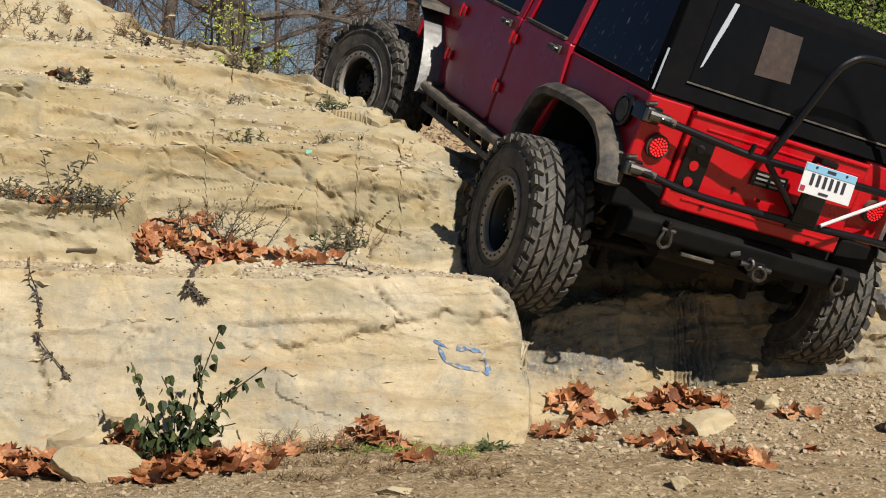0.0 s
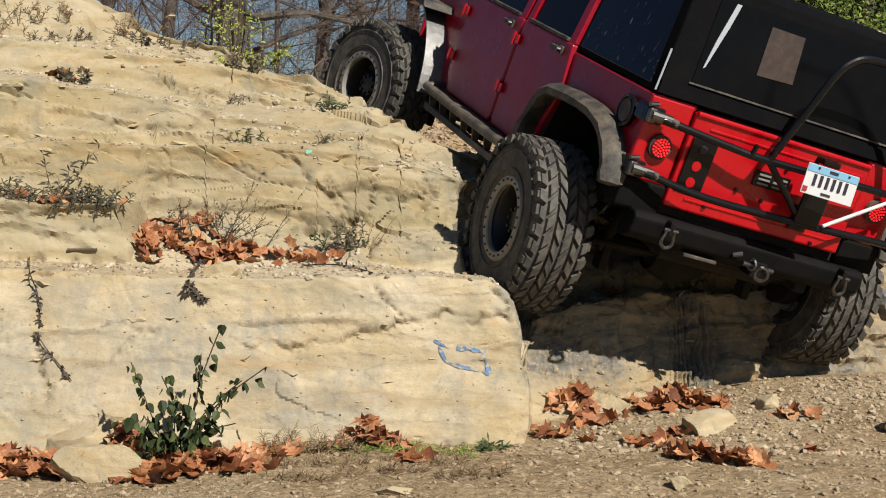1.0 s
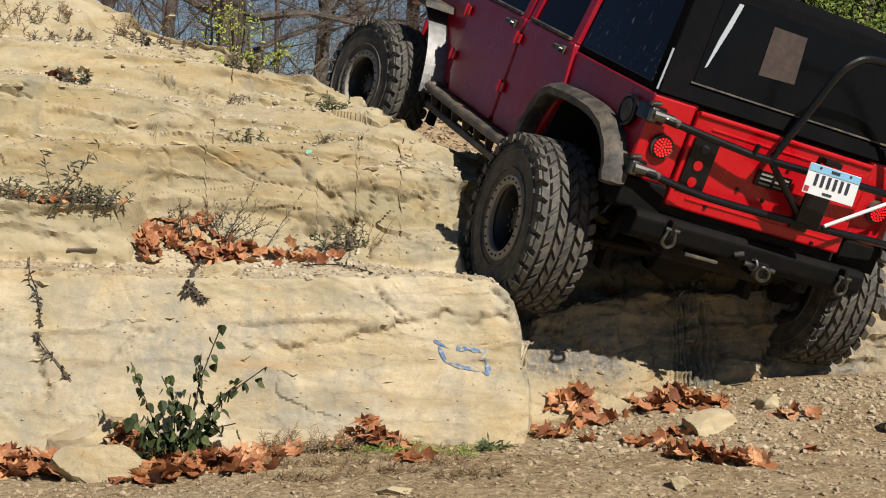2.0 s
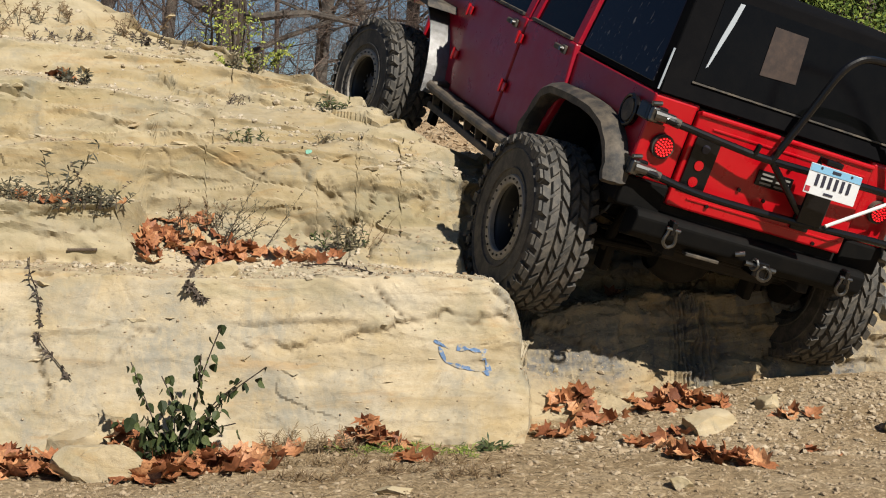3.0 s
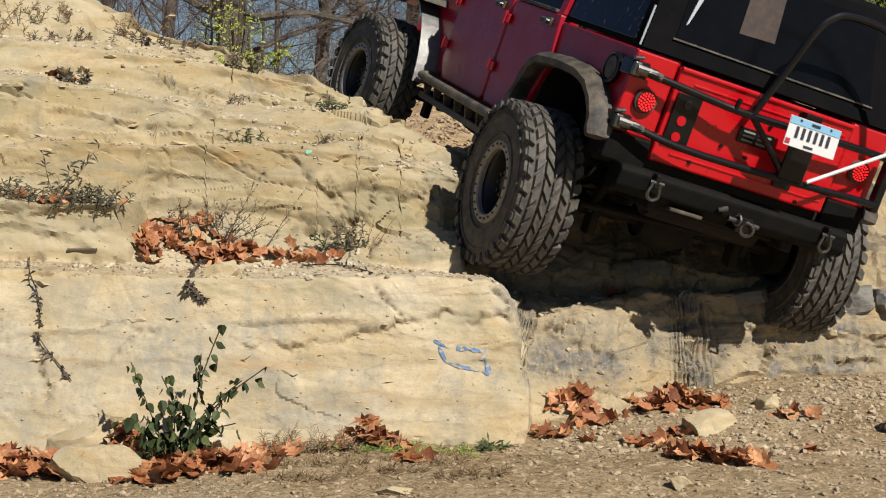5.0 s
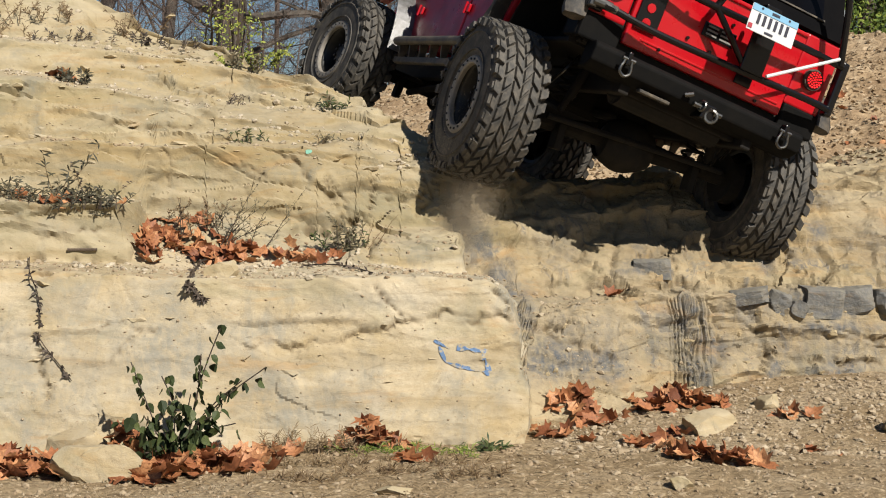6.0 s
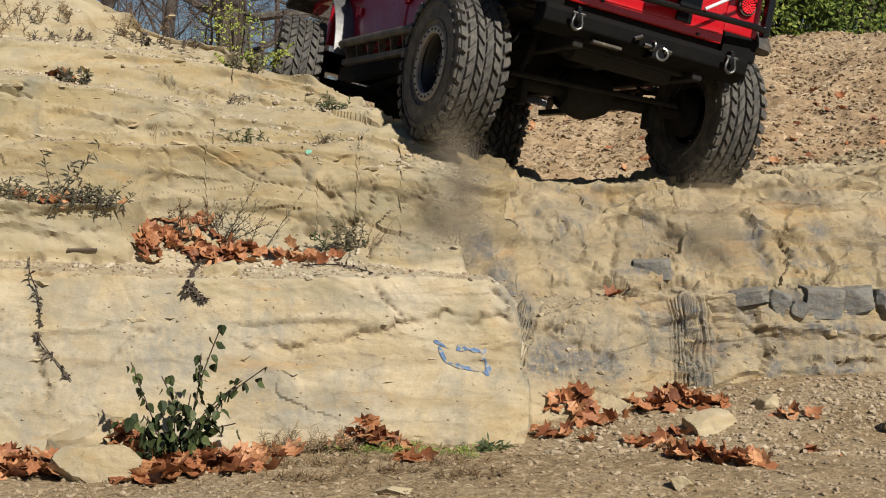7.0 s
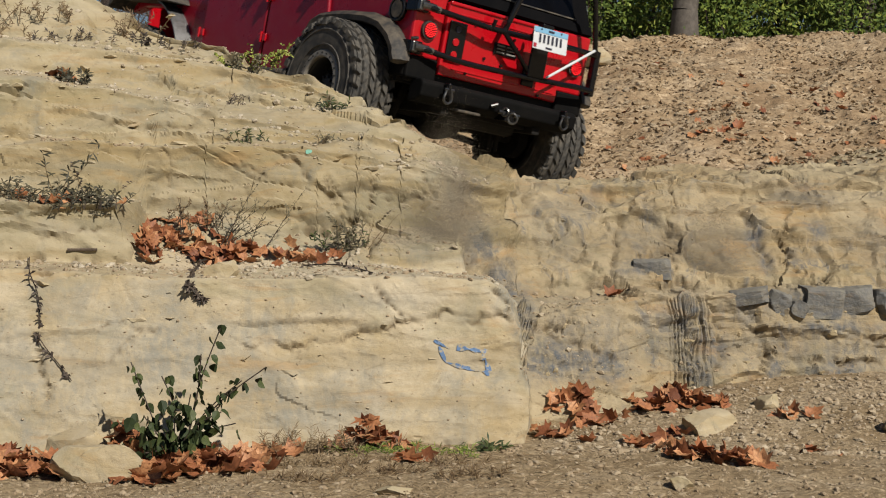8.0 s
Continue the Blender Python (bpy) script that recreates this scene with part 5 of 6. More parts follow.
for s in (1, -1):
    bm = bmesh.new()
    tube(bm, [(-0.12, s * 0.50, -0.02), (-0.22, s * 0.42, 0.46)], 0.030, 10)
    tube(bm, [(-0.10, s * 0.51, -0.10), (-0.14, s * 0.485, 0.12)], 0.020, 10)
    part("shock", bm, UNDER, jeep)
    bm = tube(bmesh.new(), [(0.03 + 0.065 * math.cos(a), s * 0.47 + 0.065 * math.sin(a), -0.02 + 0.43 * a / (14 * math.pi)) for a in np.linspace(0, 14 * math.pi, 112)], 0.010, 6)
    part("coil_spring", bm, UNDER, jeep)
    part("trailing_arm", tube(bmesh.new(), [(0.02, s * 0.46, -0.07), (0.95, s * 0.40, 0.05)], 0.026, 8), UNDER, jeep)
    part("trailing_arm", tube(bmesh.new(), [(2.93, s * 0.46, -0.07), (2.0, s * 0.40, 0.05)], 0.026, 8), UNDER, jeep)
    part("brake_line", tube(bmesh.new(), curve_pts([(-0.05, s * 0.62, 0.02), (-0.16, s * 0.60, 0.12), (-0.12, s * 0.52, 0.26)], 5), 0.008, 6), CHROME, jeep)


def axle(x):
    a = new("axle")
    a.parent = jeep
    a.location = (x, 0, 0)
    part("tube", tube(bmesh.new(), [(0, 0.80, 0), (0, -0.80, 0)], 0.050, 14), UNDER, a)
    bm = bmesh.new()
    bmesh.ops.create_uvsphere(bm, u_segments=20, v_segments=12, radius=0.165, matrix=Matrix.Diagonal((0.95, 1.05, 1, 1)))
    lathe(bm, [(0.11, -0.16), (0.14, -0.10), (0.14, 0.10), (0.11, 0.16)], 20)
    smooth(part("differential", bm, UNDER, a), 40)
    for s in (1, -1):
        part("brake_disc", tube(bmesh.new(), [(0, s * 0.70, 0), (0, s * 0.78, 0)], 0.15, 24), UNDER, a)
        part("arm_bracket", box(bmesh.new(), (-0.06, s * 0.46, -0.07), (0.10, 0.05, 0.16), 0.01), UNDER, a)
    part("tie_rod", tube(bmesh.new(), [(-0.16, 0.60, 0.02), (-0.16, -0.60, 0.02)], 0.018, 8), UNDER, a)
    return a


rear_axle = axle(0.0)
front_axle = axle(BASE)
part("drive_shaft", tube(bmesh.new(), [(0.12, 0.02, 0.03), (1.5, 0.05, 0.12)], 0.035, 10), UNDER, jeep)

# ---------- loose stones, leaves, weeds and trees ----------
from mathutils.bvhtree import BVHTree


def surface_of(*obs):
    vs, fs = [], []
    for ob in obs:
        k = len(vs)
        vs += [v.co.copy() for v in ob.data.vertices]
        fs += [tuple(k + i for i in p.vertices) for p in ob.data.polygons]
    return BVHTree.FromPolygons(vs, fs)


LAND = surface_of(ledge, gully, ground, hill)


def floor_at(x, y):
    """The land's height and slope under (x, y)."""
    p, n, _, _ = LAND.ray_cast(Vector((x, y, 9)), Vector((0, 0, -1)))
    return (p, n) if p else (Vector((x, y, 0)), Vector((0, 0, 1)))


def face_at(x, z):
    """Where a rock face stands at this height, coming from the valley."""
    p, n, _, _ = LAND.ray_cast(Vector((x, 4.5, z)), Vector((0, 1, 0)))
    return (p, n) if p else (Vector((x, 8, z)), Vector((0, -1, 0)))


class Pile:
    """Collects triangles and quads for one mesh."""

    def __init__(self):
        self.v, self.f = [], []

    def add(self, verts, faces):
        k = len(self.v)
        self.v += [tuple(p) for p in verts]
        self.f += [tuple(k + i for i in q) for q in faces]

    def rod(self, a, b, r0, r1, n=4):
        a, b = Vector(a), Vector(b)
        w = b - a
        if w.length < 1e-6:
            return
        w.normalize()
        s = w.orthogonal().normalized()
        u = w.cross(s)
        cs = [(s * math.cos(2 * math.pi * i / n) + u * math.sin(2 * math.pi * i / n)) for i in range(n)]
        self.add([a + c * r0 for c in cs] + [b + c * r1 for c in cs], [(i, (i + 1) % n, n + (i + 1) % n, n + i) for i in range(n)])

    def make(self, name, material, parent=None):
        return mesh_object(name, self.v, self.f, material, parent)


ico = bmesh.new()
bmesh.ops.create_icosphere(ico, subdivisions=1, radius=1)
ICO_V = np.array([v.co[:] for v in ico.verts])
ICO_F = [tuple(v.index for v in f.verts) for f in ico.faces]
ico.free()


def pebble(rng, size):
    """One angular stone: corners of a ball pushed in and out and flattened."""
    s = np.array([rng.uniform(0.7, 1.3), rng.uniform(0.6, 1.1), rng.uniform(0.35, 0.8)]) * size * 0.5
    v = ICO_V * (1 + np.array([[rng.uniform(-0.28, 0.22)] for _ in ICO_V]))
    m = np.array(Euler((rng.uniform(-0.4, 0.4), rng.uniform(-0.4, 0.4), rng.uniform(0, 6.28))).to_matrix())
    return (v * s) @ m.T


def scatter(name, rng, n, where, sizes, material, label, category):
    p = Pile()
    for _ in range(n):
        x, y = where(rng)
        c, nrm = floor_at(x, y)
        k = sizes[0] * (sizes[1] / sizes[0]) ** (rng.random() ** 2.6)
        shape = pebble(rng, k)
        if nrm[2] < 0.78 and k > 0.02:  # nothing lies on the steep faces
            continue
        p.add(shape + np.array(c) + np.array([0, 0, k * 0.10]), ICO_F)
    ob = p.make(name, material)
    return tagged(ob, label, category, kind="stuff")


rng = random.Random(4)
scatter("gravel", rng, 9000, lambda r: (r.uniform(-2.3, 3.0), 5.8 + 2.9 * r.random() ** 1.2), (0.006, 0.040), STONE, "loose tan gravel on the dirt", "gravel")
scatter("gully_gravel", rng, 3000, lambda r: (r.uniform(0.5, 3.0), r.uniform(6.9, 8.4)), (0.007, 0.055), STONE, "tan gravel washed against the rock wall", "gravel")
scatter("rubble", rng, 9500, lambda r: (r.uniform(-1.5, 5.2), 10.9 + 6.9 * r.random()), (0.018, 0.085), STONE, "broken brown stones on the bank", "rubble")
scatter("ledge_chips", rng, 2800, lambda r: (r.uniform(-3.3, 0.3), r.choice((7.7, 8.15, 8.95, 9.0, 9.55, 9.85, 10.2)) + r.gauss(0, 0.09)), (0.010, 0.055), PALE_STONE, "pale stone chips lying on the ledges", "stone chips")

scatter("shelf_chips", rng, 500, lambda r: (r.uniform(-1.6, -0.45), r.gauss(8.12, 0.10)), (0.008, 0.04), PALE_STONE, "pale stone chips among the shelf leaves", "stone chips")


def face_chips(name, n, xs, zs, sizes, material, seed, label, flat):
    """Angular shards still set in a rock face."""
    r = random.Random(seed)
    p = Pile()
    for _ in range(n):
        c, nrm = face_at(r.uniform(*xs), r.uniform(*zs))
        k = sizes[0] * (sizes[1] / sizes[0]) ** (r.random() ** 1.8)
        shape = ICO_V.copy()
        for _ in range(7):
            d = Vector((r.gauss(0, 1), r.gauss(0, 1), r.gauss(0, 1))).normalized()
            over = np.maximum(0, shape @ np.array(d) - r.uniform(0.35, 0.75))
            shape = shape - over[:, None] * np.array(d)
        shape = shape * np.array([r.uniform(0.7, 1.6), r.uniform(0.5, 0.8), r.uniform(*flat)]) * k * 0.6
        m = np.array(Euler((r.gauss(0, 0.15), r.gauss(0, 0.18), r.gauss(0, 0.3))).to_matrix())
        p.add(shape @ m.T + np.array(c) - np.array(nrm) * k * 0.20, ICO_F)
    return tagged(p.make(name, material), label, "rock chips", kind="stuff")


face_chips("wall_shards", 130, (0.55, 3.1), (0.12, 1.22), (0.02, 0.07), SHALE, 71, "angular shards set in the rock wall", (0.35, 1.0))
face_chips("ledge_shards", 200, (-2.9, 0.2), (1.30, 2.25), (0.03, 0.16), SANDSTONE, 73, "flat sandstone flakes on the ledge edges", (0.15, 0.4))
face_chips("block_flakes", 60, (-2.3, 0.35), (0.1, 0.9), (0.03, 0.14), SANDSTONE, 74, "thin flakes on the sandstone block", (0.15, 0.35))


def boulder(x, y, w, d, h, seed, label, turn=0):
    r = random.Random(seed)
    bm = bmesh.new()
    bmesh.ops.create_icosphere(bm, subdivisions=4, radius=1)
    off = Vector((seed * 3.1, seed, 0))
    cuts = [(Vector((r.gauss(0, 1), r.gauss(0, 1), r.gauss(0.2, 0.8))).normalized(), r.uniform(0.50, 0.80)) for _ in range(13)]
    for v in bm.verts:
        q = v.co.copy()
        for n, dist in cuts:
            over = q.dot(n) - dist
            if over > 0:
                q -= n * over
        q *= 1 + 0.07 * noise.noise(v.co * 2.2 + off) + 0.04 * noise.noise(v.co * 6 + off) + 0.02 * noise.noise(v.co * 15 + off)
        v.co = Vector((q.x * w * 0.72, q.y * d * 0.72, q.z * h * 0.72))
    me = bpy.data.meshes.new("loose_rock")
    bm.to_mesh(me)
    bm.free()
    me.materials.append(SANDSTONE)
    ob = smooth(new("loose_rock", me), 22)
    c, _ = floor_at(x, y)
    ob.matrix_basis = pose(x, y, c.z + h * 0.26, r.uniform(-9, 9), r.uniform(-9, 9), turn)
    return tagged(ob, label, "rock", "loose rocks")


boulder(-1.50, 6.58, 0.33, 0.20, 0.20, 3, "flat tan rock lying among dead leaves", 10)
boulder(-1.70, 6.96, 0.34, 0.14, 0.20, 5, "pale slab leaning on the ledge foot", -10)
boulder(1.32, 7.50, 0.26, 0.18, 0.11, 21, "half-buried tan rock in the gully dirt", 40)
boulder(1.72, 7.85, 0.16, 0.12, 0.09, 9, "small tan rock in the gully", 50)
boulder(2.25, 7.3, 0.20, 0.16, 0.09, 12, "small tan rock on the gravel", 70)
boulder(-0.20, 6.25, 0.13, 0.10, 0.035, 14, "flat grey stone in the dirt", 15)
boulder(1.02, 6.3, 0.10, 0.08, 0.05, 15, "small pale stone in the gravel", 15)
boulder(-1.12, 7.62, 0.15, 0.10, 0.09, 16, "ochre stone resting on the ledge", 25)
boulder(1.62, 16.2, 0.30, 0.25, 0.20, 17, "pale stone on top of the bank", 25)
boulder(1.1, 10.9, 0.45, 0.3, 0.2, 18, "grey rock behind the ledge edge", 35)
boulder(1.5, 11.2, 0.55, 0.3, 0.22, 19, "grey rock behind the ledge edge", -15)


def wall_block(x, z, w, d, h, seed, turn):
    """An angular grey block standing in the wall under the shelf."""
    r = random.Random(seed)
    bm = bmesh.new()
    bmesh.ops.create_cube(bm, size=1)
    bmesh.ops.subdivide_edges(bm, edges=bm.edges[:], cuts=7, use_grid_fill=True)
    cuts = [(Vector((r.gauss(0, 1), -abs(r.gauss(0.3, 0.6)), r.gauss(0, 0.9))).normalized(), r.uniform(0.48, 0.66)) for _ in range(8)]
    for v in bm.verts:
        q = v.co.copy()
        for n, dist in cuts:
            q -= n * max(0.0, q.dot(n) - dist)
        q *= 1 + 0.06 * noise.noise(q * 5 + Vector((seed, 0, 0))) + 0.03 * noise.noise(q * 13)
        v.co = Vector((q.x * w, q.y * d, q.z * h))
    me = bpy.data.meshes.new("rock_block")
    bm.to_mesh(me)
    bm.free()
    me.materials.append(SLATE)
    ob = smooth(new("rock_block", me), 24)
    ob.matrix_basis = Matrix.Translation(face_at(x, z)[0] + Vector((0, 0.04, 0))) @ pose(0, 0, 0, r.uniform(-6, 6), turn, r.uniform(-14, 14))
    return tagged(ob, "angular blue-grey block split out of the rock wall", "rock", "split blocks in the wall")


for n, (x, z, w, d, h, turn) in enumerate(((1.79, 0.615, 0.22, 0.17, 0.085, -8), (1.97, 0.58, 0.13, 0.16, 0.12, 12), (2.07, 0.55, 0.12, 0.14, 0.09, 25), (2.23, 0.575, 0.24, 0.18, 0.17, 4), (2.44, 0.57, 0.20, 0.17, 0.18, -6), (2.66, 0.57, 0.26, 0.17, 0.15, 3), (1.24, 0.765, 0.22, 0.10, 0.12, -1))):
    wall_block(x, z, w, d, h, 400 + n, turn)


# fallen plane-tree leaves: a few curled shapes on shared meshes
def leaf_mesh(seed):
    r = random.Random(seed)
    lobes = [(-90, 0.18), (-62, 0.66), (-42, 0.56), (-6, 0.92), (18, 0.66), (48, 1.0), (68, 0.74), (90, 1.1), (112, 0.74), (132, 1.0), (162, 0.66), (186, 0.92), (222, 0.56), (242, 0.66)]
    curl, fold, twist = r.uniform(-0.7, 0.9), r.uniform(0.0, 0.8), r.uniform(-0.9, 0.9)
    verts, faces = [], []
    pts = [(q * math.cos(radians(a)) * r.uniform(0.88, 1.1), q * math.sin(radians(a)) * r.uniform(0.88, 1.1)) for a, q in lobes]
    mids = [(x * 0.5, y * 0.5) for x, y in pts]
    for x, y in [(0, 0)] + mids + pts:
        d = math.hypot(x, y)
        z = curl * d * d * 0.5 + fold * abs(x) * 0.5 + twist * x * y * 0.4 + 0.06 * math.sin(7 * x + 5 * y)
        verts.append((x * 0.065, y * 0.065, z * 0.065))
    n = len(pts)
    for i in range(n):
        j = (i + 1) % n
        faces += [(0, 1 + i, 1 + j), (1 + i, 1 + n + i, 1 + n + j, 1 + j)]
    verts += [(0, -0.012, 0.002), (0.003, -0.012, 0.002), (0.006, -0.10, 0.02)]
    faces.append((len(verts) - 3, len(verts) - 2, len(verts) - 1))
    me = bpy.data.meshes.new("leaf")
    me.from_pydata(verts, [], faces)
    me.materials.append(DEAD_LEAF)
    me.polygons.foreach_set("use_smooth", [True] * len(me.polygons))
    return me


LEAVES = [leaf_mesh(k) for k in range(7)]


def leaf_pile(spots, label, seed):
    """Leaves heaped over a few spots: (x, y, spread x, spread y, number, heap)."""
    r = random.Random(seed)
    pile = new("leaf_pile")
    c, _ = floor_at(spots[0][0], spots[0][1])
    pile.location = c
    tagged(pile, label, "leaves", "fallen leaves")
    for x, y, sx, sy, n, heap in spots:
        for k in range(n):
            px, py = x + r.gauss(0, sx), y + r.gauss(0, sy)
            p, nrm = floor_at(px, py)
            near = math.exp(-((px - x) / sx) ** 2 * 0.5)
            ob = new("leaf", r.choice(LEAVES))
            ob.parent = pile
            up = nrm.to_track_quat("Z", "Y").to_matrix().to_4x4() if nrm.z > 0.3 else Matrix()
            size = r.uniform(0.62, 1.12)
            tip = 26 if heap > 0 else 16
            ob.matrix_basis = Matrix.Translation(p - c + Vector((0, 0, 0.006 + heap * near * r.random()))) @ up @ pose(0, 0, 0, r.gauss(0, tip), r.gauss(0, tip), r.uniform(0, 360)) @ Matrix.Diagonal((size, size, size, 1))
    return pile


leaf_pile([(-1.96, 6.74, 0.11, 0.10, 60, 0.09), (-1.78, 6.68, 0.10, 0.09, 44, 0.06), (-2.1, 6.6, 0.1, 0.1, 20, 0.04)], "heap of rust-brown dead leaves at the ledge foot", 1)
leaf_pile([(-1.47, 6.92, 0.06, 0.06, 30, 0.20), (-1.22, 6.60, 0.12, 0.09, 56, 0.07), (-1.02, 6.70, 0.12, 0.10, 60, 0.08), (-0.86, 6.92, 0.08, 0.07, 22, 0.04)], "heap of orange-brown dead leaves round the bush", 2)
leaf_pile([(-0.36, 7.12, 0.06, 0.05, 34, 0.12), (-0.24, 7.15, 0.07, 0.04, 14, 0.04), (-0.46, 7.08, 0.05, 0.04, 10, 0.03), (-0.13, 6.85, 0.05, 0.03, 6, 0.01)], "drift of rust-brown dead leaves against the sandstone", 3)
leaf_pile([(0.55, 7.60, 0.04, 0.05, 11, 0.04), (0.70, 7.90, 0.08, 0.03, 22, 0.04), (0.86, 7.78, 0.08, 0.03, 8, 0.01)], "dead leaves caught in the gully corner", 4)
leaf_pile([(1.27, 7.96, 0.11, 0.05, 56, 0.07), (1.43, 7.86, 0.05, 0.03, 8, 0.02)], "heap of brown dead leaves under the rock wall", 5)
leaf_pile([(0.99, 7.25, 0.10, 0.05, 13, 0.02), (1.18, 7.42, 0.03, 0.03, 4, 0.02), (1.15, 6.82, 0.08, 0.06, 22, 0.03), (1.33, 6.74, 0.06, 0.05, 18, 0.03), (1.78, 7.01, 0.05, 0.03, 4, 0.0), (1.80, 7.62, 0.06, 0.03, 5, 0.0)], "scattered brown dead leaves on the gully gravel", 6)
leaf_pile([(-1.58, 8.08, 0.05, 0.06, 24, 0.06), (-1.48, 8.18, 0.08, 0.06, 22, 0.04), (-1.32, 8.32, 0.10, 0.05, 9, 0.02), (-1.28, 8.16, 0.09, 0.06, 22, 0.05), (-1.10, 8.18, 0.05, 0.05, 14, 0.06), (-0.86, 8.22, 0.10, 0.04, 12, 0.02), (-0.70, 8.20, 0.06, 0.04, 8, 0.02)], "rust-red dead leaves caught on the ledge shelf", 7)
leaf_pile([(-2.28, 9.00, 0.04, 0.03, 7, 0.05)], "few orange leaves on the upper ledge", 8)
leaf_pile([(-2.12, 7.95, 0.16, 0.05, 8, 0.02)], "few dead leaves under the weeds", 9)
leaf_pile([(1.00, 8.70, 0.03, 0.02, 3, 0.02)], "dead leaf on the wall shelf", 10)
leaf_pile([(2.2, 12.9, 0.6, 0.5, 22, 0.0), (3.2, 13.8, 0.9, 0.9, 30, 0.0), (1.8, 14.6, 0.8, 0.8, 20, 0.0)], "dead leaves blown over the rubble bank", 11)

# crumbled leaf litter all over the bank
rl = random.Random(12)
crumbs = Pile()
for _ in range(6500):
    x, y = rl.uniform(-0.5, 5.4), 11.0 + 6.8 * rl.random()
    if noise.noise(Vector((x * 0.8, y * 0.5, 7))) < -0.22:
        continue
    c = floor_at(x, y)[0] + Vector((0, 0, 0.008))
    u = Vector((rl.gauss(0, 1), rl.gauss(0, 1), rl.gauss(0, 0.4))).normalized() * rl.uniform(0.012, 0.034)
    w = u.cross(Vector((rl.gauss(0, 0.5), rl.gauss(0, 0.5), 1))).normalized() * u.length * rl.uniform(0.3, 0.7)
    crumbs.add([c - u, c + w + Vector((0, 0, 0.012)), c + u, c - w], [(0, 1, 2), (0, 2, 3)])
tagged(crumbs.make("leaf_litter", LITTER), "crumbled brown leaf litter over the rubble bank", "leaf litter", kind="stuff")


# weeds
def blade(p, a, b, w, bend):
    """A narrow two-piece leaf from a towards b."""
    a, b = Vector(a), Vector(b)
    way = b - a
    s = way.cross(Vector((0.3, -1, 0.2))).normalized() * w * 0.5
    m = a + way * 0.5 + Vector((0, 0, bend))
    p.add([a - s * 0.3, a + s * 0.3, m + s, b, m - s], [(0, 1, 2, 4), (4, 2, 3)])


def weed(name, base, height, n, lean, stem_mat, leaf_mat, label, seed, leaf=(0.03, 0.008), per=10, fork=0.0, spreadx=0.03):
    r = random.Random(seed)
    top = new(name)
    top.location = base
    tagged(top, label, "weed", "weeds on the rocks")
    st, lf = Pile(), Pile()
    for k in range(n):
        p = Vector((r.gauss(0, spreadx), r.gauss(0, spreadx * 0.5), -0.02))
        way = Vector((lean + r.gauss(0, 0.35), r.gauss(-0.1, 0.25), 1)).normalized()
        h = height * r.uniform(0.5, 1.0)
        steps = 8
        for i in range(steps):
            q = p + way * h / steps
            way = (way + Vector((r.gauss(lean * 0.08, 0.10), r.gauss(0, 0.08), -0.03))).normalized()
            rad = 0.0035 * (1 - 0.75 * i / steps)
            st.rod(p, q, rad, rad * 0.9, 4)
            if fork and i > 1 and r.random() < fork:
                w2 = (way + Vector((r.gauss(0, 0.6), r.gauss(0, 0.4), r.gauss(0, 0.3)))).normalized()
                e = q + w2 * h * r.uniform(0.15, 0.4)
                st.rod(q, e, rad * 0.6, 0.0008, 3)
                for _ in range(per // 2):
                    t = r.random()
                    a = q.lerp(e, t)
                    blade(lf, a, a + (w2 + Vector((r.gauss(0, 0.8), r.gauss(0, 0.8), r.gauss(0, 0.8)))).normalized() * leaf[0] * r.uniform(0.5, 1.1), leaf[1], 0.002)
            if i > 0:
                for _ in range(max(1, per // steps)):
                    a = p.lerp(q, r.random())
                    blade(lf, a, a + Vector((r.gauss(0, 1), r.gauss(-0.2, 0.7), r.gauss(0.25, 0.5))).normalized() * leaf[0] * r.uniform(0.6, 1.2), leaf[1], 0.004)
            p = q
    tagged(st.make("stem_tuft", stem_mat, top), kind="stuff")
    tagged(lf.make("foliage", leaf_mat, top), kind="stuff")
    return top


def on_floor(x, y):
    return floor_at(x, y)[0]


def on_face(x, z):
    return face_at(x, z)[0]


weed("weed", on_floor(-2.08, 7.98), 0.50, 3, 0.05, STRAW, WEED_LEAF, "tall grey-green weed with narrow leaves", 21, (0.065, 0.010), 30)
weed("weed", on_floor(-1.88, 7.95), 0.46, 2, 0.0, STRAW, TWIG, "dry brown seed stalk on the ledge", 22, (0.025, 0.008), 22)
weed("weed", on_floor(-2.26, 7.95), 0.17, 22, 0.0, STRAW, WEED_LEAF, "low mat of grey-green weeds", 23, (0.04, 0.008), 16, 0, 0.10)
weed("weed", on_floor(-2.00, 7.93), 0.15, 20, 0.0, TWIG, WEED_LEAF, "low mat of dark dry weeds", 24, (0.04, 0.008), 16, 0, 0.10)
weed("weed", on_floor(-1.82, 7.92), 0.14, 16, 0.0, TWIG, WEED_LEAF, "low dark weeds at the ledge end", 25, (0.045, 0.010), 14, 0, 0.05)
weed("weed", on_floor(-1.20, 8.25), 0.42, 11, 0.32, TWIG, WEED_LEAF, "wispy half-dry weed spreading from the shelf", 26, (0.018, 0.005), 16, 0.6, 0.10)
weed("weed", on_floor(-1.36, 8.28), 0.22, 12, 0.1, TWIG, STRAW, "dead twiggy weed on the shelf", 27, (0.025, 0.006), 14, 0.5, 0.12)
weed("weed", on_floor(-0.52, 8.28), 0.22, 12, -0.05, TWIG, WEED_LEAF, "dark dry weed in the rock crevice", 28, (0.035, 0.009), 16, 0.2, 0.05)
weed("weed", on_floor(-0.60, 8.30), 0.16, 10, -0.2, TWIG, GREEN_LEAF, "dark green weed in the rock crevice", 29, (0.035, 0.009), 14, 0.2, 0.05)
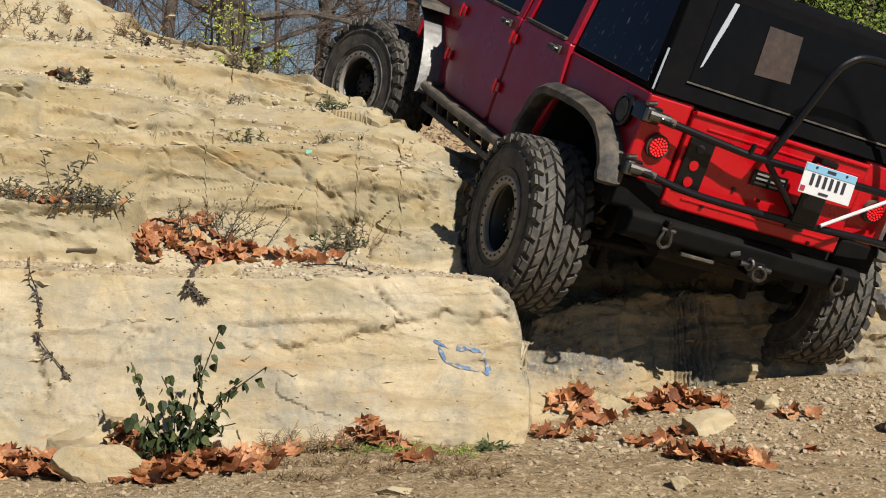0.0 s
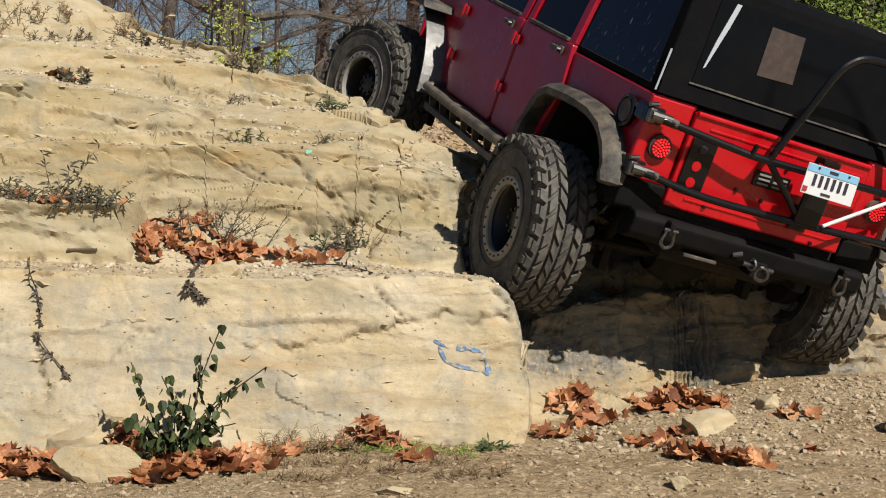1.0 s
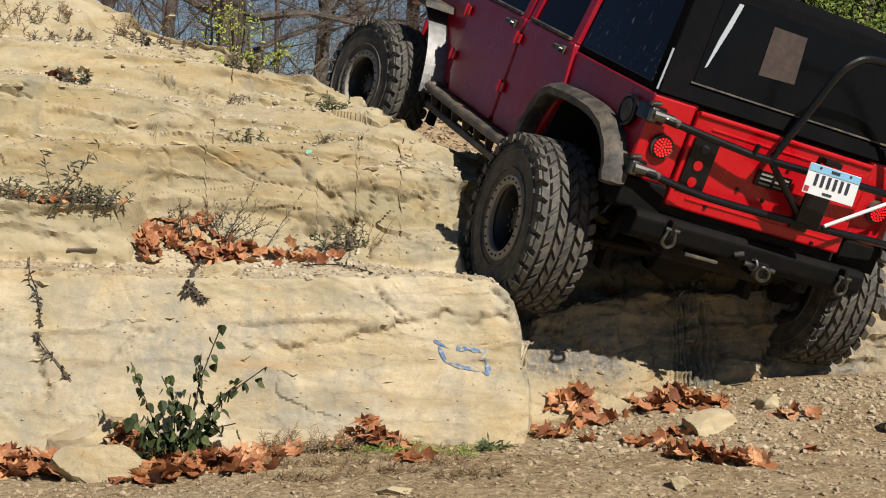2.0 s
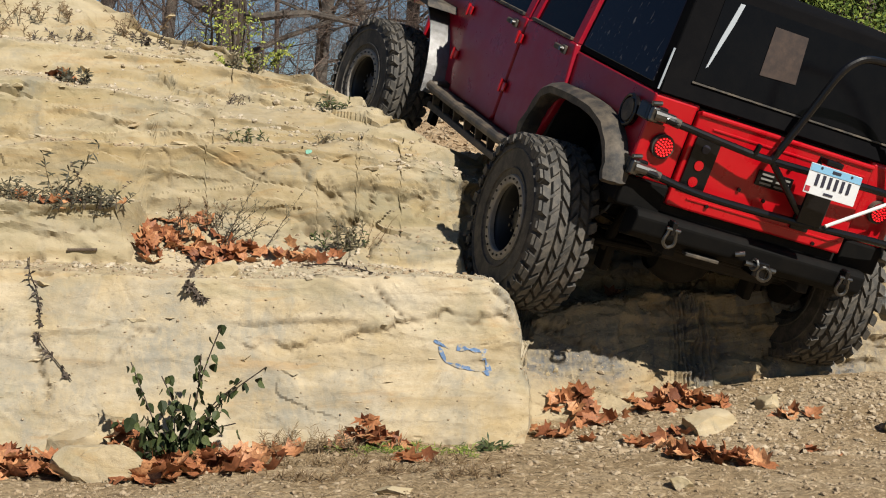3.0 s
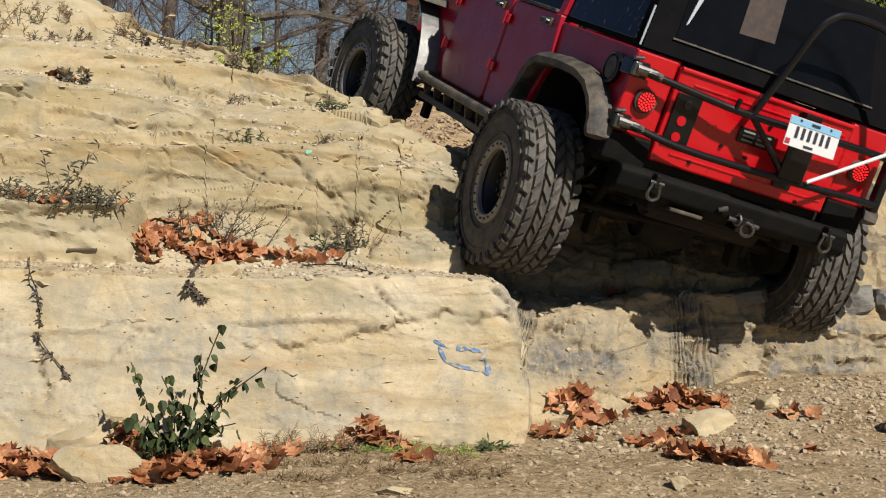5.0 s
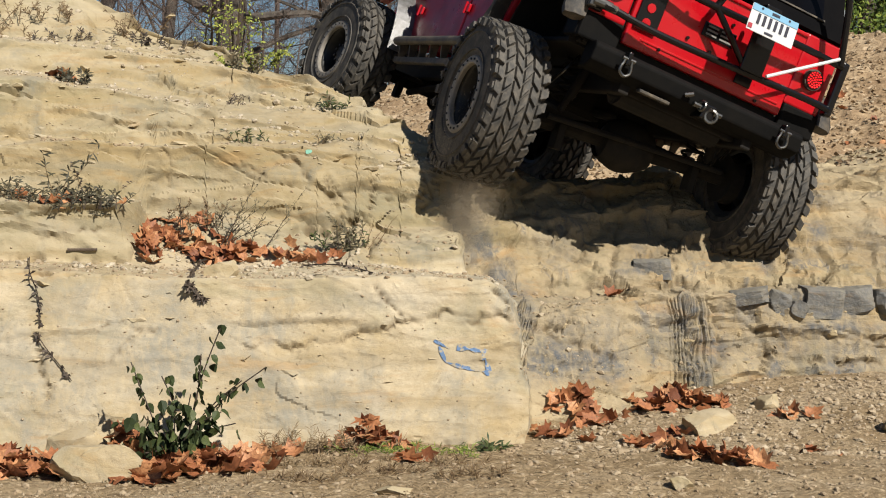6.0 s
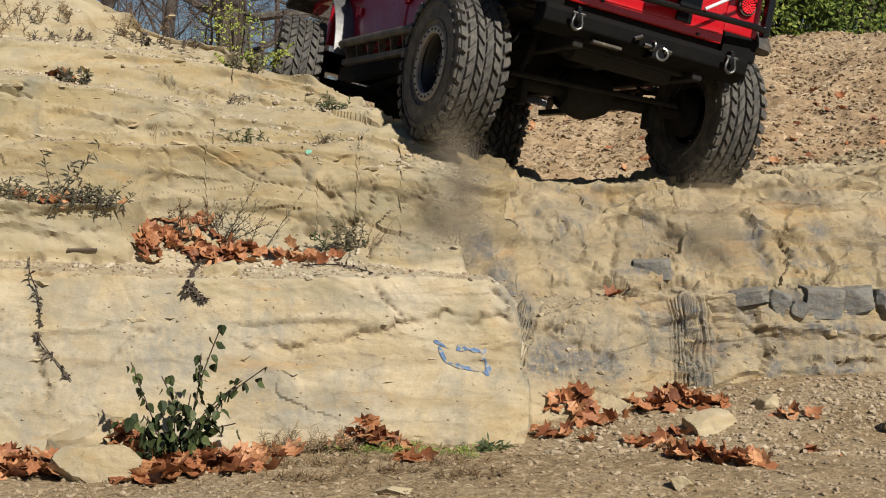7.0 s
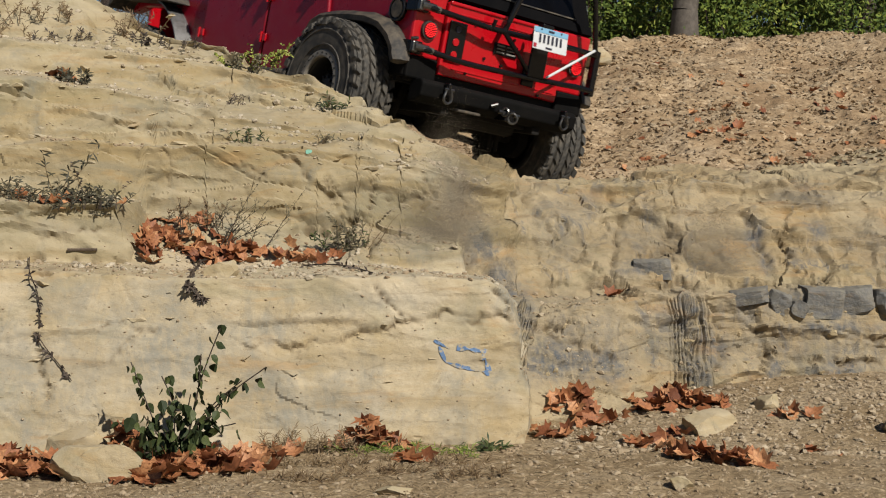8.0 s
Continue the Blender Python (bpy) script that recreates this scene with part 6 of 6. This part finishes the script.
weed("weed", on_floor(-0.40, 8.30), 0.30, 4, 0.25, STRAW, STRAW, "thin dry stalks beside the crevice", 30, (0.012, 0.003), 4)
weed("weed", on_floor(-1.16, 8.80), 0.11, 9, 0.0, STRAW, GREEN_LEAF, "small green tuft on the upper ledge", 31, (0.045, 0.008), 14, 0, 0.07)
weed("weed", on_floor(-0.72, 8.88), 0.08, 9, 0.0, STRAW, WEED_LEAF, "small grey tuft on the upper ledge", 32, (0.035, 0.007), 12, 0, 0.06)
weed("weed", on_floor(-1.34, 9.42), 0.08, 9, 0.0, TWIG, TWIG, "dry dark tuft on the upper ledge", 33, (0.03, 0.006), 12, 0, 0.10)
weed("weed", on_floor(-0.68, 9.50), 0.13, 10, 0.0, TWIG, GREEN_LEAF, "small dark weed near the ridge", 34, (0.04, 0.010), 14, 0, 0.04)
weed("weed", on_floor(-1.20, 10.02), 0.24, 10, 0.05, TWIG, WOOD_LEAF, "yellow-green shrub on the rock crest", 35, (0.028, 0.011), 20, 0.4, 0.09)
weed("weed", on_floor(-1.30, 9.98), 0.15, 12, 0.0, TWIG, WEED_LEAF, "low dry shrub on the rock crest", 36, (0.03, 0.010), 18, 0.4, 0.10)
weed("weed", on_floor(-2.10, 10.35), 0.24, 10, 0.0, STRAW, STRAW, "dry straw tuft on the crest", 37, (0.04, 0.006), 10, 0.4, 0.07)
weed("weed", on_floor(-2.05, 10.30), 0.10, 8, 0.0, TWIG, TWIG, "dark dead weed on the crest", 38, (0.03, 0.01), 14, 0.2, 0.07)
weed("weed", on_floor(-2.62, 10.2), 0.16, 10, 0.0, STRAW, STRAW, "dry straw tuft on the upper rock", 39, (0.04, 0.006), 10, 0.4, 0.12)
weed("weed", on_floor(-2.22, 9.00), 0.10, 8, 0.1, TWIG, WEED_LEAF, "grey weed beside orange leaves", 40, (0.045, 0.010), 12, 0.2, 0.05)
weed("weed", on_floor(-2.95, 9.8), 0.16, 10, 0.0, STRAW, STRAW, "dry straw tuft on the upper rock", 41, (0.04, 0.006), 10, 0.4, 0.12)
for k, (x, y, h) in enumerate(((-2.55, 9.75, 0.10), (-2.75, 9.35, 0.12), (-2.35, 10.05, 0.12), (-2.95, 10.1, 0.20), (-1.75, 10.3, 0.10))):
    weed("weed", on_floor(x, y), h, 6, 0.0, STRAW, STRAW if k % 2 else TWIG, "dry brown tuft on the upper ledges", 500 + k, (0.035, 0.006), 9, 0.4, 0.10)
weed("grass_tuft", on_floor(-0.28, 6.98), 0.06, 40, 0.0, STRAW, WOOD_LEAF, "short green grass at the ledge foot", 42, (0.04, 0.005), 8, 0, 0.09)
weed("grass_tuft", on_floor(-0.02, 7.06), 0.05, 40, 0.0, STRAW, WOOD_LEAF, "short green grass at the ledge foot", 43, (0.04, 0.005), 8, 0, 0.10)
weed("grass_tuft", on_floor(0.24, 7.2), 0.07, 14, 0.0, STRAW, GREEN_LEAF, "pale green weed at the rock corner", 44, (0.05, 0.012), 12, 0, 0.03)
for k, (x, y) in enumerate(((-0.68, 7.05), (-0.52, 7.0), (-0.45, 6.75), (-0.25, 6.6), (0.05, 6.75), (-0.75, 6.75), (0.15, 6.5), (-0.6, 6.45))):
    weed("dry_grass", on_floor(x, y), 0.13 if y > 6.9 else 0.05, 22, 0.0, STRAW, STRAW, "tangle of dry grass on the dirt", 50 + k, (0.05, 0.004), 8, 0.3, 0.09)


# the bush at the ledge foot: woody stems with broad leaves
def bush():
    r = random.Random(77)
    base = on_floor(-1.26, 6.90)
    top = new("bush")
    top.location = base
    tagged(top, "dark green leafy sapling bush at the ledge foot", "bush")
    tips = [(0.23, 0.0, 0.64), (0.44, -0.02, 0.46), (-0.19, 0.02, 0.48), (0.14, 0.0, 0.52), (0.33, -0.03, 0.40), (-0.04, -0.02, 0.42), (-0.22, -0.06, 0.20), (0.24, -0.06, 0.26), (0.04, -0.12, 0.28), (-0.12, -0.05, 0.24), (0.14, -0.12, 0.20), (0.0, -0.10, 0.14), (0.30, -0.02, 0.20), (0.10, -0.06, 0.34), (-0.10, -0.12, 0.08), (0.18, -0.10, 0.06)]
    st = Pile()
    big = [leaf_shape(k) for k in range(4)]
    for n, tip in enumerate(tips):
        a, b = Vector((r.uniform(-0.03, 0.06), 0, -0.02)), Vector(tip)
        mid = a.lerp(b, 0.5) + Vector((r.gauss(0, 0.03), 0, 0.05))
        pts = curve_pts([a, mid, b], 6)
        for p, q in zip(pts, pts[1:]):
            st.rod(p, q, 0.0034, 0.003, 5)
        count = 19 if tip[2] < 0.38 else 13
        for i in range(count):
            t = 0.35 + 0.68 * (i + 0.6) / count if tip[2] > 0.38 else r.uniform(0.25, 1)
            p = pts[min(len(pts) - 1, int(t * (len(pts) - 1)))] + Vector((r.gauss(0, 1), r.gauss(-0.2, 0.7), r.gauss(0, 0.8))) * (0.018 if tip[2] > 0.38 else 0.045)
            ob = new("leaf", r.choice(big))
            ob.parent = top
            k = r.uniform(0.55, 1.0) * (0.72 if tip[2] > 0.38 else 0.95)
            ob.matrix_basis = Matrix.Translation(p) @ pose(0, 0, 0, r.uniform(-110, -30), r.gauss(0, 30), r.uniform(-120, 120)) @ Matrix.Diagonal((k, k, k, 1))
    tagged(st.make("stem_tuft", TWIG, top), kind="stuff")
    return top


def leaf_shape(seed):
    r = random.Random(300 + seed)
    pts = [(0, 0), (0.022, 0.010), (0.030, 0.030), (0.024, 0.052), (0.008, 0.072), (0, 0.082), (-0.008, 0.072), (-0.025, 0.052), (-0.031, 0.030), (-0.021, 0.010)]
    v = [(x * r.uniform(0.9, 1.1), y, 0.35 * abs(x) - 2.2 * y * y * r.uniform(0.5, 1.5)) for x, y in pts] + [(0, 0.035, -0.003)]
    me = bpy.data.meshes.new("leaf")
    me.from_pydata(v, [], [(i, (i + 1) % 10, 10) for i in range(10)])
    me.materials.append(GREEN_LEAF)
    return me


bush()


# hanging vines on the rock
def vine(pts, label, seed, r0=0.004, hang=TWIG, dense=60):
    r = random.Random(seed)
    base = Vector(pts[0])
    top = new("vine")
    top.location = base
    tagged(top, label, "vine", "dead vines on the rocks")
    st, lf = Pile(), Pile()
    line = curve_pts(pts, 8)
    for p, q in zip(line, line[1:]):
        st.rod(p - base, q - base, r0, r0, 5)
    for _ in range(dense):
        k = r.randrange(len(line) - 1)
        a = line[k].lerp(line[k + 1], r.random()) - base
        blade(lf, a, a + Vector((r.gauss(0, 1), r.gauss(-0.5, 0.4), r.gauss(-0.3, 0.7))).normalized() * r.uniform(0.015, 0.045), 0.012, 0.004)
    tagged(st.make("stem", hang, top), kind="stuff")
    tagged(lf.make("foliage", TWIG, top), kind="stuff")


def down_face(spots):
    out = []
    for x, z in spots:
        p, n = face_at(x, z)
        out.append(p + n * 0.012)
    return out


vine(down_face([(-2.16, 0.90), (-2.04, 0.84), (-1.99, 0.74), (-1.97, 0.62), (-1.98, 0.50)]), "dead vine hanging down the sandstone face", 61, 0.003, dense=34)
vine(down_face([(-1.98, 0.56), (-1.92, 0.47), (-1.86, 0.40), (-1.80, 0.33)]), "dead vine trailing down the sandstone face", 62, 0.003, dense=22)
vine(down_face([(-1.30, 0.86), (-1.27, 0.80), (-1.23, 0.75), (-1.19, 0.70)]), "dark dead vine hanging off the shelf", 63, 0.006, dense=130)
vine([on_floor(x, y) + Vector((0, 0, 0.012)) for x, y in ((-0.75, 8.05), (-0.58, 7.95), (-0.45, 7.8), (-0.36, 7.62))], "thin dead vine lying along the shelf", 64, dense=40)
vine([on_floor(x, y) + Vector((0, 0, 0.01)) for x, y in ((-0.92, 7.1), (-0.84, 7.02), (-0.76, 6.95))], "dark dead twig leaning at the ledge foot", 65, 0.007, dense=6)


# faded spray paint on the rock, a film that follows the face
def paint_mark(name, strokes, width, material, label):
    p = Pile()
    r = random.Random(9)
    for a, b in strokes:
        n = max(3, int(math.dist(a, b) / 0.012))
        rows = []
        for i in range(n + 1):
            t = i / n
            x, z = a[0] + (b[0] - a[0]) * t, a[1] + (b[1] - a[1]) * t
            dx, dz = b[1] - a[1], a[0] - b[0]
            k = math.hypot(dx, dz)
            w = width * (0.6 + 1.1 * noise.noise(Vector((x * 25, z * 25, 1))))
            row = []
            for s in (-0.5, 0, 0.5):
                q, nn = face_at(x + dx / k * w * s, z + dz / k * w * s)
                row.append(q + Vector((0, -0.004, 0.001)))
            rows.append(row)
        p.add([q for row in rows for q in row], [(3 * i + j, 3 * i + 3 + j, 3 * i + 4 + j, 3 * i + 1 + j) for i in range(n) for j in range(2)])
    return tagged(p.make(name, material), label, "graffiti", kind="structure")


paint_mark("spray_mark", [((-0.045, 0.500), (0.035, 0.455)), ((-0.02, 0.47), (0.015, 0.39)), ((0.015, 0.39), (0.10, 0.365)), ((0.10, 0.365), (0.235, 0.335)), ((0.07, 0.465), (0.215, 0.44)), ((0.215, 0.455), (0.195, 0.40)), ((0.21, 0.41), (0.235, 0.335))], 0.028, BLUE_PAINT, "faded blue spray-painted square on sandstone")


paint_mark("teal_mark", [((-0.79, 1.455), (-0.755, 1.462))], 0.022, TEAL_PAINT, "small teal paint dab on sandstone")

# a thin dark rod across the block, and straw trodden into the dirt
stick = Pile()
ends = [face_at(x, 0.935)[0] + Vector((0, -0.012, 0)) for x in (-1.97, -1.90, -1.82)]
for a, b in zip(ends, ends[1:]):
    stick.rod(a, b, 0.008, 0.007, 6)
tagged(stick.make("stick", TWIG), "thin dark rod lying across the block", "stick")
rs = random.Random(31)
litter = Pile()
for _ in range(1700):
    x, y = rs.gauss(-0.15, 0.75), rs.uniform(6.0, 7.2)
    c = floor_at(x, y)[0]
    a = rs.uniform(0, 6.28)
    k = rs.uniform(0.02, 0.07)
    blade(litter, c + Vector((0, 0, 0.003)), c + Vector((k * math.cos(a), k * math.sin(a), rs.uniform(0.002, 0.022))), 0.004, 0.004)
tagged(litter.make("straw_litter", STRAW), "dry brown straw trodden into the dirt", "straw", kind="stuff")


# trees behind the bank
def branch(p, a, way, length, r, depth, rng, limbs, twigs):
    steps = 5
    for i in range(steps):
        b = a + way * length / steps
        r1 = r * (1 - 0.11 * (i + 1))
        (limbs if r > 0.012 else twigs).rod(a, b, max(r * (1 - 0.11 * i), 0.002), max(r1, 0.0015), 7 if r > 0.05 else 4 if r > 0.012 else 3)
        way = (way + Vector((rng.gauss(0, 0.16), rng.gauss(0, 0.16), rng.gauss(0.02, 0.12)))).normalized()
        if depth and i:
            for _ in range(2 if depth < 3 else 1):
                if rng.random() < 0.78:
                    side = (way * 0.55 + Vector((rng.gauss(0, 0.8), rng.gauss(0, 0.8), rng.gauss(0.15, 0.55)))).normalized()
                    branch(p, b, side, length * rng.uniform(0.42, 0.66), r1 * rng.uniform(0.38, 0.6), depth - 1, rng, limbs, twigs)
        a = b
    return a


def bare_tree(x, y, height, r, seed, label, low=1.0, depth=4):
    rng = random.Random(seed)
    t = new("tree")
    base = floor_at(x, y)[0] - Vector((0, 0, 0.1))
    t.location = base
    tagged(t, label, "tree", "bare autumn trees")
    limbs, twigs = Pile(), Pile()
    trunk = Pile()
    a, way = Vector((0, 0, 0)), Vector((rng.gauss(0, 0.05), 0, 1)).normalized()
    n = 14
    for i in range(n):
        b = a + way * height / n
        k0, k1 = 1 - 0.8 * i / n, 1 - 0.8 * (i + 1) / n
        trunk.rod(a, b, r * k0 * (1.25 if i == 0 else 1), r * k1, 12)
        way = (way + Vector((rng.gauss(0, 0.04), rng.gauss(0, 0.04), 0))).normalized()
        if b.z > low:
            for _ in range(2):
                side = Vector((rng.gauss(0, 1), rng.gauss(0, 0.8), rng.uniform(0.0, 0.8))).normalized()
                branch(limbs, b, side, height * rng.uniform(0.16, 0.30), r * k1 * rng.uniform(0.22, 0.42), depth - 1, rng, limbs, twigs)
        a = b
    smooth(trunk.make("trunk", BARK, t), 60)
    tagged(limbs.make("limb_work", BARK, t), kind="stuff")
    tagged(twigs.make("twig_work", FAR_TWIG, t), kind="stuff")
    return t


def thicket(x, y, w, h, seed, label, n=16):
    """A bare shrub: many thin stems from the ground."""
    rng = random.Random(seed)
    t = new("shrub")
    t.location = floor_at(x, y)[0]
    tagged(t, label, "shrub", "bare shrubs")
    limbs, twigs = Pile(), Pile()
    for _ in range(n):
        branch(None, Vector((rng.gauss(0, w * 0.3), rng.gauss(0, 0.4), -0.1)), Vector((rng.gauss(0, 0.35), rng.gauss(0, 0.3), 1)).normalized(), h * rng.uniform(0.6, 1.0), rng.uniform(0.008, 0.02), 3, rng, limbs, twigs)
    tagged(limbs.make("stem_work", FAR_TWIG, t), kind="stuff")
    tagged(twigs.make("twig_work", FAR_TWIG, t), kind="stuff")
    return t


def leafy(x, y, w, h, n, size, seed, label, mat):
    """A leafy shrub: stems and a crown of separate leaf clumps."""
    rng = random.Random(seed)
    t = new("leafy_shrub")
    t.location = floor_at(x, y)[0]
    tagged(t, label, "shrub", "green shrubs")
    limbs, crown = Pile(), Pile()
    for _ in range(10):
        e = Vector((rng.gauss(0, w * 0.35), rng.gauss(0, 0.4), h * rng.uniform(0.5, 1)))
        pts = curve_pts([Vector((rng.gauss(0, 0.1), 0, -0.1)), e * 0.5 + Vector((0, 0, h * 0.12)), e], 4)
        for a, b in zip(pts, pts[1:]):
            limbs.rod(a, b, 0.016, 0.011, 4)
    clumps = [Vector((rng.gauss(0, w * 0.42), rng.gauss(0, 0.5), h * (0.08 + 0.9 * rng.random()))) for _ in range(max(8, n // 45))]
    for k in range(n):
        c = rng.choice(clumps) + Vector((rng.gauss(0, 0.13), rng.gauss(0, 0.13), rng.gauss(0, 0.10)))
        if c.z < 0.02:
            continue
        u = Vector((rng.gauss(0, 1), rng.gauss(0, 1), rng.gauss(0, 1))).normalized() * size * rng.uniform(0.5, 1.2)
        s = u.orthogonal().normalized() * u.length * 0.32
        crown.add([c, c + u * 0.5 + s, c + u, c + u * 0.5 - s], [(0, 1, 2, 3)])
    tagged(limbs.make("stem_work", TWIG, t), kind="stuff")
    tagged(crown.make("crown", mat, t), kind="stuff")
    return t


bare_tree(-3.5, 23.5, 11, 0.25, 1, "grey-barked bare tree behind the crest", 1.0)
bare_tree(-5.0, 26.0, 10, 0.13, 2, "thin bare tree behind the crest", 0.8)
bare_tree(-2.3, 27.0, 11, 0.15, 3, "bare tree with brown twigs", 0.8)
bare_tree(-0.55, 25.0, 11, 0.14, 4, "bare tree with crooked low limbs", 0.8)
bare_tree(-4.2, 31.0, 12, 0.14, 5, "bare tree far behind the bank", 0.8)
bare_tree(-1.4, 33.0, 12, 0.16, 6, "bare tree far behind the bank", 0.8)
bare_tree(-6.6, 29.0, 12, 0.16, 7, "bare tree far behind the bank", 0.8)
bare_tree(3.02, 18.9, 10, 0.17, 8, "grey tree trunk among green shrubs", 3.0)
bare_tree(6.4, 22.5, 10, 0.15, 9, "thin trunk among green shrubs", 3.0, 3)
for k, (x, y) in enumerate(((-5.6, 22.5), (-4.4, 24.5), (-2.9, 22.5), (-1.7, 24.0), (-0.6, 22.5), (0.5, 24.5), (-3.4, 28.5), (-1.0, 29.0))):
    thicket(x, y, 1.6, 3.2, 100 + k, "bare brown shrub behind the rocks", 9)
leafy(-2.75, 20.0, 0.34, 2.8, 700, 0.055, 201, "sparse green-leaved vine shrub by a trunk", WOOD_LEAF)
for k, (x, y) in enumerate(((1.9, 20.0), (2.7, 20.6), (3.6, 19.8), (4.5, 20.2), (5.3, 19.7), (6.1, 20.2), (7.0, 20.0), (4.0, 21.6), (2.3, 21.8), (5.7, 21.8))):
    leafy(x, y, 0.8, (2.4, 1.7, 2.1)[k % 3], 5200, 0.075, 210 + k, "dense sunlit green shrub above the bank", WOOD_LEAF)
# rear row added to close off the sky, shaded depth given by darker leaves
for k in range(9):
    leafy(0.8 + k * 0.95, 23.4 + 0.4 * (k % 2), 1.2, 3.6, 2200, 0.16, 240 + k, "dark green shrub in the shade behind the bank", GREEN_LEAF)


def far_wood():
    rng = random.Random(55)
    p = Pile()
    for _ in range(75):
        x, y = rng.uniform(-24, 24), rng.uniform(36, 58)
        z = 0.0
        h, r = rng.uniform(6, 13), rng.uniform(0.03, 0.13)
        a = Vector((x, y, z))
        b = a + Vector((rng.gauss(0, 0.4), 0, h))
        p.rod(a, b, r, r * 0.4, 5)
        for _ in range(26):
            c = a.lerp(b, rng.uniform(0.15, 1))
            e = c + Vector((rng.gauss(0, 1.1), rng.gauss(0, 0.6), rng.uniform(0.1, 1.6)))
            p.rod(c, e, r * 0.3, 0.006, 3)
            for _ in range(3):
                m = c.lerp(e, rng.random())
                p.rod(m, m + Vector((rng.gauss(0, 0.45), rng.gauss(0, 0.3), rng.uniform(-0.1, 0.7))), r * 0.14, 0.004, 3)
    return tagged(p.make("far_wood", FAR_TWIG), "far bare autumn wood against the sky", "woods", kind="stuff")


far_wood()


# dust thrown up by the spinning tyres: clouds of specks that drift as they are
def dust(n, sx, sy, sz, seed, label):
    r = random.Random(seed)
    p = Pile()
    for _ in range(n):
        c = Vector((r.gauss(0, sx), r.gauss(0, sy), r.gauss(0, sz)))
        c.x += 0.35 * sx * math.sin(c.z * 9 + seed)
        k = r.uniform(0.0009, 0.0018)
        a = r.uniform(0, 6.28)
        p.add([c + Vector((k * math.cos(a + q), r.uniform(-k, k), k * math.sin(a + q))) for q in (0, 2.1, 4.2)], [(0, 1, 2)])
    return tagged(p.make("dust_cloud", DUST), label, "dust", kind="stuff")


dust_column = dust(60000, 0.075, 0.07, 0.20, 1, "pale dust falling behind the left rear tyre")
dust_mist = dust(34000, 0.24, 0.12, 0.12, 2, "thin dust drifting over the ledge")
dust_fall = dust(38000, 0.09, 0.05, 0.17, 3, "brown dust falling below the right rear tyre")

# ---------- what moves ----------
def drive(t):
    a = np.array(DRIVE)
    return [float(np.interp(t, a[:, 0], a[:, k])) for k in range(1, 8)]


STEER = [(0.0, 22), (0.9, 20), (2.2, 12), (3.5, 8), (4.7, 6), (5.8, 10), (6.2, 12), (6.6, 6), (7.0, -14), (7.4, -10), (8.0, 0)]
DROOP = [(0.0, 0.00), (4.7, 0.0), (5.8, -0.05), (6.2, -0.05), (6.7, -0.07), (7.0, -0.05), (7.5, -0.03), (8.0, 0.02)]
FRONT = [(0.0, -0.03), (4.7, -0.03), (5.8, 0.02), (6.2, -0.02), (6.5, 0.02), (7.2, -0.09), (7.5, -0.16), (8.0, -0.02)]


def along(table, t):
    return float(np.interp(t, [r[0] for r in table], [r[1] for r in table]))


def motions():
    walk(jeep, [(r[0], pose(*r[1:4], r[4], r[5], r[6])) for r in DRIVE])
    times = [round(0.5 * k, 2) for k in range(9)] + [round(4.5 + 0.1 * k, 2) for k in range(36)]
    spin, rows, last = 0.0, {"lr": [], "rr": [], "lf": [], "rf": [], "ra": [], "fa": []}, None
    for t in times:
        x, y, z, rx, ry, rz, left = drive(t)
        if last:
            spin += math.degrees(math.dist((x, y, z), last) / 0.466) * (1.25 if t > 4.6 else 1.0)
        last = (x, y, z)
        s, r, f = along(STEER, t), along(DROOP, t), along(FRONT, t)
        turn = Matrix.Rotation(radians(spin), 4, "Y")
        flip = pose(0, 0, 0, 0, 0, 180)
        roll = math.degrees(math.atan2(left - r, 2 * TRACK))
        rows["lr"].append((t, pose(0, TRACK, left, roll) @ turn))
        rows["rr"].append((t, pose(0, -TRACK, r, roll) @ turn @ flip))
        rows["lf"].append((t, pose(BASE, FRONT_SHIFT + FRONT_TRACK, f, 0, 0, s) @ turn))
        rows["rf"].append((t, pose(BASE, FRONT_SHIFT - FRONT_TRACK, f, 0, 0, s) @ turn @ flip))
        rows["ra"].append((t, pose(0, 0, (left + r) / 2, roll)))
        rows["fa"].append((t, pose(BASE, FRONT_SHIFT, f)))
    walk(wheel_lr, rows["lr"])
    walk(wheel_rr, rows["rr"])
    walk(wheel_lf, rows["lf"])
    walk(wheel_rf, rows["rf"])
    walk(rear_axle, rows["ra"])
    walk(front_axle, rows["fa"])
    # dust waits inside the rock until the tyres spin
    walk(dust_column, [(0.0, pose(0.16, 9.6, 0.5)), (5.5, pose(0.16, 9.6, 0.5)), (5.9, pose(0.14, 8.7, 1.12)), (6.3, pose(0.12, 8.55, 1.18)), (7.0, pose(0.08, 8.5, 1.22)), (8.0, pose(0.05, 8.45, 1.12))])
    walk(dust_mist, [(0.0, pose(0.0, 9.8, 0.3)), (5.9, pose(0.0, 9.8, 0.3)), (6.4, pose(0.05, 8.5, 0.98)), (7.2, pose(-0.05, 8.35, 1.0)), (8.0, pose(-0.12, 8.3, 1.02))])
    walk(dust_fall, [(0.0, pose(1.7, 10.8, 0.2)), (6.2, pose(1.7, 10.8, 0.2)), (6.7, pose(1.66, 9.35, 1.05)), (7.2, pose(1.68, 9.05, 0.98)), (8.0, pose(1.66, 8.95, 0.88))])


motions()
